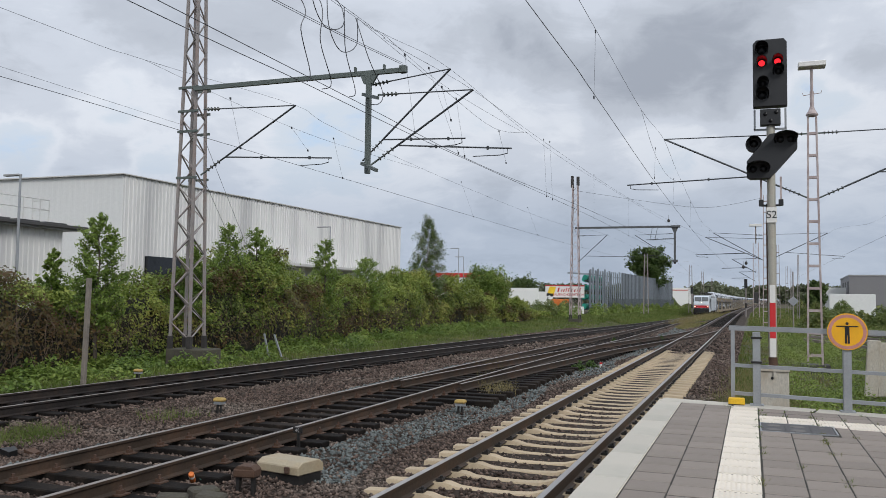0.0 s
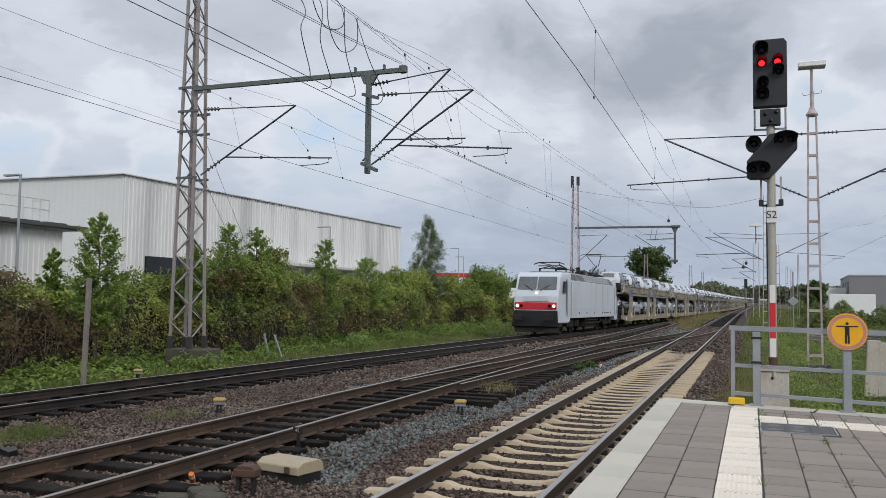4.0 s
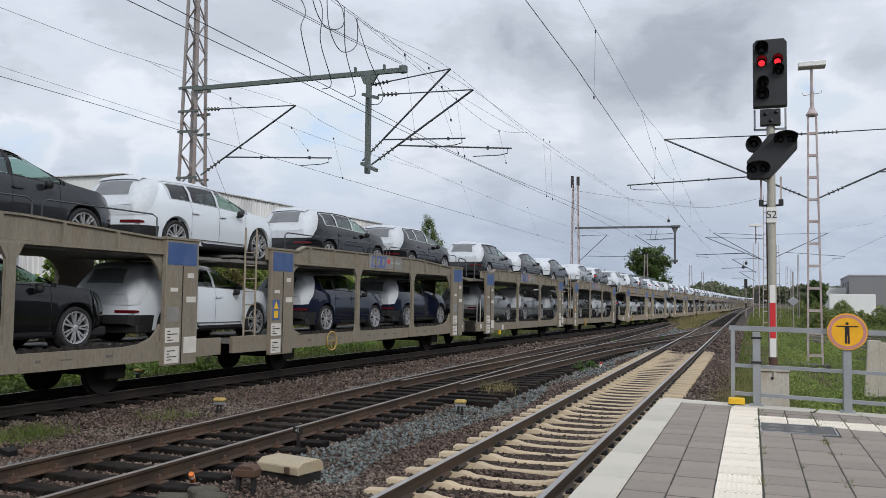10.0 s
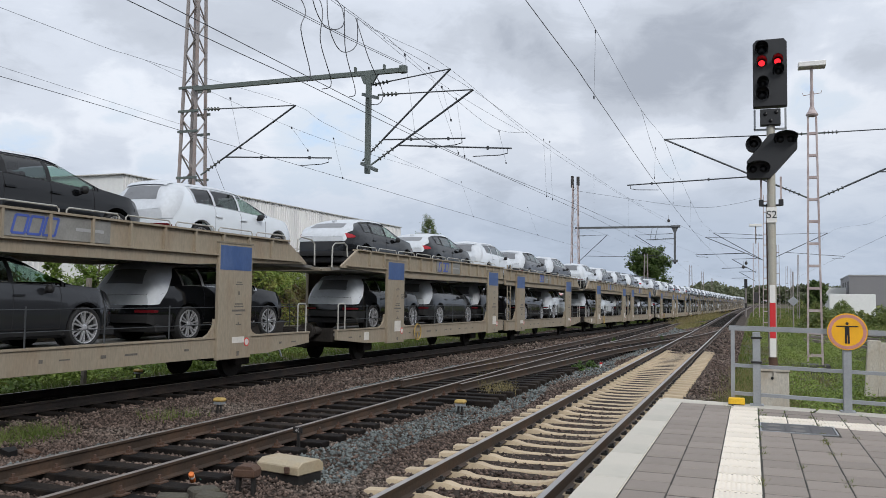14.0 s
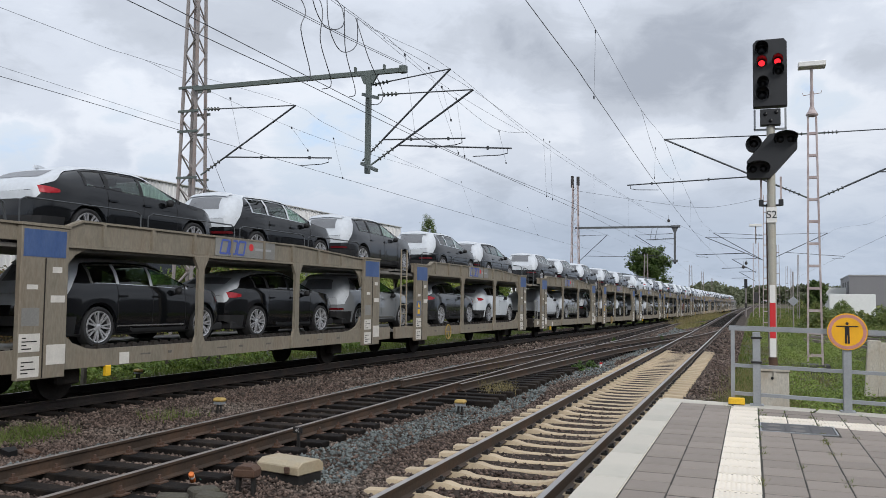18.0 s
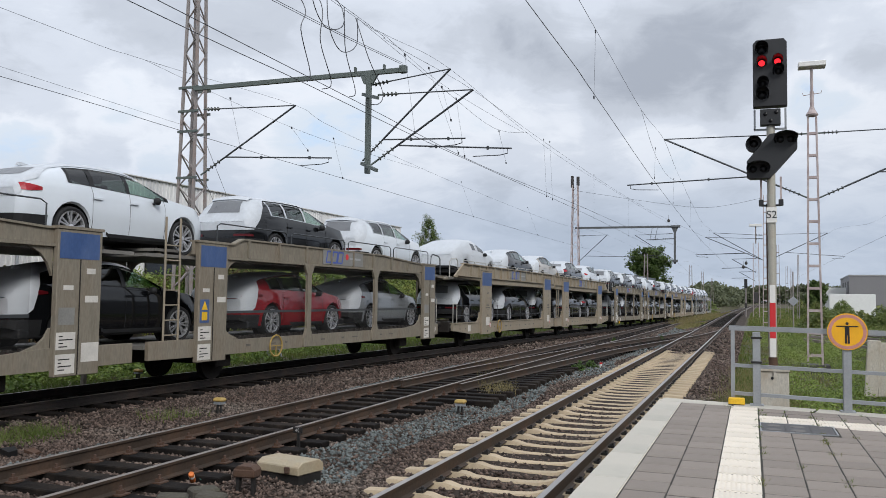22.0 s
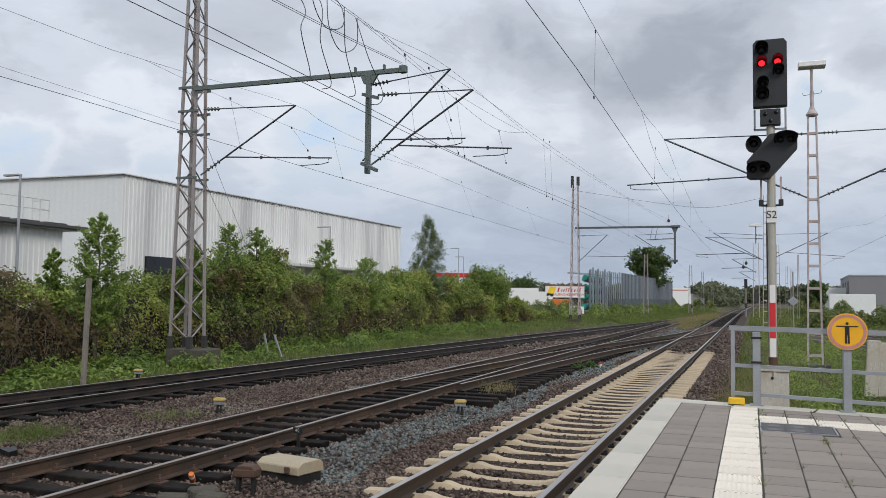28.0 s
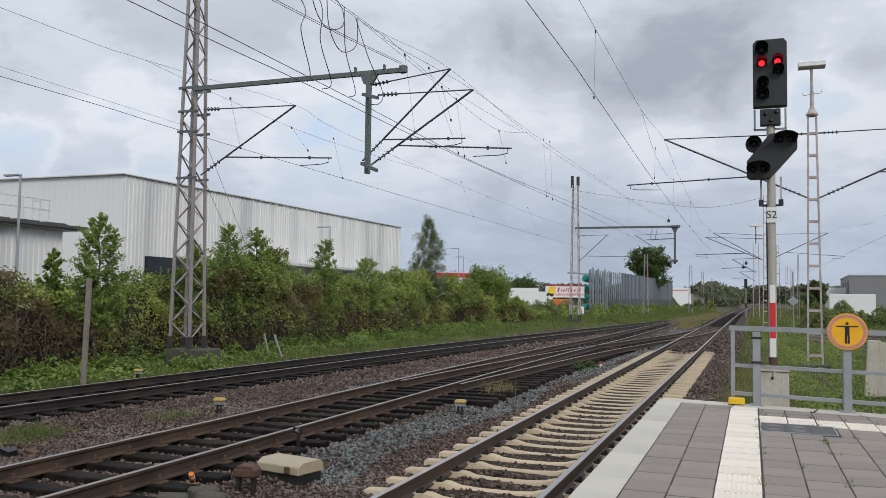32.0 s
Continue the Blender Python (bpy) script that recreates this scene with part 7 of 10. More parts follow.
    for i in range(4):
        solid("old_timber", box(bmesh.new(), -2.3, 2.3, -0.13, 0.13, 0, 0.15, 0.01), M["wood_post"], "discarded brown wooden sleeper lying in the grass", "timber", "discarded timbers", at=pose(7.2 + 0.5 * i, 46 + 2.2 * i, -0.25 + 0.1 * i, 0, 4, -35 + 9 * i))
    lv = thing("point_lever", "hand point lever with a black base and pale rods", "point lever", pose(6.95, 30.4, -0.45))
    part("base", box(bmesh.new(), -0.42, 0.42, -0.2, 0.2, 0, 0.32, 0.03), M["steel_black"], lv)
    part("lever", rod(bmesh.new(), (0.02, 0, 0.3), (-0.02, 0, 0.95), 0.035, 8), M["white_sheet"], lv, "pale lever rod")
    part("weight", rod(bmesh.new(), (-0.02, 0, 0.95), (-0.04, 0, 1.4), 0.065, 10), M["black_paint"], lv, "black lever grip")
    cg = thing("cable_trough", "row of old concrete slabs beside the weeds", "slab")
    part("slab", box(bmesh.new(), 1.9, 2.4, 13.2, 13.8, -0.4, -0.2, 0.02), M["concrete"], cg)


M["teal_litter"] = material("turquoise_paper", (0.10, 0.38, 0.33), 0.7, vary=0.1, bump=0.1)
small_things()


# ---- train: timing along the far track ----
SPEED, WAGON = 26.428, 31.43
LOCO_FRONT_AT_0 = 151.54 - 0.1
TAIL_AT_0 = 169.53


# metres by which the train lags behind a steady run, by second
LAG = [(0.0, 0.0), (5.5, 0.12), (7.0, 0.14), (9.0, 0.08), (12.0, 0.0), (17.0, 0.0), (19.0, 0.03), (21.0, 0.15), (23.0, 0.21), (25.5, 0.36), (32.0, 0.8)]


def lag(t):
    for (a, b), (c, d) in zip(LAG, LAG[1:]):
        if t <= c:
            return b + (d - b) * (t - a) / (c - a)
    return LAG[-1][1]


def on_track(s, t):
    """The pose of a thing that sits s metres behind the locomotive's rear, at t seconds."""
    y = TAIL_AT_0 + s - SPEED * t + lag(t)
    sl = (far_x(y + 1.0) - far_x(y - 1.0)) / 2
    z0, z1 = sag(far_x(y - 7.0), y - 7.0), sag(far_x(y + 7.0), y + 7.0)
    return pose(far_x(y), y, (z0 + z1) / 2, math.degrees(math.atan((z1 - z0) / 14.0)), 0, -math.degrees(math.atan(sl)))


M["khaki"] = material("khaki_wagon_paint", (0.31, 0.265, 0.20), 0.6, 0.05, vary=0.16, scale=2.2, fine=25, bump=0.1, second=(0.19, 0.135, 0.09), amount=0.6, stretch=(1, 1, 0.3), spec=0.25)
M["khaki_dirty"] = material("dirty_brown_wagon_paint", (0.240, 0.212, 0.166), 0.65, 0.05, vary=0.2, scale=2.4, fine=25, bump=0.12, second=(0.135, 0.10, 0.07), amount=0.6, stretch=(1, 1, 0.3), spec=0.2)
M["grey_wagon"] = material("grey_wagon_paint", (0.29, 0.285, 0.27), 0.6, 0.05, vary=0.15, scale=2.4, fine=25, bump=0.1, second=(0.18, 0.17, 0.155), amount=0.5, spec=0.25)
M["blue_panel"] = material("faded_blue_paint", (0.04, 0.085, 0.22), 0.5, vary=0.12, scale=2.5, fine=30, bump=0.06, second=(0.09, 0.13, 0.24), amount=0.55, stretch=(1, 1, 0.4))
M["blue_logo"] = material("blue_lettering", (0.06, 0.10, 0.36), 0.5, vary=0.1, bump=0.0)
M["grey_plate"] = material("grey_side_plate", (0.22, 0.215, 0.20), 0.6, vary=0.15, scale=2, fine=30, bump=0.06)
M["label_white"] = material("white_label", (0.60, 0.57, 0.52), 0.6, vary=0.1, scale=4, fine=30, bump=0.0)
M["underframe"] = material("grimy_underframe", (0.034, 0.030, 0.027), 0.75, 0.2, vary=0.3, scale=2, fine=25, bump=0.3, spec=0.2)
# deck colour lightened so the plates bounce more light onto the lower cars
M["deck"] = material("dark_deck_plate", (0.19, 0.18, 0.165), 0.7, 0.1, vary=0.25, scale=1.5, fine=30, bump=0.3, spec=0.2)
M["loop_rail"] = material("pale_handrail", (0.40, 0.39, 0.36), 0.5, 0.2, vary=0.1, scale=3, fine=30, bump=0.0)
M["loco_white"] = material("off_white_loco_paint", (0.55, 0.59, 0.635), 0.42, vary=0.06, scale=0.9, fine=20, bump=0.04, second=(0.40, 0.405, 0.40), amount=0.6, stretch=(1, 1, 0.35))
M["loco_roof"] = material("grey_loco_roof", (0.20, 0.215, 0.23), 0.55, 0.1, vary=0.12, scale=1, fine=25, bump=0.08)
M["loco_red"] = material("red_front_band", (0.50, 0.02, 0.03), 0.4, vary=0.08, scale=2, fine=30, bump=0.03)
M["headlight_on"] = glow("lit_headlight", (1.0, 0.70, 0.40), 2.6)
# grey base colour stands for the pale sky reflected in the glass
M["windscreen"] = material("dusty_reflecting_windscreen", (0.115, 0.125, 0.13), 0.12, vary=0.2, scale=1.5, fine=20, bump=0.0, spec=0.9)
M["tyre"] = material("black_rubber", (0.018, 0.018, 0.019), 0.8, vary=0.15, scale=8, fine=60, bump=0.2)
M["alloy"] = material("silver_alloy", (0.50, 0.50, 0.52), 0.3, 0.55, vary=0.1, scale=6, fine=40, bump=0.03)
M["cover"] = material("white_transit_cover", (0.51, 0.535, 0.565), 0.6, vary=0.07, scale=4.0, fine=14, bump=0.22)
M["cover_window"] = material("sheer_cover_window", (0.15, 0.155, 0.165), 0.35, vary=0.1, scale=4, fine=20, bump=0.2)
M["car_glass"] = tinted("green_tinted_glass", (0.54, 0.69, 0.63))
M["car_glass_dark"] = tinted("dark_privacy_glass", (0.13, 0.15, 0.15))
M["chrome_trim"] = material("bright_window_trim", (0.62, 0.63, 0.64), 0.22, 0.85, vary=0.05, scale=4, fine=40, bump=0.0)
M["tail_red_bright"] = material("bright_red_tail_light", (0.34, 0.012, 0.02), 0.2, vary=0.15, scale=14, fine=60, bump=0.0)
M["tail_red"] = material("red_tail_light", (0.09, 0.006, 0.009), 0.2, vary=0.1, bump=0.0)
M["headliner"] = material("pale_headliner_cloth", (0.55, 0.54, 0.50), 0.9, vary=0.06, scale=6, fine=60, bump=0.1)
M["marking_dark"] = material("dark_stencilled_marks", (0.11, 0.098, 0.085), 0.7, vary=0.3, scale=14, fine=60, bump=0.0)
M["trim_black"] = material("black_car_trim", (0.02, 0.02, 0.021), 0.6, vary=0.1, scale=6, fine=40, bump=0.05, spec=0.25)
PAINT = {
    "W": ("white", (0.63, 0.67, 0.71)), "K": ("black", (0.005, 0.0055, 0.0065)), "G": ("dark grey", (0.030, 0.032, 0.036)),
    "S": ("silver grey", (0.27, 0.285, 0.30)), "R": ("red", (0.22, 0.012, 0.018)), "N": ("navy blue", (0.006, 0.009, 0.024)), "B": ("beige", (0.42, 0.39, 0.34)),
}
for _k, (_n, _c) in PAINT.items():
    M["paint_" + _k] = material(_n.replace(" ", "_") + "_car_paint", _c, 0.08 if _k in "KNR" else 0.16, 0.0 if _k in "WKRN" else 0.3, vary=0.03, scale=2, fine=60, bump=0.0, coat=0.0 if _k in "KN" else 0.3)

MOVERS = []


def carry(ob, s):
    MOVERS.append((ob, s))


# ---- cars: built once for each body and colour, facing +y (away along the track) ----
CAR_W, TYRE, ARCH = 0.985, 0.392, 0.445
AXLES = (-1.45, 1.59)
STATIONS = sorted({-2.53, -2.50, -2.44, -2.36, -2.24, -2.1, -0.9, -0.6, -0.3, 0.0, 0.25, 0.45, 0.7, 0.9, 1.02, 2.05, 2.2, 2.32, 2.42, 2.49, 2.53} | {c + d for c in AXLES for d in (-0.445, -0.43, -0.40, -0.34, -0.25, -0.13, 0.0, 0.13, 0.25, 0.34, 0.40, 0.43, 0.445)})


def lerp_table(tab, x):
    for (a, b), (c, d) in zip(tab, tab[1:]):
        if x <= c:
            return b + (d - b) * max((x - a) / (c - a), 0)
    return tab[-1][1]


TOPS = {
    "suv": [(-2.53, 1.02), (-2.48, 1.12), (-2.40, 1.27), (-2.27, 1.50), (-2.16, 1.63), (-2.05, 1.675), (-1.6, 1.715), (-0.9, 1.745), (-0.2, 1.745), (0.15, 1.715), (0.42, 1.625), (1.12, 1.255), (1.3, 1.215), (1.9, 1.15), (2.25, 1.08), (2.42, 0.99), (2.53, 0.82)],
    "coupe_suv": [(-2.53, 1.02), (-2.47, 1.14), (-2.30, 1.28), (-1.9, 1.48), (-1.4, 1.625), (-0.8, 1.69), (-0.1, 1.70), (0.2, 1.67), (0.45, 1.58), (1.12, 1.235), (1.3, 1.195), (1.9, 1.13), (2.25, 1.05), (2.42, 0.96), (2.53, 0.80)],
    "tourer": [(-2.53, 0.95), (-2.46, 1.09), (-2.30, 1.215), (-2.0, 1.365), (-1.6, 1.515), (-1.1, 1.625), (-0.5, 1.685), (0.0, 1.695), (0.3, 1.645), (0.5, 1.55), (1.12, 1.175), (1.3, 1.135), (1.9, 1.055), (2.2, 0.965), (2.42, 0.83), (2.53, 0.66)],
}


def car_ring(kind, y):
    """Half of the cross-section at y, from the sill to the roof's middle, as (x, z)."""
    top = lerp_table(TOPS[kind], y)
    low = lerp_table([(-2.53, 0.42), (-2.3, 0.32), (-1.9, 0.27), (1.9, 0.27), (2.35, 0.30), (2.53, 0.36)], y)
    flare, whole = 0.0, low
    for yc in AXLES:
        if abs(y - yc) < ARCH:
            low = max(low, TYRE - 0.005 + math.sqrt(ARCH ** 2 - (y - yc) ** 2))
        flare = max(flare, 0.022 * (1 - min(abs(y - yc) / 0.75, 1.0) ** 2))
    w = CAR_W * lerp_table([(-2.53, 0.78), (-2.47, 0.855), (-2.38, 0.905), (-2.2, 0.95), (-1.9, 0.98), (-1.5, 0.99), (1.5, 0.99), (1.95, 0.97), (2.2, 0.925), (2.4, 0.82), (2.53, 0.66)], y)
    high = {"suv": 0.0, "coupe_suv": -0.01, "tourer": -0.03}[kind]
    belt = min(lerp_table([(-2.53, 1.00), (-2.2, 1.22), (-1.2, 1.225), (0.0, 1.19), (1.05, 1.15), (2.0, 1.07), (2.53, 0.76)], y) + high, top - 0.02)
    cabin = min(max((top - belt - 0.05) / 0.45, 0), 1)
    taper = lerp_table([(-2.53, 0.79), (-2.0, 0.885), (-1.2, 0.965), (-0.4, 1.0), (2.53, 1.0)], y)
    roof_w = w * (0.93 - 0.21 * cabin) * (1 - (1 - taper) * min(cabin * 2, 1))
    shoulder = w * 0.935
    return [(w * 0.95, low), (w * 0.99 + flare, max(whole + 0.3 * (belt - whole), low + 0.035)), (w * 0.99 + flare * 0.5, max(whole + 0.84 * (belt - whole), low + 0.075)), (shoulder, belt), (shoulder + (roof_w - shoulder) * 0.42, belt + (top - belt) * 0.45), (roof_w, top - 0.11 * cabin - 0.012), (roof_w * 0.84, top - 0.035 * cabin - 0.006), (roof_w * 0.4, top - 0.005), (0, top)]


def surf(kind, y, j):
    r = car_ring(kind, y)
    i = min(int(j), len(r) - 2)
    f = j - i
    return Vector((r[i][0] + (r[i + 1][0] - r[i][0]) * f, y, r[i][1] + (r[i + 1][1] - r[i][1]) * f))


def at_height(kind, y, z):
    """The place on the cross-section at y that lies z high."""
    r = car_ring(kind, y)
    for i, ((_, a), (_, b)) in enumerate(zip(r, r[1:])):
        if z <= b:
            return i + max((z - a) / max(b - a, 1e-6), 0.0)
    return 8.0


def shell(kind, stations, js, out=0.0, sides=(1, -1), skip=None):
    """A patch of the car's skin, pushed out a little; js may follow y, and skip leaves openings."""
    bm = bmesh.new()
    for s in sides:
        rows = []
        for y in stations:
            row = []
            for j in (js(y) if callable(js) else js):
                p = surf(kind, y, j)
                if out:
                    a = surf(kind, min(y + 0.04, 2.53), j) - surf(kind, max(y - 0.04, -2.53), j)
                    b = surf(kind, y, min(j + 0.1, 8)) - surf(kind, y, max(j - 0.1, 0))
                    n = a.cross(b)
                    n = n.normalized() if n.length > 1e-9 else Vector((1, 0, 0))
                    if n.dot(Vector((p.x, 0, p.z - 0.7))) < 0:
                        n = -n
                    p = p + n * out
                row.append(bm.verts.new((p.x * s, p.y, p.z)))
            rows.append(row)
        for (ya, a), (yb, b) in zip(zip(stations, rows), zip(stations[1:], rows[1:])):
            for k in range(len(a) - 1):
                if not (skip and skip((ya + yb) / 2, k)):
                    f = bm.faces.new((a[k], a[k + 1], b[k + 1], b[k]))
                    f.normal_update()
                    c = f.calc_center_median()
                    if f.normal.dot(Vector((c.x, 0, c.z - 0.7))) < 0:
                        f.normal_flip()
    return bm


def end_face(bm, kind, y, js, out, bulge):
    """The rounded tail or nose that closes the skin at y."""
    d = -1 if y < 0 else 1
    us = [-1, -0.92, -0.75, -0.5, -0.25, 0, 0.25, 0.5, 0.75, 0.92, 1]
    rows = []
    for j in js:
        p = surf(kind, y, j)
        fat = lerp_table([(0.3, 0.55), (0.48, 1.0), (0.74, 1.0), (0.80, 0.66), (1.0, 0.6), (1.2, 0.2)], p.z)
        rows.append([bm.verts.new(((p.x + out) * u, y + d * (out + bulge * fat * (1 - u * u)), p.z)) for u in us])
    for a, b in zip(rows, rows[1:]):
        for k in range(len(us) - 1):
            bm.faces.new((a[k], a[k + 1], b[k + 1], b[k]))
    return bm


def end_strip(kind, z0, z1, side, u0, u1):
    """A strip across the tail between two heights, from u0 to u1 of the half width."""
    bm = bmesh.new()
    v = []
    for z, u in ((z0, u0), (z0, u1), (z1, u1), (z1, u0)):
        p = surf(kind, -2.53, at_height(kind, -2.53, z))
        v.append(bm.verts.new((side * p.x * u, -2.545 - 0.10 * (1 - u * u), z)))
    bm.faces.new(v)
    return bm


def body_bm(kind, back):
    def opening(y, k):
        return (k in (3, 4) and back < y < 1.1) or (k in (6, 7) and 0.5 < y < 1.2)
    st = sorted(set(STATIONS) | {back})
    bm = shell(kind, st, list(range(9)), skip=opening)
    end_face(bm, kind, -2.53, [0, 0.4, 0.8, 1.2, 1.6, 2, 2.5, 3, 5, 7.5], 0, 0.10)
    end_face(bm, kind, 2.53, [0, 0.5, 1, 1.5, 2, 3, 5, 7.5], 0, 0.16)
    bmesh.ops.remove_doubles(bm, verts=bm.verts, dist=0.002)
    bmesh.ops.recalc_face_normals(bm, faces=bm.faces)
    return bm


def between(a, b, n=5):
    return [a + (b - a) * i / n for i in range(n + 1)]


def add_bm(bm, other, mat=0):
    """Joins another bmesh into bm, with a material slot."""
    for f in other.faces:
        f.material_index = mat
    tmp = bpy.data.meshes.new("joined")
    other.to_mesh(tmp)
    other.free()
    bm.from_mesh(tmp)
    bpy.data.meshes.remove(tmp)
    return bm


def wheel_meshes():
    def tyre():
        return lathe(bmesh.new(), [(0.20, 0.045), (0.294, 0.05), (0.298, 0.10), (0.350, 0.128), (0.378, 0.118), (0.392, 0.06), (0.392, -0.1), (0.36, -0.13), (0.25, -0.13)], axis="x", seg=28)

    def rim():
        rim = bmesh.new()
        lathe(rim, [(0.306, 0.100), (0.298, 0.127), (0.282, 0.120), (0.274, 0.03)], axis="x", seg=28, caps=False)
        for k in range(7):
            for d in (-0.11, 0.11):
                a = k * math.tau / 7 + d
                bar(rim, (0.092, 0.045 * math.cos(a), 0.045 * math.sin(a)), (0.110, 0.284 * math.cos(a + d * 0.45), 0.284 * math.sin(a + d * 0.45)), 0.03, 0.03, (1, 0, 0))
        lathe(rim, [(0.065, 0.08), (0.06, 0.112), (0.03, 0.12)], axis="x", seg=12)
        return rim
    both = to_mesh("wheel_whole", lathe(bmesh.new(), [(0.03, 0.112), (0.06, 0.10), (0.10, 0.06), (0.26, 0.085), (0.28, 0.118), (0.296, 0.12), (0.302, 0.105), (0.350, 0.128), (0.378, 0.118), (0.392, 0.06), (0.392, -0.1), (0.36, -0.13), (0.25, -0.13)], axis="x", seg=28), M["tyre"])
    both.materials.append(M["alloy"])
    for f in both.polygons:
        q = f.center
        if math.hypot(q.y, q.z) < 0.299 and q.x > 0.03:
            f.material_index = 1
    return to_mesh("wheel", tyre(), M["tyre"], True), to_mesh("rim", rim(), M["alloy"]), both


CAR_PARTS = {}


def car_parts(kind):
    if kind in CAR_PARTS:
        return CAR_PARTS[kind]
    P = {}
    suv, tourer = kind == "suv", kind == "tourer"
    back = -1.62 if suv else -1.5
    bod = body_bm(kind, back)
    for y in (0.10, -0.86):
        for s in (-1, 1):
            x = surf(kind, y, 2).x
            bar(bod, (s * (x + 0.018), y - 0.11, 0.985), (s * (x + 0.018), y + 0.11, 0.985), 0.03, 0.035)
    P["body"] = to_mesh("body", bod, M["paint_W"], True)
    P["windshield"] = to_mesh("windshield", shell(kind, between(0.50, 1.2), [6, 6.6, 7.2, 8], 0.004), M["car_glass"], True)
    ry = (-2.41, -2.22) if suv else (-2.28, -1.95)
    P["rear_window"] = to_mesh("rear_window", shell(kind, between(*ry), [6.25, 6.7, 7.3, 8], 0.020), M["cover_window"], True)
    panes = ((0.03, 1.06), (-0.90, -0.05), (back + 0.03, -1.0))
    for s, nm in ((1, "r"), (-1, "l")):
        for i, (a, b) in enumerate(panes if s > 0 else ((back + 0.03, 1.06),)):
            P["pane" + nm + str(i)] = to_mesh("side_window", shell(kind, between(a, b, 6), [3.1, 3.6, 4.2, 4.8], -0.004, (s,)), M["car_glass" if s < 0 or i == 0 else "car_glass_dark"], True)
        if s > 0:
            P["mirror"] = to_mesh("mirror", box(box(bmesh.new(), 0.97, 1.13, 0.60, 0.74, 1.03, 1.18, 0.045), 0.9, 1.0, 0.64, 0.70, 1.03, 1.07), M["trim_black"], True)
        z0, z1, ya, yb = {"suv": (0.64, 0.70, -2.53, -2.36), "coupe_suv": (0.97, 1.10, -2.46, -2.12), "tourer": (1.00, 1.075, -2.16, -1.90)}[kind]

        def band(y):
            f = 0.5 * max(y - ya - 0.1, 0) / (yb - ya)
            return [at_height(kind, y, z0 + (z1 - z0) * q) for q in (0.7 * f, 0.5, 1 - f)]
        lamp_bm = shell(kind, between(ya, yb, 5), band, 0.016, (s,))
        if suv:
            for q in (0.0, 0.35, 0.7):
                add_bm(lamp_bm, end_strip(kind, z0, z1, s, 0.62 + q * 0.54, 0.62 + (q + 0.35) * 0.54))
        P["tail" + nm] = to_mesh("tail_light", lamp_bm, M["tail_red_bright" if kind == "coupe_suv" else "tail_red"])
    # white cover: from the rear pillar round the tail, with a slanted lower hem, and film along the roof
    drop = {"suv": [(-2.53, 0.80), (-2.34, 0.82), (-2.22, 1.0), (-2.05, 1.22), (-1.85, 1.45), (-1.70, 1.60), (-1.60, 1.70)],
            "coupe_suv": [(-2.53, 0.86), (-2.47, 0.90), (-2.42, 1.11), (-2.2, 1.2), (-1.95, 1.38), (-1.6, 1.55), (-1.5, 1.62)],
            "tourer": [(-2.53, 0.62), (-2.30, 0.64), (-2.18, 0.74), (-2.10, 1.0), (-2.02, 1.25), (-1.8, 1.48), (-1.6, 1.62)]}[kind]

    def hem(y):
        j0 = min(at_height(kind, y, lerp_table(drop, y)), 5.2)
        return [j0 + (5.3 - j0) * k / 6 for k in range(6)] + [5.3, 6, 7, 8]
    lift = 0.030 if tourer else 0.013
    cov = shell(kind, [-2.53, -2.50, -2.46, -2.42, -2.38, -2.34, -2.28, -2.22, -2.18, -2.14, -2.1, -2.04, -1.97, -1.9, -1.82, -1.74, -1.66, -1.6], hem, lift)
    low_j = at_height(kind, -2.53, drop[0][1])
    end_face(cov, kind, -2.53, [low_j + (3 - low_j) * k / 5 for k in range(6)] + [5, 7.5], lift, 0.10)
    add_bm(cov, shell(kind, between(-1.6, 0.40, 8), [5.3, 6, 7, 8], 0.011))
    add_bm(cov, shell(kind, between(1.34, 2.2, 5), [6.3, 7, 8], 0.009))
    if suv:
        add_bm(cov, shell(kind, [-2.20, -2.1, -2.0], [5.6, 6, 7, 8], 0.05))
    fin = lerp_table(TOPS[kind], -1.72)
    prism(cov, [(-1.90, fin), (-1.86, fin + 0.065), (-1.78, fin + 0.06), (-1.5, fin + 0.01), (-1.5, fin)], -0.03, 0.03, "x")
    bmesh.ops.remove_doubles(cov, verts=cov.verts, dist=0.003)
    slack = 0.020 if tourer else 0.004
    for v in cov.verts:
        if v.co.y < -1.85:
            v.co.x += slack * noise.noise(v.co * 5.0) * (1 if v.co.x > 0 else -1)
            v.co.y -= slack * abs(noise.noise(v.co * 6.0 + Vector((4, 0, 0))))
    P["cover"] = to_mesh("transit_cover", cov, M["cover"], True)
    low = box(bmesh.new(), -0.9, 0.9, -2.42, 2.4, 0.22, 0.40, 0.03)
    box(low, -1.13, -0.95, 0.60, 0.74, 1.03, 1.18, 0.04)
    dark_to = 0.60 if suv else 0.56
    end_face(low, kind, -2.53, [0, at_height(kind, -2.53, 0.5), at_height(kind, -2.53, dark_to)], 0.008, 0.10)
    add_bm(low, shell(kind, between(-2.53, -2.0, 5), lambda y: [0, at_height(kind, y, max(dark_to - 0.1, car_ring(kind, y)[0][1] + 0.01)), at_height(kind, y, max(dark_to, car_ring(kind, y)[0][1] + 0.04))], 0.008))
    pieces = [shell(kind, [y - 0.005, y + 0.005], [0.3, 1, 2, 2.95], 0.003) for y in (-0.98, 0.0, 1.0)]
    pieces += [shell(kind, between(-1.06, 1.06, 4), [0.0, 0.26], 0.006)]
    pieces += [shell(kind, between(a, b, 2), [3.0, 4, 4.9], 0.001) for a, b in ((-0.06, 0.04), (-1.01, -0.89))]
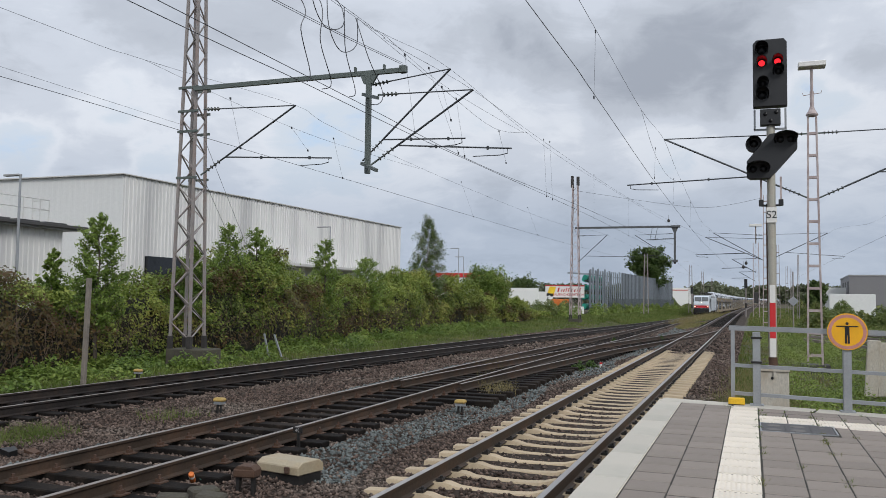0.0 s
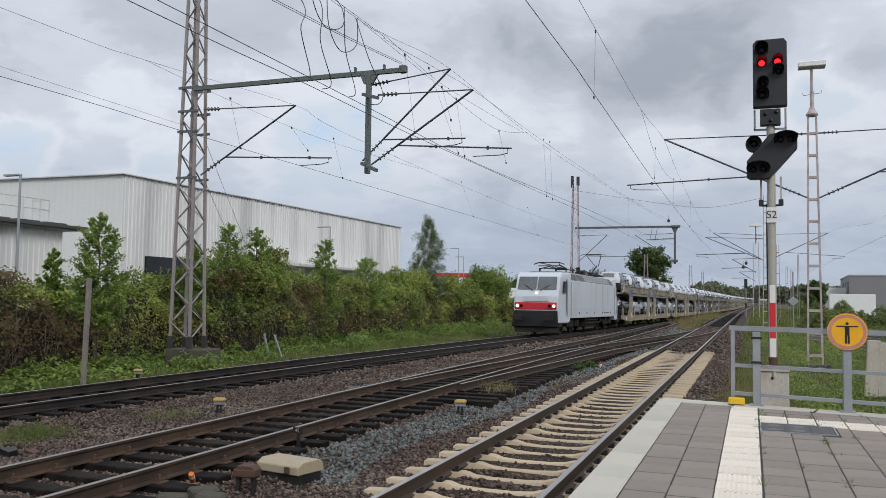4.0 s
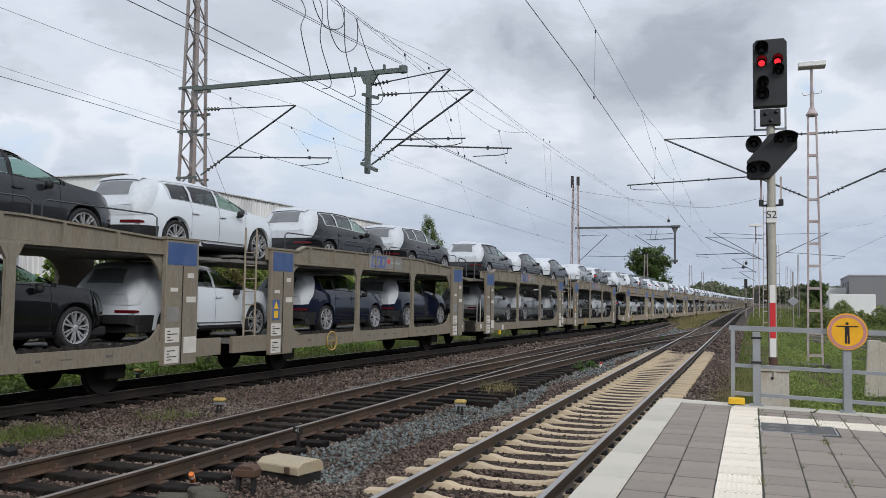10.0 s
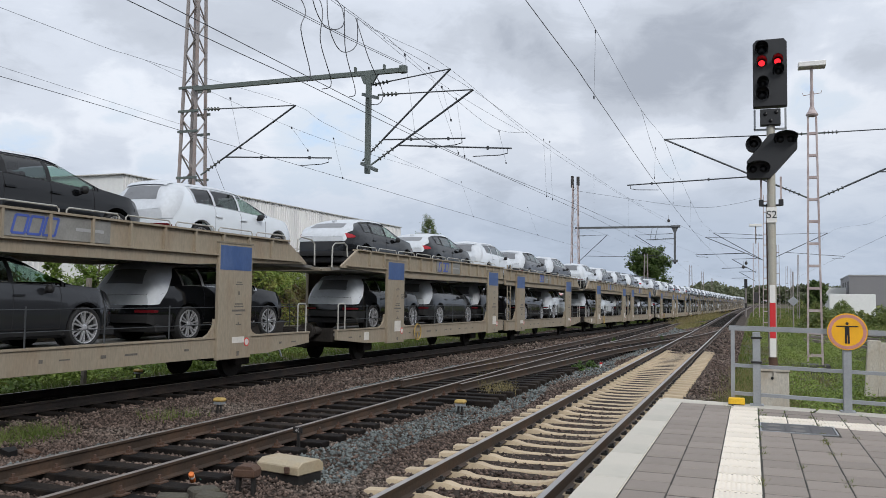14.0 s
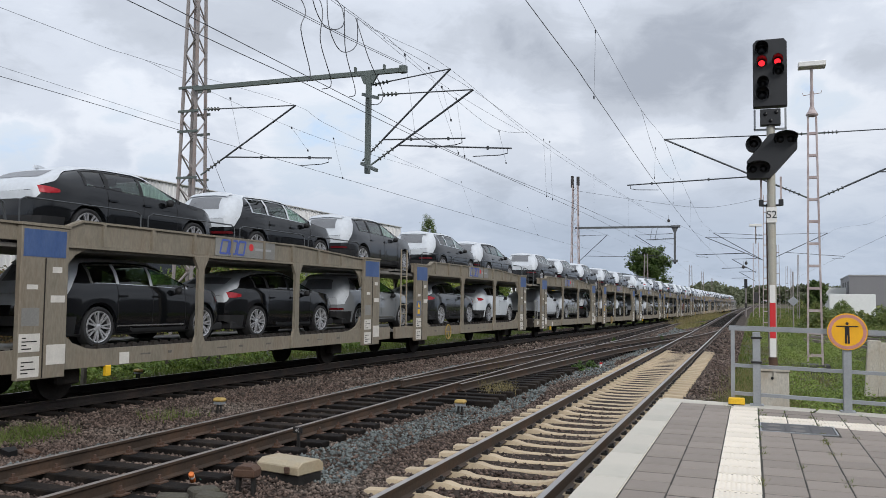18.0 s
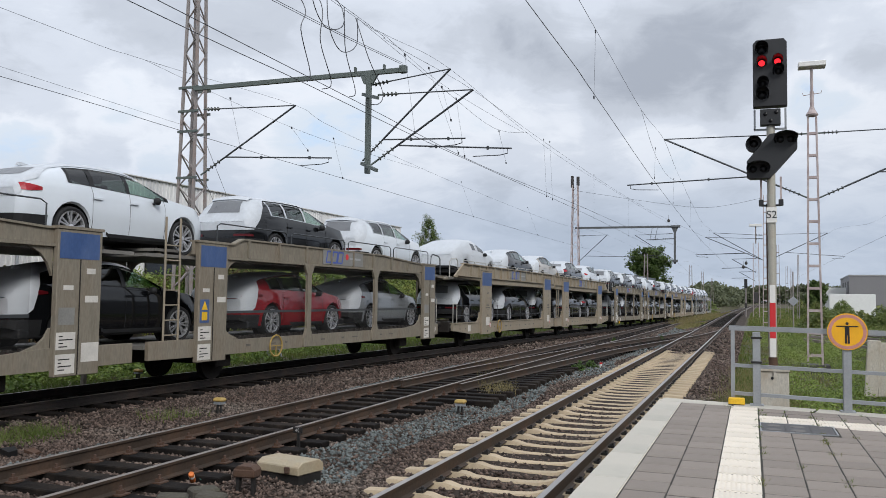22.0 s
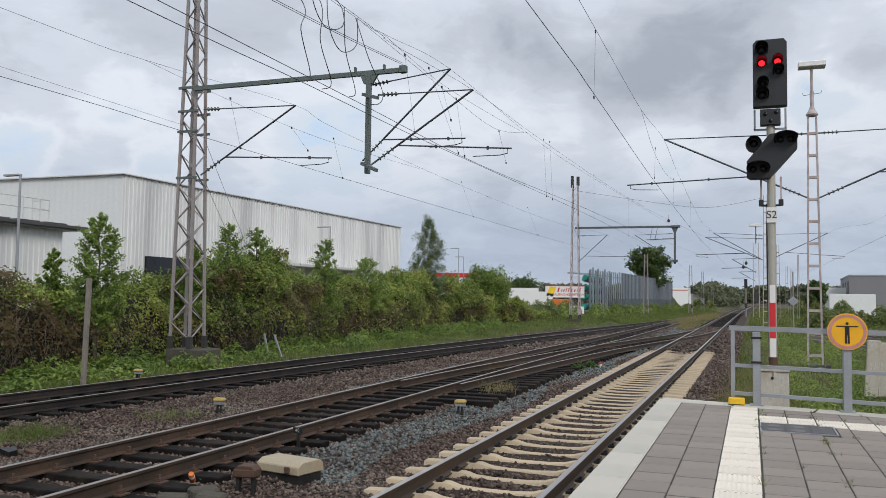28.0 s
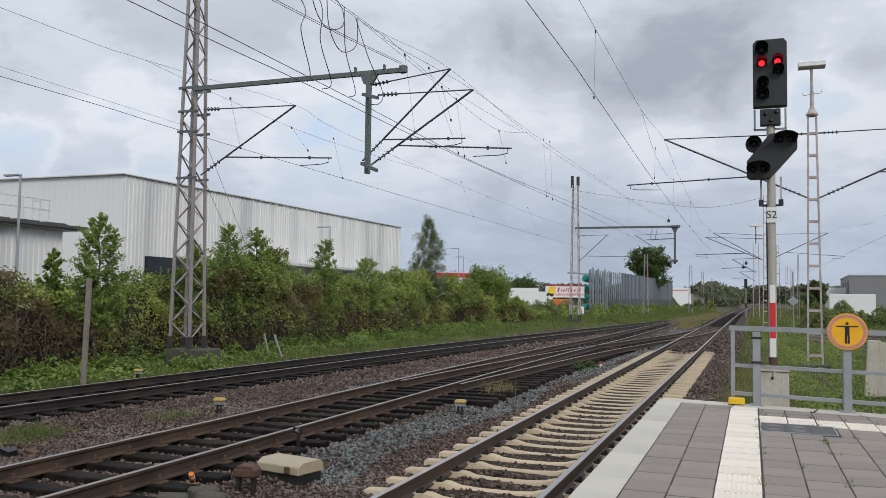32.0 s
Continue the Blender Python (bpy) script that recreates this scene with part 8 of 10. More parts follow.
    for y0 in AXLES:
        pieces.append(shell(kind, [y0 + d for d in (-0.445, -0.43, -0.40, -0.34, -0.25, -0.13, 0.0, 0.13, 0.25, 0.34, 0.40, 0.43, 0.445)], [0, 0.13], 0.008))
    for bm in pieces:
        add_bm(low, bm)
    for y in AXLES:
        for s in (-1, 1):
            rod(low, (s * 0.62, y, TYRE), (s * 0.66, y, TYRE), 0.44, 20)
    def frame_strips(side):
        tr = shell(kind, between(back, 1.1, 12), [2.99, 3.06], 0.006, (side,))
        add_bm(tr, shell(kind, between(back, 1.1, 12), [4.85, 4.93], 0.006, (side,)))
        add_bm(tr, shell(kind, [back - 0.03, back + 0.035], [3.0, 4, 5.0], 0.006, (side,)))
        return add_bm(tr, shell(kind, [1.05, 1.11], [3.0, 4, 5.0], 0.006, (side,)))
    add_bm(low, frame_strips(-1))
    tr = frame_strips(1)
    if suv:
        add_bm(tr, shell(kind, between(-0.98, 0.98, 4), [0.42, 0.52], 0.016, (1,)))
    P["sill"] = to_mesh("lower_trim", low, M["trim_black"])
    P["trim"] = to_mesh("window_trim", tr.copy(), M["chrome_trim"], True)
    for a, b in ((-0.05, 0.03), (-0.99, -0.91)):
        add_bm(tr, shell(kind, [a, b], [3.05, 4, 4.95], 0.007, (1,)), 1)
    P["trim_taped"] = to_mesh("window_trim", tr, M["chrome_trim"], True)
    P["trim_taped"].materials.append(M["cover"])
    seats = box(bmesh.new(), -0.80, 0.80, -1.9, 1.0, 0.50, 0.58)
    for x in (-0.4, 0.4):
        for y0 in (-0.28, -1.2):
            box(seats, x - 0.26, x + 0.26, y0, y0 + 0.52, 0.58, 0.80, 0.05)
            prism(seats, [(y0 + 0.08, 0.75), (y0 - 0.10, 1.32), (y0 - 0.02, 1.34), (y0 + 0.2, 0.78)], x - 0.25, x + 0.25, "x", 0.03)
            box(seats, x - 0.13, x + 0.13, y0 - 0.12, y0 - 0.03, 1.36, 1.52, 0.03)
    box(seats, -0.8, 0.8, 0.85, 1.3, 0.6, 1.0, 0.04)
    tube(seats, [(-0.4 + 0.17 * math.cos(k * math.tau / 12), 0.62, 1.0 + 0.17 * math.sin(k * math.tau / 12)) for k in range(12)], 0.015, 4, True)
    add_bm(seats, shell(kind, between(-1.9, 0.42, 6), [5.0, 6, 7, 8], -0.03), 1)
    P["seats"] = to_mesh("seats", seats, M["trim_black"])
    P["seats"].materials.append(M["headliner"])
    P["wrap"] = to_mesh("full_wrap", end_face(shell(kind, STATIONS[:-1], [0.55, 1.2, 2, 3, 3.5, 4, 4.5, 5, 6, 7, 8], 0.028), kind, -2.53, [0.55, 1.2, 2, 2.5, 3, 5, 7.5], 0.028, 0.10), M["cover"], True)
    for i, (a, b) in enumerate(((0.10, 0.78), (-0.62, -0.22))):
        P["wrap_pane" + str(i)] = to_mesh("side_window", shell(kind, between(a, b, 4), [3.25, 3.7, 4.2, 4.6], 0.036, (1,)), M["dark_glass"], True)
    CAR_PARTS[kind] = P
    return P


WHEEL, RIM, WHEEL_WHOLE = wheel_meshes()
CAR_PROTO = {}


def car_proto(kind, paint, wrapped=False):
    key = (kind, paint, wrapped)
    if key in CAR_PROTO:
        return CAR_PROTO[key]
    P = car_parts(kind)
    col = PAINT[paint][0]
    shape = {"suv": "sport utility car", "coupe_suv": "sloping-back utility car", "tourer": "rounded utility car"}[kind]
    lab = "new " + col + " " + shape + (" wrapped in white film" if wrapped else " with loose white tail cover" if kind == "tourer" else " with white cover over its tail")
    ob = thing("car", lab, "car", group="new cars on the train")
    body = P["body"].copy()
    body.materials[0] = M["paint_" + paint]
    part("body", body, None, ob)
    part("lower_trim", P["sill"], None, ob)
    part("interior", P["seats"], None, ob, "dark seats under a pale headliner")
    if wrapped:
        part("full_wrap", P["wrap"], None, ob, "white protective film")
        part("side_window", P["wrap_pane0"], None, ob)
        part("side_window", P["wrap_pane1"], None, ob)
    else:
        part("transit_cover", P["cover"], None, ob, "white fabric cover")
        for k in ("paner0", "paner1", "paner2", "panel0"):
            part("side_window", P[k], None, ob)
        tr = P["trim"]
        if kind != "suv" or paint in "GN":
            tr = P.setdefault("trim_dark", P["trim"].copy())
            tr.materials[0] = M["trim_black"]
        elif paint in "KW":
            tr = P["trim_taped"]
        part("window_trim", tr, None, ob)
        part("windshield", P["windshield"], None, ob)
        part("rear_window", P["rear_window"], None, ob, "grey window showing through the cover")
        for k in ("tailr", "taill"):
            part("tail_light", P[k], None, ob)
    part("mirror", P["mirror"], None, ob)
    for y in AXLES:
        w = part("wheel", WHEEL, None, ob, at=pose(0.845, y, TYRE))
        part("rim", RIM, None, w, "silver alloy rim")
        part("wheel", WHEEL_WHOLE, None, ob, at=pose(-0.845, y, TYRE, 0, 0, 180))
    CAR_PROTO[key] = ob
    return ob


# upper and lower loads, from the wagon behind the locomotive to the last: capitals are upright cars, k w g r sloping backs,
# p b s c e rounded cars in black, beige, silver, white and red, x a full wrap
LOADS = [
    ("A", "KKWKW", "kwWKW"), ("A", "KWWWw", "WKWWG"), ("B", "KWwGG", "KWKWG"), ("B", "KGWKK", "WkWNN"), ("B", "Gppsk", "Ssspc"),
    ("A", "WGkww", "kWKSW"), ("A", "KgGkW", "WWKGK"), ("A", "kkWGK", "KGKKW"), ("A", "WKGKw", "KWKKG"), ("A", "KWKkw", "kKKWG"),
    ("B", "kKGKG", "KkSgw"), ("B", "KKKKK", "xsKpp"), ("B", "WwKGk", "xbKKp"), ("B", "WKwKW", "kRpes"), ("A", "xpbgw", "KpKKk"),
    ("B", "KGGWk", "KKKKK"), ("A", "KGGkG", "ppKKx"), ("C", "rWWSW", "psGes"),
]
ROUNDED = {"p": "K", "b": "B", "s": "S", "c": "W", "e": "R"}
UPPER = {"A": (4.77, 10.6, 16.4, 22.7, 28.3), "B": (5.0, 10.42, 16.0, 22.5, 28.2)}
LOWER = {"A": (5.2, 10.6, 16.1, 22.0, 27.6), "B": (5.35, 10.5, 16.1, 22.4, 27.85)}
# metres by which single cars stand further back than usual, by wagon and place
UPPER_SHIFT = {(0, 1): -0.18, (0, 2): -0.18, (0, 3): -0.3, (0, 4): -0.44, (1, 4): 0.23, (4, 3): 0.8, (4, 4): 0.3, (5, 1): 0.31, (5, 4): -0.1, (6, 1): -0.5, (6, 2): -0.4, (9, 1): 0.26, (10, 4): -0.4, (11, 3): 0.3, (11, 4): 0.4, (12, 0): 0.22, (12, 1): 0.3, (12, 3): 0.42, (12, 4): 0.48, (13, 2): -0.13, (14, 1): 0.49, (15, 0): -0.17}
LOWER_SHIFT = {(1, 0): -0.22, (1, 3): -0.25, (2, 3): -0.37, (2, 4): -0.17, (3, 1): -0.19, (3, 2): -0.16, (4, 0): -0.6, (4, 2): 0.17, (4, 3): 0.42, (5, 0): -0.23, (5, 1): -0.15, (5, 4): -0.25, (6, 4): 0.37, (7, 0): 0.17, (7, 1): 0.25, (9, 2): 0.3, (9, 3): 1.03, (10, 2): -0.23, (11, 4): 0.27, (12, 1): 0.29, (12, 4): 0.31, (13, 2): -0.26, (14, 0): -0.25, (14, 3): 0.31, (15, 0): -0.38, (15, 2): 0.31, (15, 3): 0.32, (16, 0): 0.37, (16, 1): 0.33, (16, 3): 0.25}
DECK_LO, DECK_HI = 0.92, 2.78


def load_cars():
    used = set()
    for n, (wt, up, lo) in enumerate(LOADS):
        k = "A" if wt == "A" else "B"
        for row, places, shift, deck in ((up, UPPER[k], UPPER_SHIFT, DECK_HI), (lo, LOWER[k], LOWER_SHIFT, DECK_LO)):
            for i, (c, s) in enumerate(zip(row, places)):
                paint = "W" if c == "x" else ROUNDED[c] if c in ROUNDED else c.upper()
                kind = "tourer" if c in ROUNDED or c == "x" else "coupe_suv" if c.islower() else "suv"
                proto = car_proto(kind, paint, c == "x")
                if proto in used:
                    ob = copy_thing(proto, Matrix())
                else:
                    ob = proto
                    used.add(proto)
                carry((ob, deck), 0.67 + WAGON * n + s - 0.07 + shift.get((n, i), 0.0))


# ---- wagons ----
def loop_rail(bm, x, y0, y1, z0, z1, r=0.016):
    tube(bm, [(x, y0, z0), (x, y0, z1 - 0.05), (x, y0 + 0.05, z1), (x, y1 - 0.05, z1), (x, y1, z1 - 0.05), (x, y1, z0)], r, 5)
    return bm


def wheelset(parent, y):
    ws = rod(bmesh.new(), (-0.9, y, 0.42), (0.9, y, 0.42), 0.08, 8)
    for s in (-0.75, 0.75):
        lathe(ws, [(0.44, s - 0.07), (0.46, s - 0.06), (0.42, s - 0.03), (0.42, s + 0.06), (0.2, s + 0.065), (0.12, s + 0.1)], (0, y, 0.42), "x", 20)
    part("wheelset", ws, M["underframe"], parent)
    for s in (-1.02, 1.02):
        part("axle_box", box(bmesh.new(), s - 0.1, s + 0.1, y - 0.28, y + 0.28, 0.3, 0.58, 0.03), M["underframe"], parent)


def logo_plate(parent, x, y, z, mat):
    """A plate with slanted blue shapes in place of the lettering."""
    pl = part("name_plate", box(bmesh.new(), x, x + 0.02, y - 1.15, y + 1.15, z - 0.21, z + 0.21, 0.004), mat, parent, "grey plate with blue slanted lettering shapes")
    bm = bmesh.new()
    for i in range(3):
        a = y - 1.0 + i * 0.31
        outer = [(a, z - 0.15), (a + 0.25, z - 0.15), (a + 0.33, z + 0.15), (a + 0.08, z + 0.15)]
        for (p0, p1), (q0, q1) in zip(outer, outer[1:] + outer[:1]):
            bar(bm, (x + 0.024, p0, p1), (x + 0.024, q0, q1), 0.008, 0.042, (0, 0, 1) if abs(q1 - p1) < 0.01 else (0, 1, 0))
    part("logo_shape", bm, M["blue_logo"], pl)
    part("logo_shape", box(bmesh.new(), x + 0.02, x + 0.024, y + 0.33, y + 0.98, z - 0.03, z + 0.03), M["trim_grey"], pl)
    if x > 1.426:
        part("round_mark", lathe(bmesh.new(), [(0.085, x + 0.02), (0.085, x + 0.025)], (0, y + 0.17, z + 0.04), "x", 16), M["red_sheet"], pl)


def sill_marks(un, f, spots):
    """Small stencilled marks along the side sill."""
    bm = bmesh.new()
    for y, w, h in spots:
        box(bm, 1.43, 1.434, f(y) - w / 3, f(y) + w / 3, 0.78 - h / 4, 0.78 + h / 4)
    part("marking", bm, M["marking_dark"], un, "small dark stencilled marks", kind="stuff")


def unit_a(first):
    """Half of the khaki wagon type; y runs back from the outer end for the first half, and is mirrored for the second."""
    L = 15.55
    un = thing("car_carrier_wagon", "khaki double-deck car-carrier wagon half with wide blue-topped side pillars", "rail wagon", group="car-carrier wagons")
    kh = M["khaki"]
    f = (lambda y: y) if first else (lambda y: L - y)
    def seg(a, b):
        return sorted((f(a), f(b)))
    for s in (-1, 1):
        x = 1.38 * s
        part("side_sill", prism(bmesh.new(), [(f(0.75), 0.72), (f(0.75), 1.0), (f(L - 0.05), 1.0), (f(L - 0.05), 0.56), (f(2.6), 0.56)], x - 0.05, x + 0.05, "x", 0.008), kh, un)
        part("sill_lip", box(bmesh.new(), x - 0.08, x + 0.08, *seg(0.75, L - 0.05), 0.985, 1.02), kh, un)
        ub = part("upper_beam", prism(bmesh.new(), [(f(0.95), 2.78), (f(0.95), 2.84), (f(1.85), 3.33), (f(L), 3.33), (f(L), 2.62), (f(5.5), 2.60), (f(3.4), 2.72)], x - 0.04, x + 0.04, "x", 0.006), kh, un)
        part("flange", box(bmesh.new(), x - 0.12, x + 0.12, *seg(1.85, L), 3.32, 3.36), kh, ub)
        part("flange", box(bmesh.new(), x - 0.11, x + 0.12, *seg(1.2, L), 2.83, 2.86), kh, ub)
        y = 2.6
        joined = bmesh.new()
        while y < L - 0.3:
            xs = sorted((x + s * 0.02, x + s * 0.115))
            if s > 0:
                part("stiffener", box(bmesh.new(), *xs, f(y) - 0.025, f(y) + 0.025, 2.86, 3.32), kh, ub)
            else:
                box(joined, *xs, f(y) - 0.025, f(y) + 0.025, 2.86, 3.32)
            y += 0.95
        if s < 0:
            part("stiffener_row", joined, kh, ub)
        else:
            joined.free()
        for a, b in ((3.74, 4.98), (13.32, 14.6)) if first else ((3.45, 4.68), (12.80, 14.08)):
            a, b = seg(a, b)
            xs = sorted((x + s * 0.03, x + s * 0.13))
            pl = part("pillar", box(bmesh.new(), *xs, a, b, 0.50, 3.12, 0.012), kh, un)
            if s > 0:
                for e, d in ((a, -1), (b, 1)):
                    part("gusset", prism(bmesh.new(), [(e, 1.0), (e + d * 0.42, 1.0), (e + d * 0.2, 1.08), (e + d * 0.06, 1.22), (e, 1.42)], x - 0.02, x + 0.04, "x"), kh, un)
            face = xs[1] if s > 0 else xs[0]
            part("pillar_top", box(bmesh.new(), *sorted((face, face + s * 0.005)), a + 0.03, b - 0.05, 2.52, 3.07), M["blue_panel"], pl, "faded blue painted pillar head")
            part("pillar_cap", box(bmesh.new(), xs[0] - 0.02, xs[1] + 0.01, a - 0.01, b + 0.01, 3.12, 3.16), M["khaki_dirty"], pl)
            if s > 0:
                bars = bmesh.new()
                for dz, w, h in ((2.25, 0.2, 0.02), (2.20, 0.26, 0.02), (2.0, 0.05, 0.08), (1.75, 0.3, 0.028), (1.69, 0.34, 0.028), (1.60, 0.5, 0.045), (1.51, 0.22, 0.025), (1.3, 0.04, 0.07), (1.28, 0.2, 0.02), (0.62, 0.08, 0.1)):
                    box(bars, xs[1], xs[1] + 0.004, (a + b) / 2 - w / 2 + 0.12, (a + b) / 2 + w / 2 + 0.12, dz - h / 2, dz + h / 2)
                part("marking", bars, M["marking_dark"], pl, "block of small dark markings", kind="stuff")
                part("paper_plate", box(bmesh.new(), xs[1], xs[1] + 0.004, (a + b) / 2 - 0.1, (a + b) / 2 + 0.35, 0.86, 1.2 if first else 1.0), M["label_white"], pl)
                ring = part("round_marking", lathe(bmesh.new(), [(0.10, xs[1]), (0.10, xs[1] + 0.004)], (0, b - 0.17, 0.87), "x", 16), M["red_sheet"], pl, "round sticker with a red rim")
                part("sticker_centre", lathe(bmesh.new(), [(0.075, xs[1] + 0.004), (0.075, xs[1] + 0.007)], (0, b - 0.17, 0.87), "x", 16), M["label_white"], ring)
                if first and a < 7:
                    part("lettering", text_mesh("lettering", "GE", 0.2, M["marking_dark"]), None, pl, "dark stencilled capitals", at=pose(xs[1] + 0.005, (a + b) / 2 + 0.45, 1.98, 90, 0, 90))
        lr = bmesh.new()
        y = 1.9
        while y < L - 1.2:
            a, b = seg(y, y + 1.25)
            loop_rail(lr, x, a, b, 3.34, 3.47)
            y += 1.42
        part("guard_loop", lr, M["loop_rail"], un, "pale bent guard rails", kind="stuff")
        er = bmesh.new()
        a, b = seg(0.85, 1.25)
        loop_rail(er, x, a, b, 1.0, 1.75, 0.02)
        part("end_handrail", er, M["loop_rail"], un)
        st = bmesh.new()
        for k in range(7):
            y = f(2.6 + k * 1.75)
            rod(st, (x, y, 1.0), (x, y, 1.72), 0.016, 5)
        for z in (1.3, 1.68):
            tube(st, [(x, f(1.3), z), (x, f(L - 1.2), z - 0.02)], 0.009, 4)
        part("stanchion", st, M["tube_dark"], un, "thin posts with a slack rope", kind="stuff")
        part("bolster_post", box(bmesh.new(), s * 1.0 - 0.12, s * 1.0 + 0.12, f(11.2) - 0.45, f(11.2) + 0.45, 1.0, 2.75), M["underframe"], un) if s < 0 else None
    part("lower_deck", box(bmesh.new(), -1.34, 1.34, *seg(0.75, L), 0.84, DECK_LO), M["deck"], un)
    part("upper_deck", box(bmesh.new(), -1.34, 1.34, *seg(0.55, L), 2.71, DECK_HI), M["deck"], un)
    guide = box(bmesh.new(), 1.14, 1.20, *seg(1.0, L - 0.3), DECK_LO, DECK_LO + 0.05)
    for k in range(46):
        box(guide, 1.12, 1.24, f(1.2 + 0.3 * k) - 0.05, f(1.2 + 0.3 * k) + 0.05, DECK_LO, DECK_LO + 0.085)
    part("wheel_guide", guide, M["underframe"], un, "dark toothed wheel guide along the deck edge", kind="stuff")
    part("end_ramp", prism(bmesh.new(), [(f(0.05), 2.66), (f(0.05), 2.72), (f(0.9), 2.80), (f(1.2), 2.70)], -1.3, 1.3, "x"), M["khaki_dirty"], un)
    part("end_rail", tube(bmesh.new(), [(1.37, f(1.35), 3.12), (1.37, f(1.30), 3.42), (1.37, f(1.15), 3.50), (1.37, f(0.62), 3.46), (1.37, f(0.48), 3.36), (1.37, f(0.46), 2.78)], 0.022, 6), M["loop_rail"], un, "bent handrail at the deck end")
    part("centre_sill", box(bmesh.new(), -0.4, 0.4, *seg(0.6, L), 0.5, 0.84), M["underframe"], un)
    part("head_stock", box(bmesh.new(), -1.3, 1.3, *seg(0.62, 0.8), 0.68, 1.06), M["underframe"], un)
    for y in (3.2, 12.6):
        wheelset(un, f(y))
    if first:
        part("brake_wheel", tube(bmesh.new(), [(1.5, 6.1 + 0.27 * math.cos(k * math.tau / 16), 0.79 + 0.27 * math.sin(k * math.tau / 16)) for k in range(16)], 0.022, 5, True), M["ochre"], un, "yellow hand-brake wheel")
        part("wheel_spokes", bar(bar(bmesh.new(), (1.5, 5.83, 0.79), (1.5, 6.37, 0.79), 0.02), (1.5, 6.1, 0.52), (1.5, 6.1, 0.79), 0.02), M["ochre"], un)
        part("paper_label", box(bmesh.new(), 1.431, 1.437, 2.35, 2.65, 0.66, 0.90), M["label_white"], un)
    logo_plate(un, 1.425, f(9.0), 3.09, M["grey_plate"])
    sill_marks(un, f, ((7.2, 0.5, 0.08), (7.9, 0.2, 0.12), (8.8, 0.35, 0.05), (9.3, 0.12, 0.12), (10.2, 0.25, 0.1), (10.9, 0.4, 0.06), (11.6, 0.15, 0.1), (5.6, 0.2, 0.1), (1.5, 0.3, 0.06), (2.1, 0.15, 0.1)))
    buffers(un, f, first)
    if not first:
        ladder(un, L - 14.9)
        part("end_box", box(bmesh.new(), -1.25, 0.9, f(2.75), f(1.15), 0.92, 1.3, 0.03), M["underframe"], un, "dark equipment box on the end deck")
    return un


def buffers(un, f, first):
    for s in (-0.875, 0.875):
        bm = bmesh.new()
        a, b = f(0.62), f(0.02)
        rod(bm, (s, a, 0.98), (s, (a + b) / 2, 0.98), 0.12, 12)
        rod(bm, (s, (a + b) / 2, 0.98), (s, b, 0.98), 0.085, 12)
        rod(bm, (s, b, 0.98), (s, b + (0.04 if b < a else -0.04), 0.98), 0.23, 16)
        part("buffer", bm, M["underframe"], un)
    part("coupling", tube(bmesh.new(), [(0, f(0.7), 0.98), (0, f(0.2), 0.93), (0, f(0.05), 0.85)], 0.05, 6), M["underframe"], un)


def ladder(un, y):
    bm = bmesh.new()
    for d in (-0.22, 0.22):
        tube(bm, [(1.36, y + d, 0.72), (1.36, y + d, 3.55)], 0.024, 6)
    z = 0.8
    while z < 3.2:
        rod(bm, (1.36, y - 0.22, z), (1.36, y + 0.22, z), 0.016, 5)
        z += 0.31
    part("ladder", bm, M["khaki"], un, "khaki steel ladder")
    part("cat_walk", box(bmesh.new(), -1.2, 1.2, y - 0.35, y + 0.35, 2.84, 2.9), M["deck"], un)


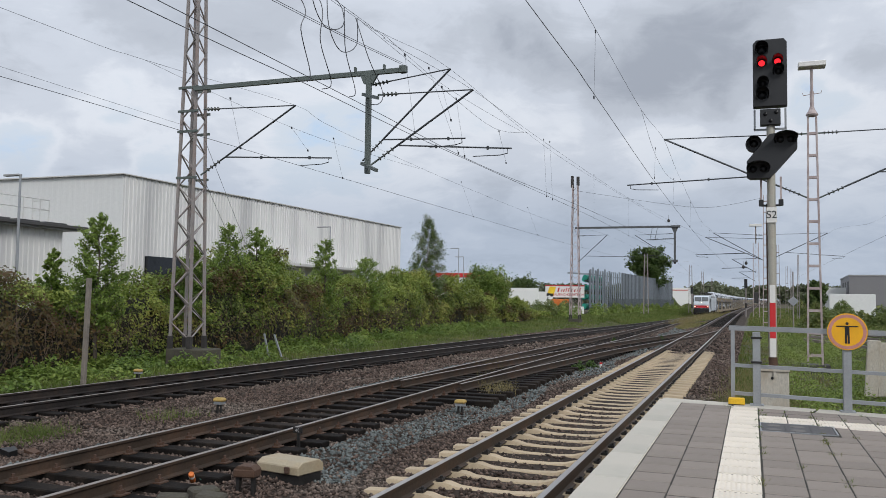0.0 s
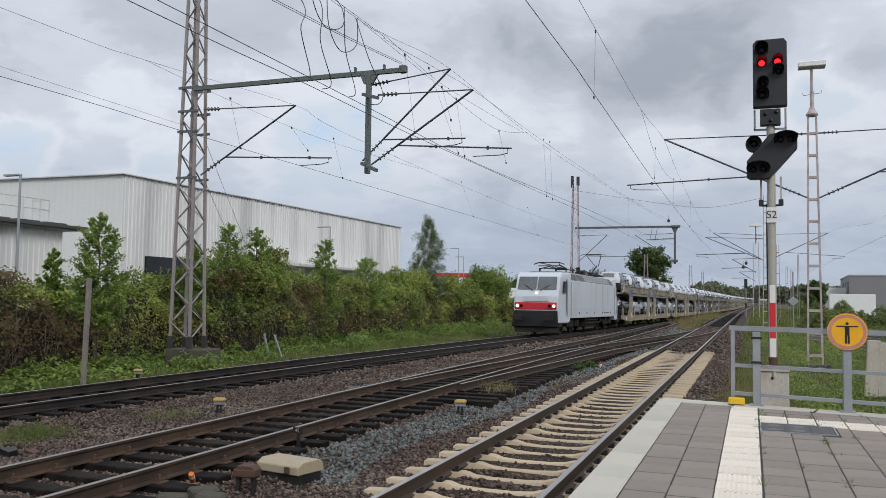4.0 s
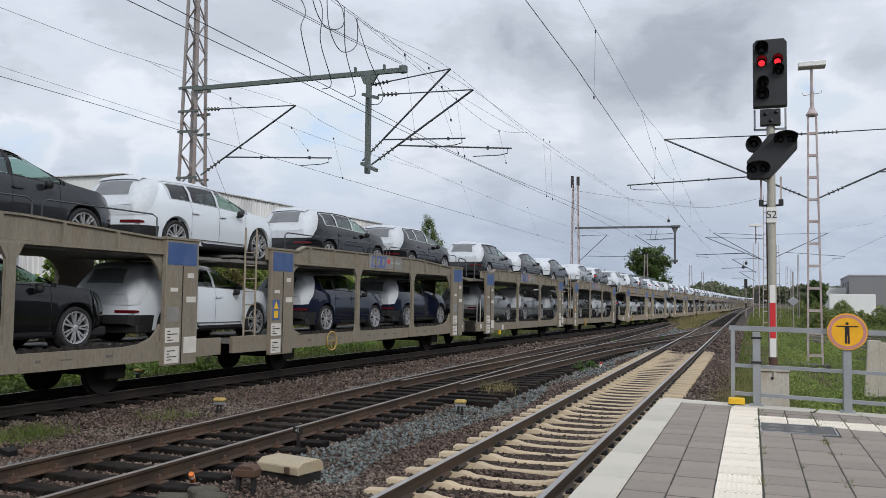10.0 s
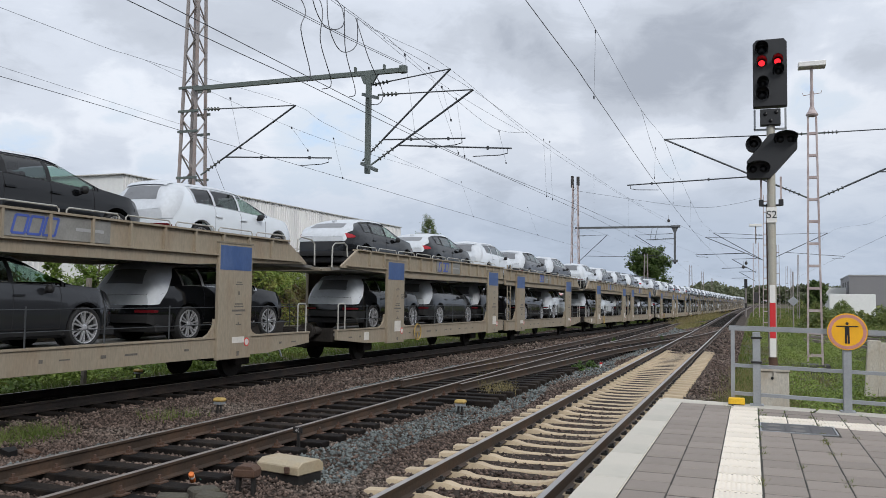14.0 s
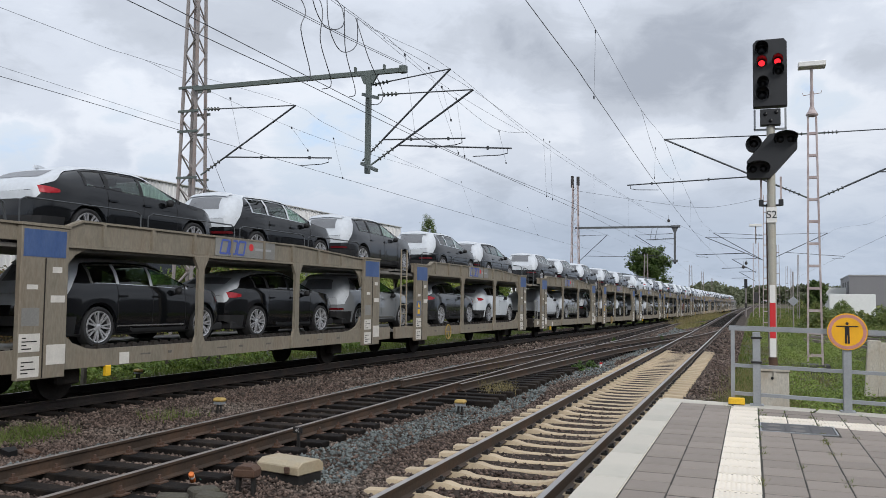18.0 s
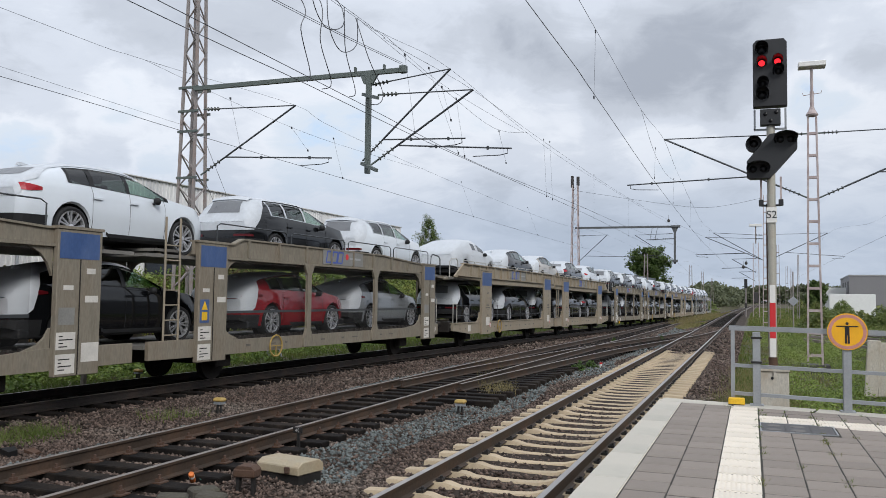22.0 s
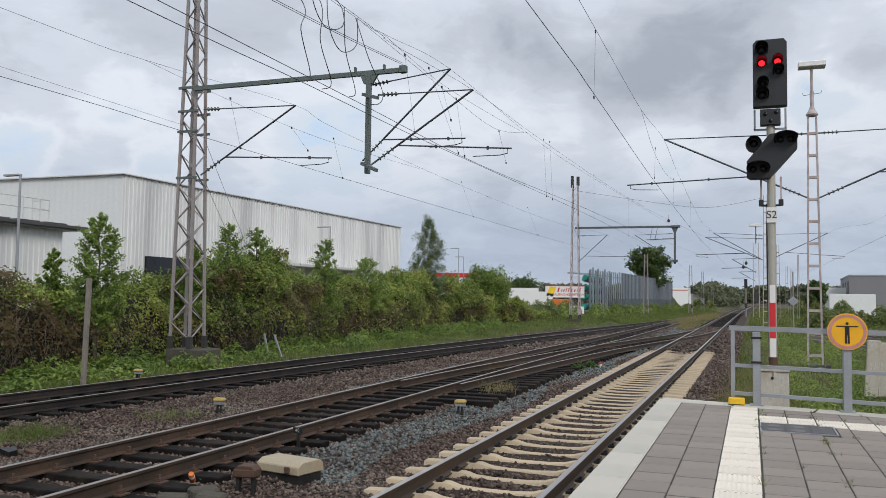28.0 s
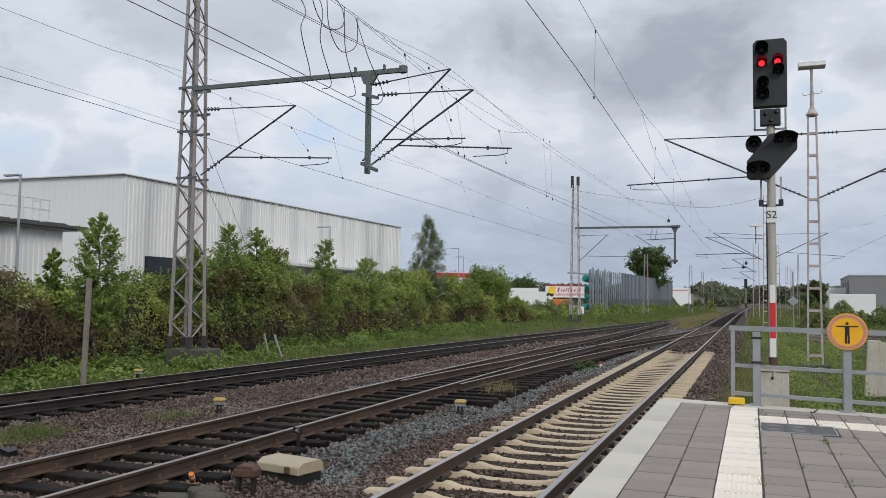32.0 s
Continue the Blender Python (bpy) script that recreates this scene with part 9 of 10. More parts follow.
def unit_b(first, body, lab):
    """Half of the open-framed wagon type."""
    L = 15.55
    un = thing("car_carrier_wagon", lab, "rail wagon", group="car-carrier wagons")
    f = (lambda y: y) if first else (lambda y: L - y)
    def seg(a, b):
        return sorted((f(a), f(b)))
    posts = (6.15, 9.95) if first else (9.63, 5.78)
    pill = ((1.55, 2.53), (13.55, 14.55)) if first else ((1.25, 2.24), (13.17, 14.15))
    ya, yb = seg(1.2, 14.2)
    top = [(ya, 3.10), (ya + 1.35, 3.10), (ya + 1.7, 3.24), (10.2, 3.24), (13.3, 3.08), (yb, 3.08)]
    for s in (-1, 1):
        x = 1.38 * s
        part("side_sill", prism(bmesh.new(), [(f(0.75), 0.62), (f(0.75), 1.0), (f(2.6), 1.0), (f(3.4), 0.93), (f(12.6), 0.93), (f(13.4), 1.0), (f(L - 0.05), 1.0), (f(L - 0.05), 0.62), (f(13.2), 0.61), (f(2.8), 0.61)], x - 0.05, x + 0.05, "x", 0.008), body, un)
        ub = part("upper_beam", prism(bmesh.new(), [(ya, 2.82)] + top + [(yb, 2.82)], x - 0.04, x + 0.04, "x", 0.006), body, un)
        part("flange", prism(bmesh.new(), [(p, q - 0.01) for p, q in top] + [(p, q + 0.03) for p, q in top[::-1]], x - 0.08, x + 0.08, "x"), body, ub)
        part("flange", box(bmesh.new(), x - 0.09, x + 0.09, *seg(2.5, 14.0), 2.76, 2.82), body, ub)
        y = 3.4
        joined = bmesh.new()
        while y < 13.2:
            xs = sorted((x + s * 0.02, x + s * 0.10))
            if s > 0:
                part("stiffener", box(bmesh.new(), *xs, f(y) - 0.03, f(y) + 0.03, 2.82, 3.23 - 0.052 * max(0, f(y) - 10.2)), body, ub)
            else:
                box(joined, *xs, f(y) - 0.03, f(y) + 0.03, 2.82, 3.23 - 0.052 * max(0, f(y) - 10.2))
            y += 1.27
        if s < 0:
            part("stiffener_row", joined, body, ub)
        else:
            joined.free()
        for y in posts:
            part("post", prism(bmesh.new(), [(f(y) - 0.22, 0.62), (f(y) + 0.22, 0.62), (f(y) + 0.22, 0.84), (f(y) + 0.09, 1.1), (f(y) + 0.09, 2.5), (f(y) + 0.26, 2.78), (f(y) - 0.26, 2.78), (f(y) - 0.09, 2.5), (f(y) - 0.09, 1.1), (f(y) - 0.22, 0.84)], *sorted((x + s * 0.04, x + s * 0.11)), "x", 0.006), body, un)
        for a, b in pill:
            inner, d = (b, 1) if a < 7 else (a, -1)
            for z0, dz in ((2.80, -0.55), (0.95, 0.4)):
                part("gusset", prism(bmesh.new(), [(f(inner), z0), (f(inner + d * 0.6), z0), (f(inner + d * 0.25), z0 + dz * 0.3), (f(inner + d * 0.1), z0 + dz * 0.6), (f(inner), z0 + dz)], x - 0.03, x + 0.03, "x"), body, un)
            a, b = seg(a, b)
            xs = sorted((x + s * 0.03, x + s * 0.15))
            mid = (a + b) / 2
            pl = part("pillar", box(bmesh.new(), *xs, a, b, 0.50, 3.08, 0.012), body, un)
            face = xs[1] if s > 0 else xs[0]
            part("pillar_top", box(bmesh.new(), *sorted((face, face + s * 0.005)), a + 0.04, b - 0.07, 2.56, 3.02), M["blue_panel"], pl, "faded blue painted pillar head")
            part("pillar_cap", box(bmesh.new(), xs[0] - 0.02, xs[1] + 0.02, a - 0.02, b + 0.02, 3.08, 3.13), body, pl)
            if s > 0:
                seam = box(bmesh.new(), xs[1] - 0.01, xs[1] + 0.012, mid - 0.009, mid + 0.009, 0.52, 2.55)
                for z0 in (1.02, 1.08, 1.14, 1.2, 0.62, 0.68, 0.74, 0.80):
                    box(seam, xs[1] + 0.004, xs[1] + 0.006, mid - 0.42, mid - 0.42 + 0.3 * (0.6 + 0.4 * math.sin(z0 * 40)), z0 - 0.01, z0 + 0.01)
                part("pillar_seam", seam, M["underframe"], pl, "dark seam and printed lines")
                whites = bmesh.new()
                for dy, dz, w, h, m in ((0.25, 2.35, 0.2, 0.1, "label_white"), (-0.25, 2.05, 0.22, 0.08, "label_white"), (0.28, 1.85, 0.3, 0.12, "label_white"), (-0.27, 1.55, 0.35, 0.3, "grey_plate"), (-0.27, 1.12, 0.42, 0.3, "label_white"), (-0.27, 0.72, 0.42, 0.34, "label_white"), (0.28, 0.9, 0.4, 0.34, "label_white" if first else "khaki_dirty")):
                    spot = (xs[1], xs[1] + 0.004, mid + dy - w / 2, mid + dy + w / 2, dz - h / 2, dz + h / 2)
                    if w * h < 0.1:
                        box(whites, *spot)
                    else:
                        part("notice_plate", box(bmesh.new(), *spot), M[m], pl)
                part("marking", whites, M["label_white"], pl, "small white stickers", kind="stuff")
        hr = bmesh.new()
        for y in (1.6, 4.6, 7.6, 10.6):
            a, b = seg(y, y + 2.8)
            tube(hr, [(x, a, 3.05), (x, a, 3.5), (x, a + 0.12, 3.56), (x, b - 0.12, 3.56), (x, b, 3.5), (x, b, 3.05)], 0.016, 5)
        part("guard_rail", hr, M["tube_dark"], un, "thin dark guard rails", kind="stuff")
        er = bmesh.new()
        a, b = seg(0.8, 1.2)
        loop_rail(er, x, a, b, 1.0, 1.95, 0.02)
        part("end_handrail", er, M["loop_rail"], un)
        part("round_plate", lathe(bmesh.new(), [(0.11, s * 1.44), (0.11, s * 1.45)], (0, f(1.1), 0.83), "x", 14), M["label_white"], un)
    part("lower_deck", box(bmesh.new(), -1.34, 1.34, *seg(0.75, L), 0.84, DECK_LO), M["deck"], un)
    part("upper_deck", box(bmesh.new(), -1.34, 1.34, *seg(0.5, L), 2.71, DECK_HI), M["deck"], un)
    guide = box(bmesh.new(), 1.14, 1.20, *seg(1.0, L - 0.3), DECK_LO, DECK_LO + 0.05)
    for k in range(46):
        box(guide, 1.12, 1.24, f(1.2 + 0.3 * k) - 0.05, f(1.2 + 0.3 * k) + 0.05, DECK_LO, DECK_LO + 0.085)
    part("wheel_guide", guide, M["underframe"], un, "dark toothed wheel guide along the deck edge", kind="stuff")
    part("end_ramp", prism(bmesh.new(), [(f(-0.1), 2.66), (f(-0.1), 2.73), (f(0.8), 2.80), (f(1.0), 2.70)], -1.3, 1.3, "x"), body, un)
    part("end_rail", tube(bmesh.new(), [(1.37, f(1.35), 3.12), (1.37, f(1.30), 3.42), (1.37, f(1.15), 3.50), (1.37, f(0.62), 3.46), (1.37, f(0.48), 3.36), (1.37, f(0.46), 2.78)], 0.022, 6), M["tube_dark"], un, "bent handrail at the deck end")
    part("end_post", box(bmesh.new(), -1.25, -0.75, *seg(0.9, 1.4), 1.0, 2.8), M["underframe"], un)
    part("centre_sill", box(bmesh.new(), -0.4, 0.4, *seg(0.6, L), 0.5, 0.84), M["underframe"], un)
    part("head_stock", box(bmesh.new(), -1.3, 1.3, *seg(0.62, 0.8), 0.62, 1.06), M["underframe"], un)
    for y in (3.0, 12.7):
        wheelset(un, f(y))
    if not first:
        part("brake_wheel", tube(bmesh.new(), [(1.5, 4.4 + 0.26 * math.cos(k * math.tau / 16), 0.72 + 0.26 * math.sin(k * math.tau / 16)) for k in range(16)], 0.022, 5, True), M["ochre"], un, "yellow hand-brake wheel")
        part("wheel_spokes", bar(bar(bmesh.new(), (1.5, 4.14, 0.72), (1.5, 4.66, 0.72), 0.02), (1.5, 4.4, 0.46), (1.5, 4.4, 0.72), 0.02), M["ochre"], un)
        ladder(un, 0.75)
        sg = part("hazard_label", box(bmesh.new(), 1.532, 1.537, 1.45, 1.75, 1.35, 1.85), M["blue_panel"], un)
        part("hazard_mark", box(prism(bmesh.new(), [(1.5, 1.63), (1.7, 1.63), (1.6, 1.82)], 1.537, 1.54, "x"), 1.537, 1.54, 1.51, 1.69, 1.4, 1.58), M["yellow_plastic"], sg)
    else:
        part("paper_label", box(bmesh.new(), 1.431, 1.437, 3.9, 4.15, 0.62, 0.84), M["label_white"], un)
        part("yellow_valve", box(bmesh.new(), 1.38, 1.46, 3.55, 3.68, 0.42, 0.62, 0.01), M["yellow_plastic"], un)
    logo_plate(un, 1.43, 7.8 if first else f(7.75), 3.04, M["grey_plate"] if body is not M["grey_wagon"] else M["label_white"])
    buffers(un, f, first)
    sill_marks(un, f, ((4.6, 0.4, 0.06), (5.3, 0.15, 0.1), (7.0, 0.5, 0.06), (7.7, 0.2, 0.1), (8.8, 0.3, 0.08), (10.6, 0.15, 0.1), (11.2, 0.4, 0.05), (12.2, 0.25, 0.1)))
    return un


def sheer(name, tint):
    """A fine mesh that lets most light pass."""
    m = bpy.data.materials.new(name)
    m.use_nodes = True
    nt = m.node_tree
    tr = nt.nodes.new("ShaderNodeBsdfTransparent")
    tr.inputs[0].default_value = (*tint, 1)
    ms = nt.nodes.new("ShaderNodeMixShader")
    ms.inputs[0].default_value = 0.04
    nt.nodes["Principled BSDF"].inputs["Base Color"].default_value = (0.10, 0.10, 0.10, 1)
    nt.nodes["Principled BSDF"].inputs["Roughness"].default_value = 0.9
    nt.links.new(tr.outputs[0], ms.inputs[1])
    nt.links.new(nt.nodes["Principled BSDF"].outputs[0], ms.inputs[2])
    nt.links.new(ms.outputs[0], nt.nodes["Material Output"].inputs[0])
    return m


M["net"] = sheer("dark_safety_net", (0.95, 0.95, 0.95))


def build_wagons():
    made = {}
    for n, (wt, up, lo) in enumerate(LOADS):
        for first in (True, False):
            key = (wt, first)
            if key not in made:
                if wt == "A":
                    made[key] = unit_a(first)
                else:
                    made[key] = unit_b(first, M["khaki_dirty"] if wt == "B" else M["grey_wagon"], ("dirty brown" if wt == "B" else "light grey") + " double-deck car-carrier wagon half with open side posts")
                ob = made[key]
            else:
                ob = copy_thing(made[key], Matrix())
            if n in (4, 13):
                part("safety_net", box(bmesh.new(), 1.30, 1.304, 2.6, 13.2, 0.98, 2.76), M["net"], ob, "fine dark safety net").visible_shadow = False
                part("net_band", box(bmesh.new(), 1.306, 1.312, 2.6, 13.2, 1.53, 1.59), M["tube_dark"], ob, "dark woven guard band")
            carry((ob, 0.0), 0.67 + WAGON * n + (0 if first else 15.88))


# ---- locomotive: y runs back from the leading body corner ----
def build_loco():
    lc = thing("locomotive", "off-white electric locomotive with a red front band and lit headlights", "locomotive")
    B = 17.99
    wh = M["loco_white"]
    def cab(a, d):
        # side outline of a cab: from the body at a towards the nose at a + d * 2.6
        return [(a, 0.98), (a + d * 0.2, 0.98), (a + d * 0.4, 0.70), (a + d * 2.30, 0.70), (a + d * 2.45, 1.2), (a + d * 2.45, 1.5), (a + d * 2.35, 2.25), (a + d * 1.85, 3.35), (a + d * 1.5, 3.62), (a, 3.62)]
    part("body_side", prism(bmesh.new(), [(-1.45, 0.98), (1.45, 0.98), (1.45, 3.2), (1.38, 3.25), (-1.38, 3.25), (-1.45, 3.2)], 2.45, B - 2.45, "y", 0.01), wh, lc)
    part("roof_slope", prism(bmesh.new(), [(-1.40, 3.24), (1.40, 3.24), (1.08, 3.68), (0.9, 3.74), (-0.9, 3.74), (-1.08, 3.68)], 2.3, B - 2.3, "y"), M["loco_roof"], lc, "grey sloping roof panels")
    edges = (2.4, 4.6, 6.6, 8.1, 9.9, 13.4, 14.5, B - 2.35)
    for k, y in enumerate(edges):
        part("roof_joint", prism(bmesh.new(), [(1.415, 3.235), (1.095, 3.69), (1.07, 3.69), (1.39, 3.235)], y - 0.03, y + 0.03, "y"), M["trim_grey"], lc)
    for k in (0, 1, 6):
        for s in (-1, 1):
            vent = bmesh.new()
            for i in range(7):
                u = 0.12 + 0.11 * i
                bar(vent, (s * (1.405 - 0.325 * u), edges[k] + 0.12, 3.24 + 0.455 * u), (s * (1.405 - 0.325 * u), edges[k + 1] - 0.12, 3.24 + 0.455 * u), 0.012, 0.03)
            part("roof_louvre", vent, M["marking_dark"], lc, "dark louvred roof vent")
    for s in (-1, 1):
        part("gutter_gap", box(bmesh.new(), *sorted((s * 1.40, s * 1.425)), 2.5, B - 2.5, 3.225, 3.245), M["underframe"], lc, "dark gap under the roof panels")
    for a, d in ((2.45, -1), (B - 2.45, 1)):
        bm = prism(bmesh.new(), cab(a, d), -1.45, 1.45, "x", 0.05)
        nose = [v for v in bm.verts if (v.co.y - a) * d > 1.2]
        for v in nose:
            v.co.x *= 0.89
        cb = part("cab", bm, wh, lc)
        ws = bmesh.new()
        for x0, x1 in ((-1.15, -0.03), (0.03, 1.15)):
            p = [(x0, a + d * 2.215, 2.62), (x1, a + d * 2.215, 2.62), (x1 * 0.97, a + d * 1.885, 3.36), (x0 * 0.97, a + d * 1.885, 3.36)]
            v = [ws.verts.new(c) for c in p]
            ws.faces.new(v)
        part("windscreen", ws, M["windscreen"], cb, "grey split windscreen")
        part("wiper", bar(bar(bmesh.new(), (-0.2, a + d * 2.27, 2.54), (-0.75, a + d * 2.13, 2.90), 0.025), (0.2, a + d * 2.27, 2.54), (0.75, a + d * 2.13, 2.90), 0.025), M["black_paint"], cb)
        band = prism(bmesh.new(), [(a + d * 2.40, 1.46), (a + d * 2.465, 1.46), (a + d * 2.445, 1.88), (a + d * 2.36, 1.88)], -1.22, 1.22, "x")
        if d < 0:
            part("apron", box(bmesh.new(), -1.28, 1.28, *sorted((a + d * 2.2, a + d * 2.48)), 0.50, 1.42, 0.03), M["black_paint"], cb, "black lower front")
        part("front_band", band, M["loco_red"], cb, "red band across the nose")
        for x in (-0.95, 0.95):
            lh = part("headlight_cluster", box(bmesh.new(), x - 0.27, x + 0.27, *sorted((a + d * 2.48, a + d * 2.50)), 1.54, 1.82, 0.01), M["loco_red"], cb)
            for dx in (-0.12, 0.12):
                lit = d < 0 and dx * x > 0
                part("lamp", lathe(bmesh.new(), [(0.09, a + d * 2.50), (0.08, a + d * 2.52)], (x + dx, 0, 1.68), "y", 16), M["headlight_on"] if lit else M["lens_dark"], lh, "lit headlight" if lit else "")
        part("top_lamp", lathe(bmesh.new(), [(0.06, a + d * 2.27), (0.06, a + d * 2.34)], (0, 0, 2.42), "y", 14), M["headlight_on"] if d < 0 else M["lens_dark"], cb)
        part("front_plate", box(bmesh.new(), -0.75, 0.75, *sorted((a + d * 2.3, a + d * 2.44)), 1.94, 2.24, 0.01), wh, cb)
        part("buffer_beam", box(bmesh.new(), -1.4, 1.4, *sorted((a + d * 1.8, a + d * 2.42)), 0.5, 0.74, 0.03), M["underframe"], lc)
        part("snow_plough", prism(bmesh.new(), [(-1.25, 0.18), (1.25, 0.18), (1.35, 0.72), (-1.35, 0.72)], *sorted((a + d * 2.0, a + d * 2.35)), "y"), M["underframe"], lc)
        for s in (-0.875, 0.875):
            bm = bmesh.new()
            rod(bm, (s, a + d * 2.45, 1.02), (s, a + d * 2.75, 1.02), 0.13, 12)
            rod(bm, (s, a + d * 2.75, 1.02), (s, a + d * 3.05, 1.02), 0.09, 12)
            box(bm, s - 0.29, s + 0.29, *sorted((a + d * 3.03, a + d * 3.08)), 0.85, 1.2, 0.02)
            part("buffer", bm, M["underframe"], lc)
        for s in (-1, 1):
            x = sorted((s * 1.452, s * 1.46))
            ya = a + d * 0.55
            part("cab_door", box(bmesh.new(), *x, ya - 0.33, ya + 0.33, 1.35, 3.3, 0.004), wh, cb)
            part("door_gap", box(box(bmesh.new(), *sorted((s * 1.45, s * 1.456)), ya - 0.36, ya - 0.335, 1.0, 3.32), *sorted((s * 1.45, s * 1.456)), ya + 0.335, ya + 0.36, 1.0, 3.32), M["trim_grey"], cb)
            part("grab_rail", rod(rod(bmesh.new(), (s * 1.5, ya - 0.42, 1.1), (s * 1.5, ya - 0.42, 3.1), 0.018, 6), (s * 1.5, ya + 0.42, 1.1), (s * 1.5, ya + 0.42, 3.1), 0.018, 6), M["galv"], cb)
            yw = a + d * 1.35
            part("cab_window", prism(bmesh.new(), [(yw - 0.25, 2.45), (yw + 0.25, 2.45), (yw + 0.2 - d * 0.08, 3.1), (yw - 0.2 - d * 0.08, 3.1)], *sorted((s * 1.36, s * 1.445)), "x", 0.0), M["dark_glass"], cb)
    for s in (-1, 1):
        x = sorted((s * 1.452, s * 1.458))
        part("seam", box(bmesh.new(), *x, 2.5, B - 2.5, 1.505, 1.52), M["trim_grey"], lc)
        for y in (4.6, 6.7, 8.9, 11.6, 14.4, 16.6):
            part("side_socket", box(bmesh.new(), *sorted((s * 1.45, s * 1.46)), y - 0.09, y + 0.09, 1.2, 1.34), M["black_paint"], lc)
        part("number_marking", box(bmesh.new(), *sorted((s * 1.452, s * 1.457)), 12.0, 13.9, 1.22, 1.29), M["marking_dark"], lc, "row of small dark characters as a bar")
        part("side_hatch", box(box(bmesh.new(), *x, 11.5, 11.53, 1.52, 3.2), *x, 13.2, 13.23, 1.52, 3.2), M["trim_grey"], lc)
    part("tank_box", box(bmesh.new(), -1.2, 1.2, 7.3, 10.7, 0.35, 0.98, 0.04), M["underframe"], lc)
    part("underfloor_pipes", rod(rod(bmesh.new(), (1.32, 6.9, 0.62), (1.32, 11.2, 0.62), 0.05, 8), (1.3, 7.4, 0.8), (1.3, 10.6, 0.8), 0.035, 8), M["underframe"], lc)
    wheels = []
    for yc in (3.8, 14.2):
        bm = bmesh.new()
        for s in (-1, 1):
            prism(bm, [(yc - 2.1, 0.62), (yc - 1.0, 0.70), (yc - 0.6, 0.45), (yc + 0.6, 0.45), (yc + 1.0, 0.70), (yc + 2.1, 0.62), (yc + 2.1, 0.85), (yc - 2.1, 0.85)], *sorted((s * 1.0, s * 1.15)), "x", 0.01)
            for dy in (-1.3, 1.3):
                rod(bm, (s * 1.1, yc + dy, 0.62), (s * 1.25, yc + dy, 0.62), 0.17, 12)
                rod(bm, (s * 1.2, yc + dy * 0.55, 0.5), (s * 1.2, yc + dy * 0.55, 0.95), 0.09, 8)
        part("bogie_frame", bm, M["underframe"], lc)
        for dy in (-1.3, 1.3):
            bm = bmesh.new()
            for s in (-1, 1):
                lathe(bm, [(0.62, s * 0.74 - 0.065), (0.625, s * 0.74), (0.60, s * 0.74 + 0.065), (0.5, s * 0.74 + 0.07), (0.46, s * 0.74 + 0.03), (0.2, s * 0.74 + 0.05)], (0, 0, 0), "x", 28)
                for k in range(6):
                    a = k * math.tau / 6
                    rod(bm, (s * 0.80, 0.33 * math.cos(a), 0.33 * math.sin(a)), (s * 0.83, 0.33 * math.cos(a), 0.33 * math.sin(a)), 0.05, 6)
            rod(bm, (-0.8, 0, 0), (0.8, 0, 0), 0.1, 10)
            w = part("wheelset", bm, M["underframe"], lc, "dark worn steel wheelset", at=pose(0, yc + dy, 0.625))
            wheels.append((w, yc + dy))
    # roof gear
    part("roof_rail_line", tube(bmesh.new(), [(0.35, 3.0, 4.05), (0.35, 6, 4.0), (0.35, 12, 4.05), (0.35, 15, 4.0)], 0.03, 6), M["underframe"], lc)
    for y in (5.6, 7.4, 9.0, 10.2, 10.9, 12.4, 13.2):
        part("roof_insulator", insulator(bmesh.new(), (0.35, y, 3.72), (0.35, y, 4.12), 6, 0.105), M["mast_foot"], lc)
    part("pantograph_folded", tube(tube(bmesh.new(), [(-0.4, 3.2, 3.95), (-0.3, 5.0, 4.02), (0.3, 5.0, 4.02), (0.4, 3.2, 3.95)], 0.035, 6), [(-0.7, 3.0, 4.1), (0.7, 3.0, 4.1)], 0.03, 6), M["underframe"], lc)
    part("roof_cable", tube(bmesh.new(), [(0.6, 5.6, 3.75), (0.55, 6.0, 4.15), (0.5, 7.0, 4.05), (0.5, 8.0, 4.2), (0.45, 9.3, 4.05), (0.4, 10.6, 4.15), (0.4, 12.8, 3.95)], 0.025, 6), M["underframe"], lc, "bent black roof cable")
    part("roof_breaker", box(rod(bmesh.new(), (0.2, 9.6, 3.74), (0.2, 9.6, 4.3), 0.13, 12), -0.1, 0.5, 9.9, 10.3, 3.74, 4.0, 0.02), M["underframe"], lc, "dark circuit breaker on the roof")
    fold = bmesh.new()
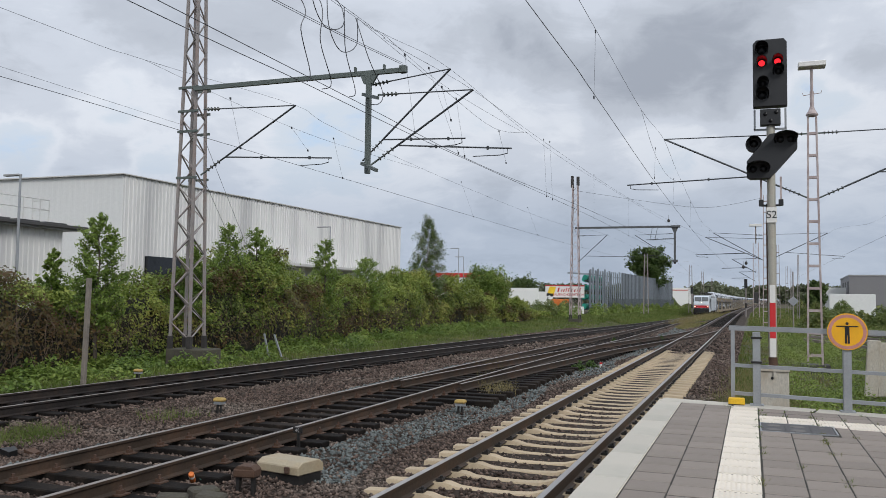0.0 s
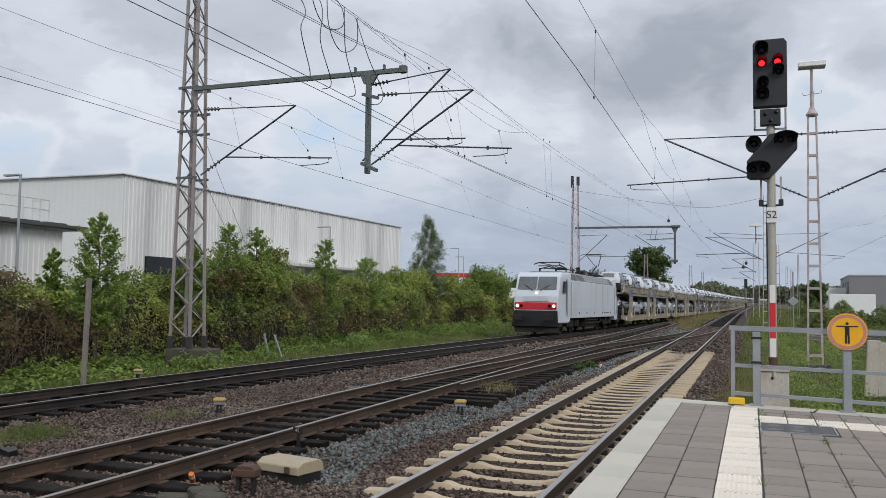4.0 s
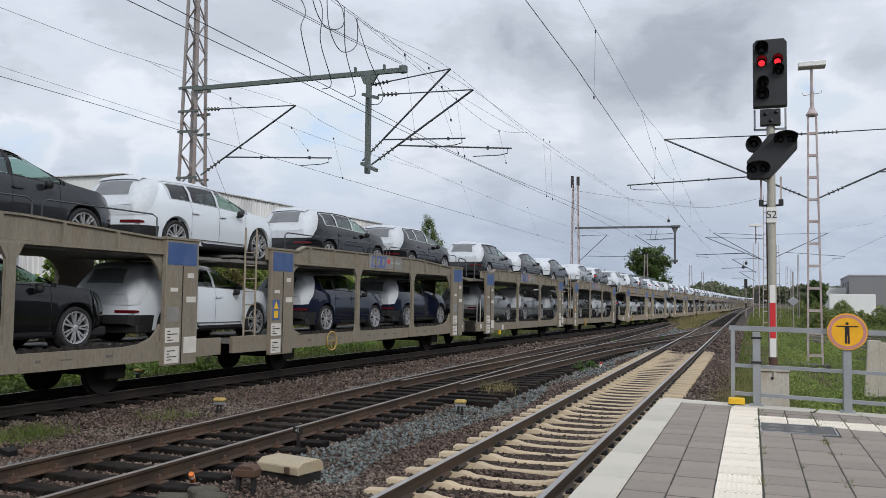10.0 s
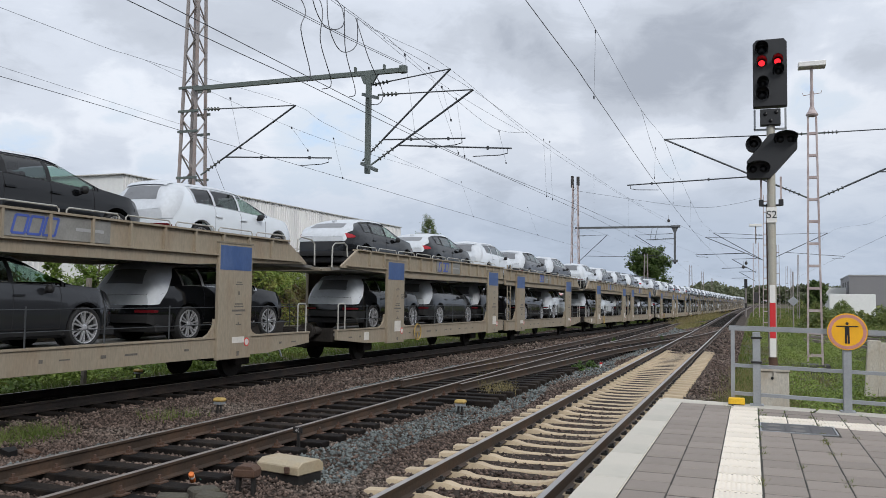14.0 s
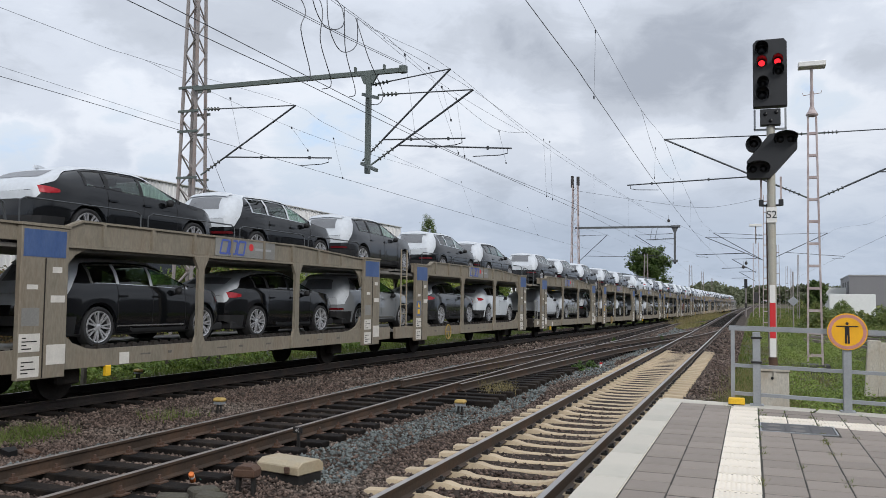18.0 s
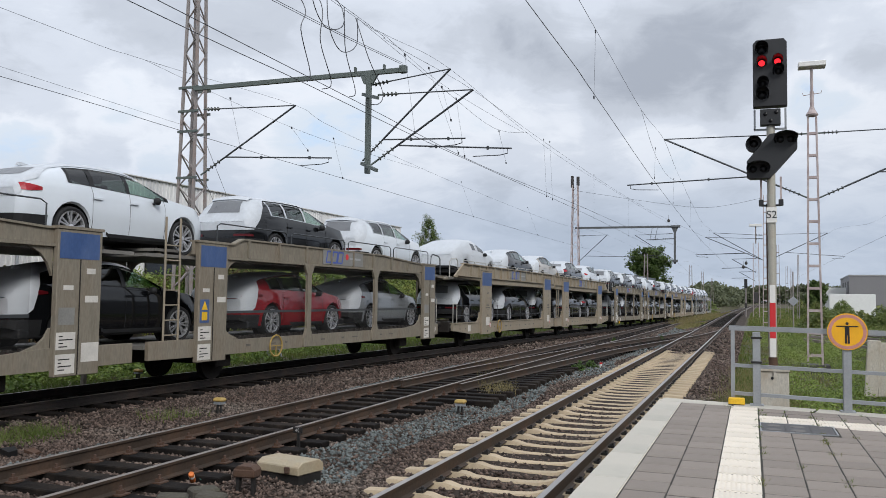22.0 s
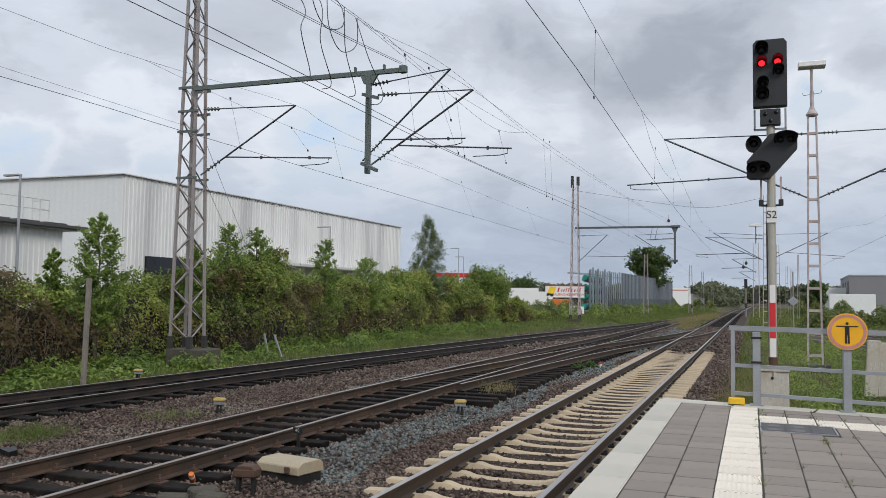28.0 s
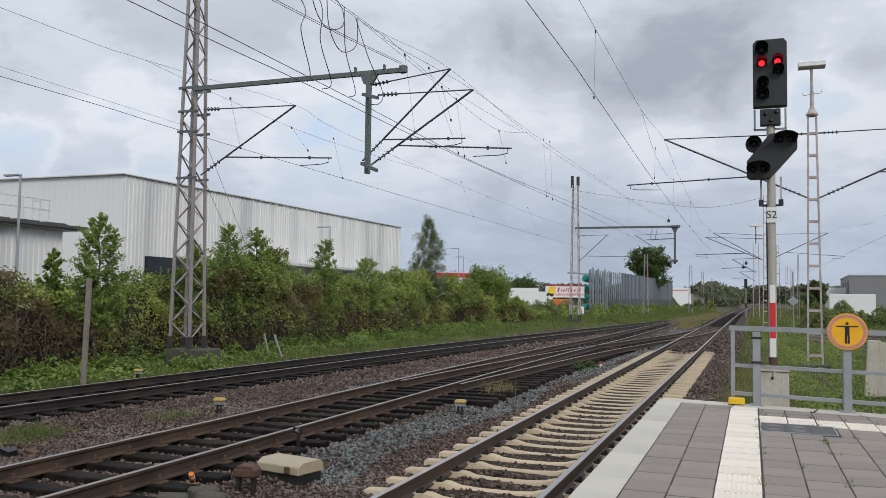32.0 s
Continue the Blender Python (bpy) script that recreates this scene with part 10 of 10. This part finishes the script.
    for s in (-1, 1):
        tube(fold, [(s * 0.5, 2.6, 3.9), (s * 0.42, 4.4, 4.12), (s * 0.3, 5.9, 4.0)], 0.035, 6)
        tube(fold, [(s * 0.35, 5.9, 4.05), (s * 0.3, 4.2, 4.22), (s * 0.6, 2.9, 4.28)], 0.028, 6)
        rod(fold, (s * 0.5, 2.6, 3.74), (s * 0.5, 2.6, 3.95), 0.06, 8)
    tube(fold, [(-0.95, 2.85, 4.18), (-0.6, 2.85, 4.3), (0.6, 2.85, 4.3), (0.95, 2.85, 4.18)], 0.035, 6)
    rod(fold, (-0.3, 5.9, 4.02), (0.3, 5.9, 4.02), 0.05, 8)
    part("folded_arm", fold, M["underframe"], lc, "lowered front pantograph")
    pb = bmesh.new()
    tube(pb, [(-0.45, 14.35, 4.02), (-0.3, 15.35, 4.15), (0.3, 15.35, 4.15), (0.45, 14.35, 4.02)], 0.04, 6)
    box(pb, -0.6, 0.6, 14.25, 16.0, 3.88, 3.98)
    rod(pb, (0.0, 14.45, 4.0), (0.0, 16.50, 4.72), 0.05, 8)
    for s in (-1, 1):
        rod(pb, (s * 0.12, 16.50, 4.72), (s * 0.55, 15.45, 5.45), 0.024, 6)
        tube(pb, [(s * 0.45, 15.25, 5.55), (s * 0.75, 15.25, 5.54), (s * 0.98, 15.25, 5.40)], 0.02, 5)
    tube(pb, [(-0.55, 15.30, 5.52), (0.55, 15.30, 5.52)], 0.035, 6)
    tube(pb, [(-0.55, 15.60, 5.50), (0.55, 15.60, 5.50)], 0.03, 6)
    part("pantograph", pb, M["underframe"], lc, "raised dark pantograph")
    return lc, wheels


loco, loco_wheels = build_loco()
build_wagons()
load_cars()


lay_ties()


def motions():
    """The train rolls past at a steady speed; every wagon half, car and the locomotive follows the far track."""
    times = [1.0 * i for i in range(33)]
    for (ob, lift), s in MOVERS:
        walk(ob, [(t, Matrix.Translation((0, 0, lift)) @ on_track(s, t)) for t in times])
    walk(loco, [(t, on_track(-17.99, t)) for t in times])
    turn = math.degrees(SPEED / 0.625)
    for w, y in loco_wheels:
        rows = []
        for i in range(961):
            t = i / 30.0
            rows.append((t, pose(0, y, 0.625, turn * t % 360.0, 0, 0)))
        walk(w, rows)


motions()
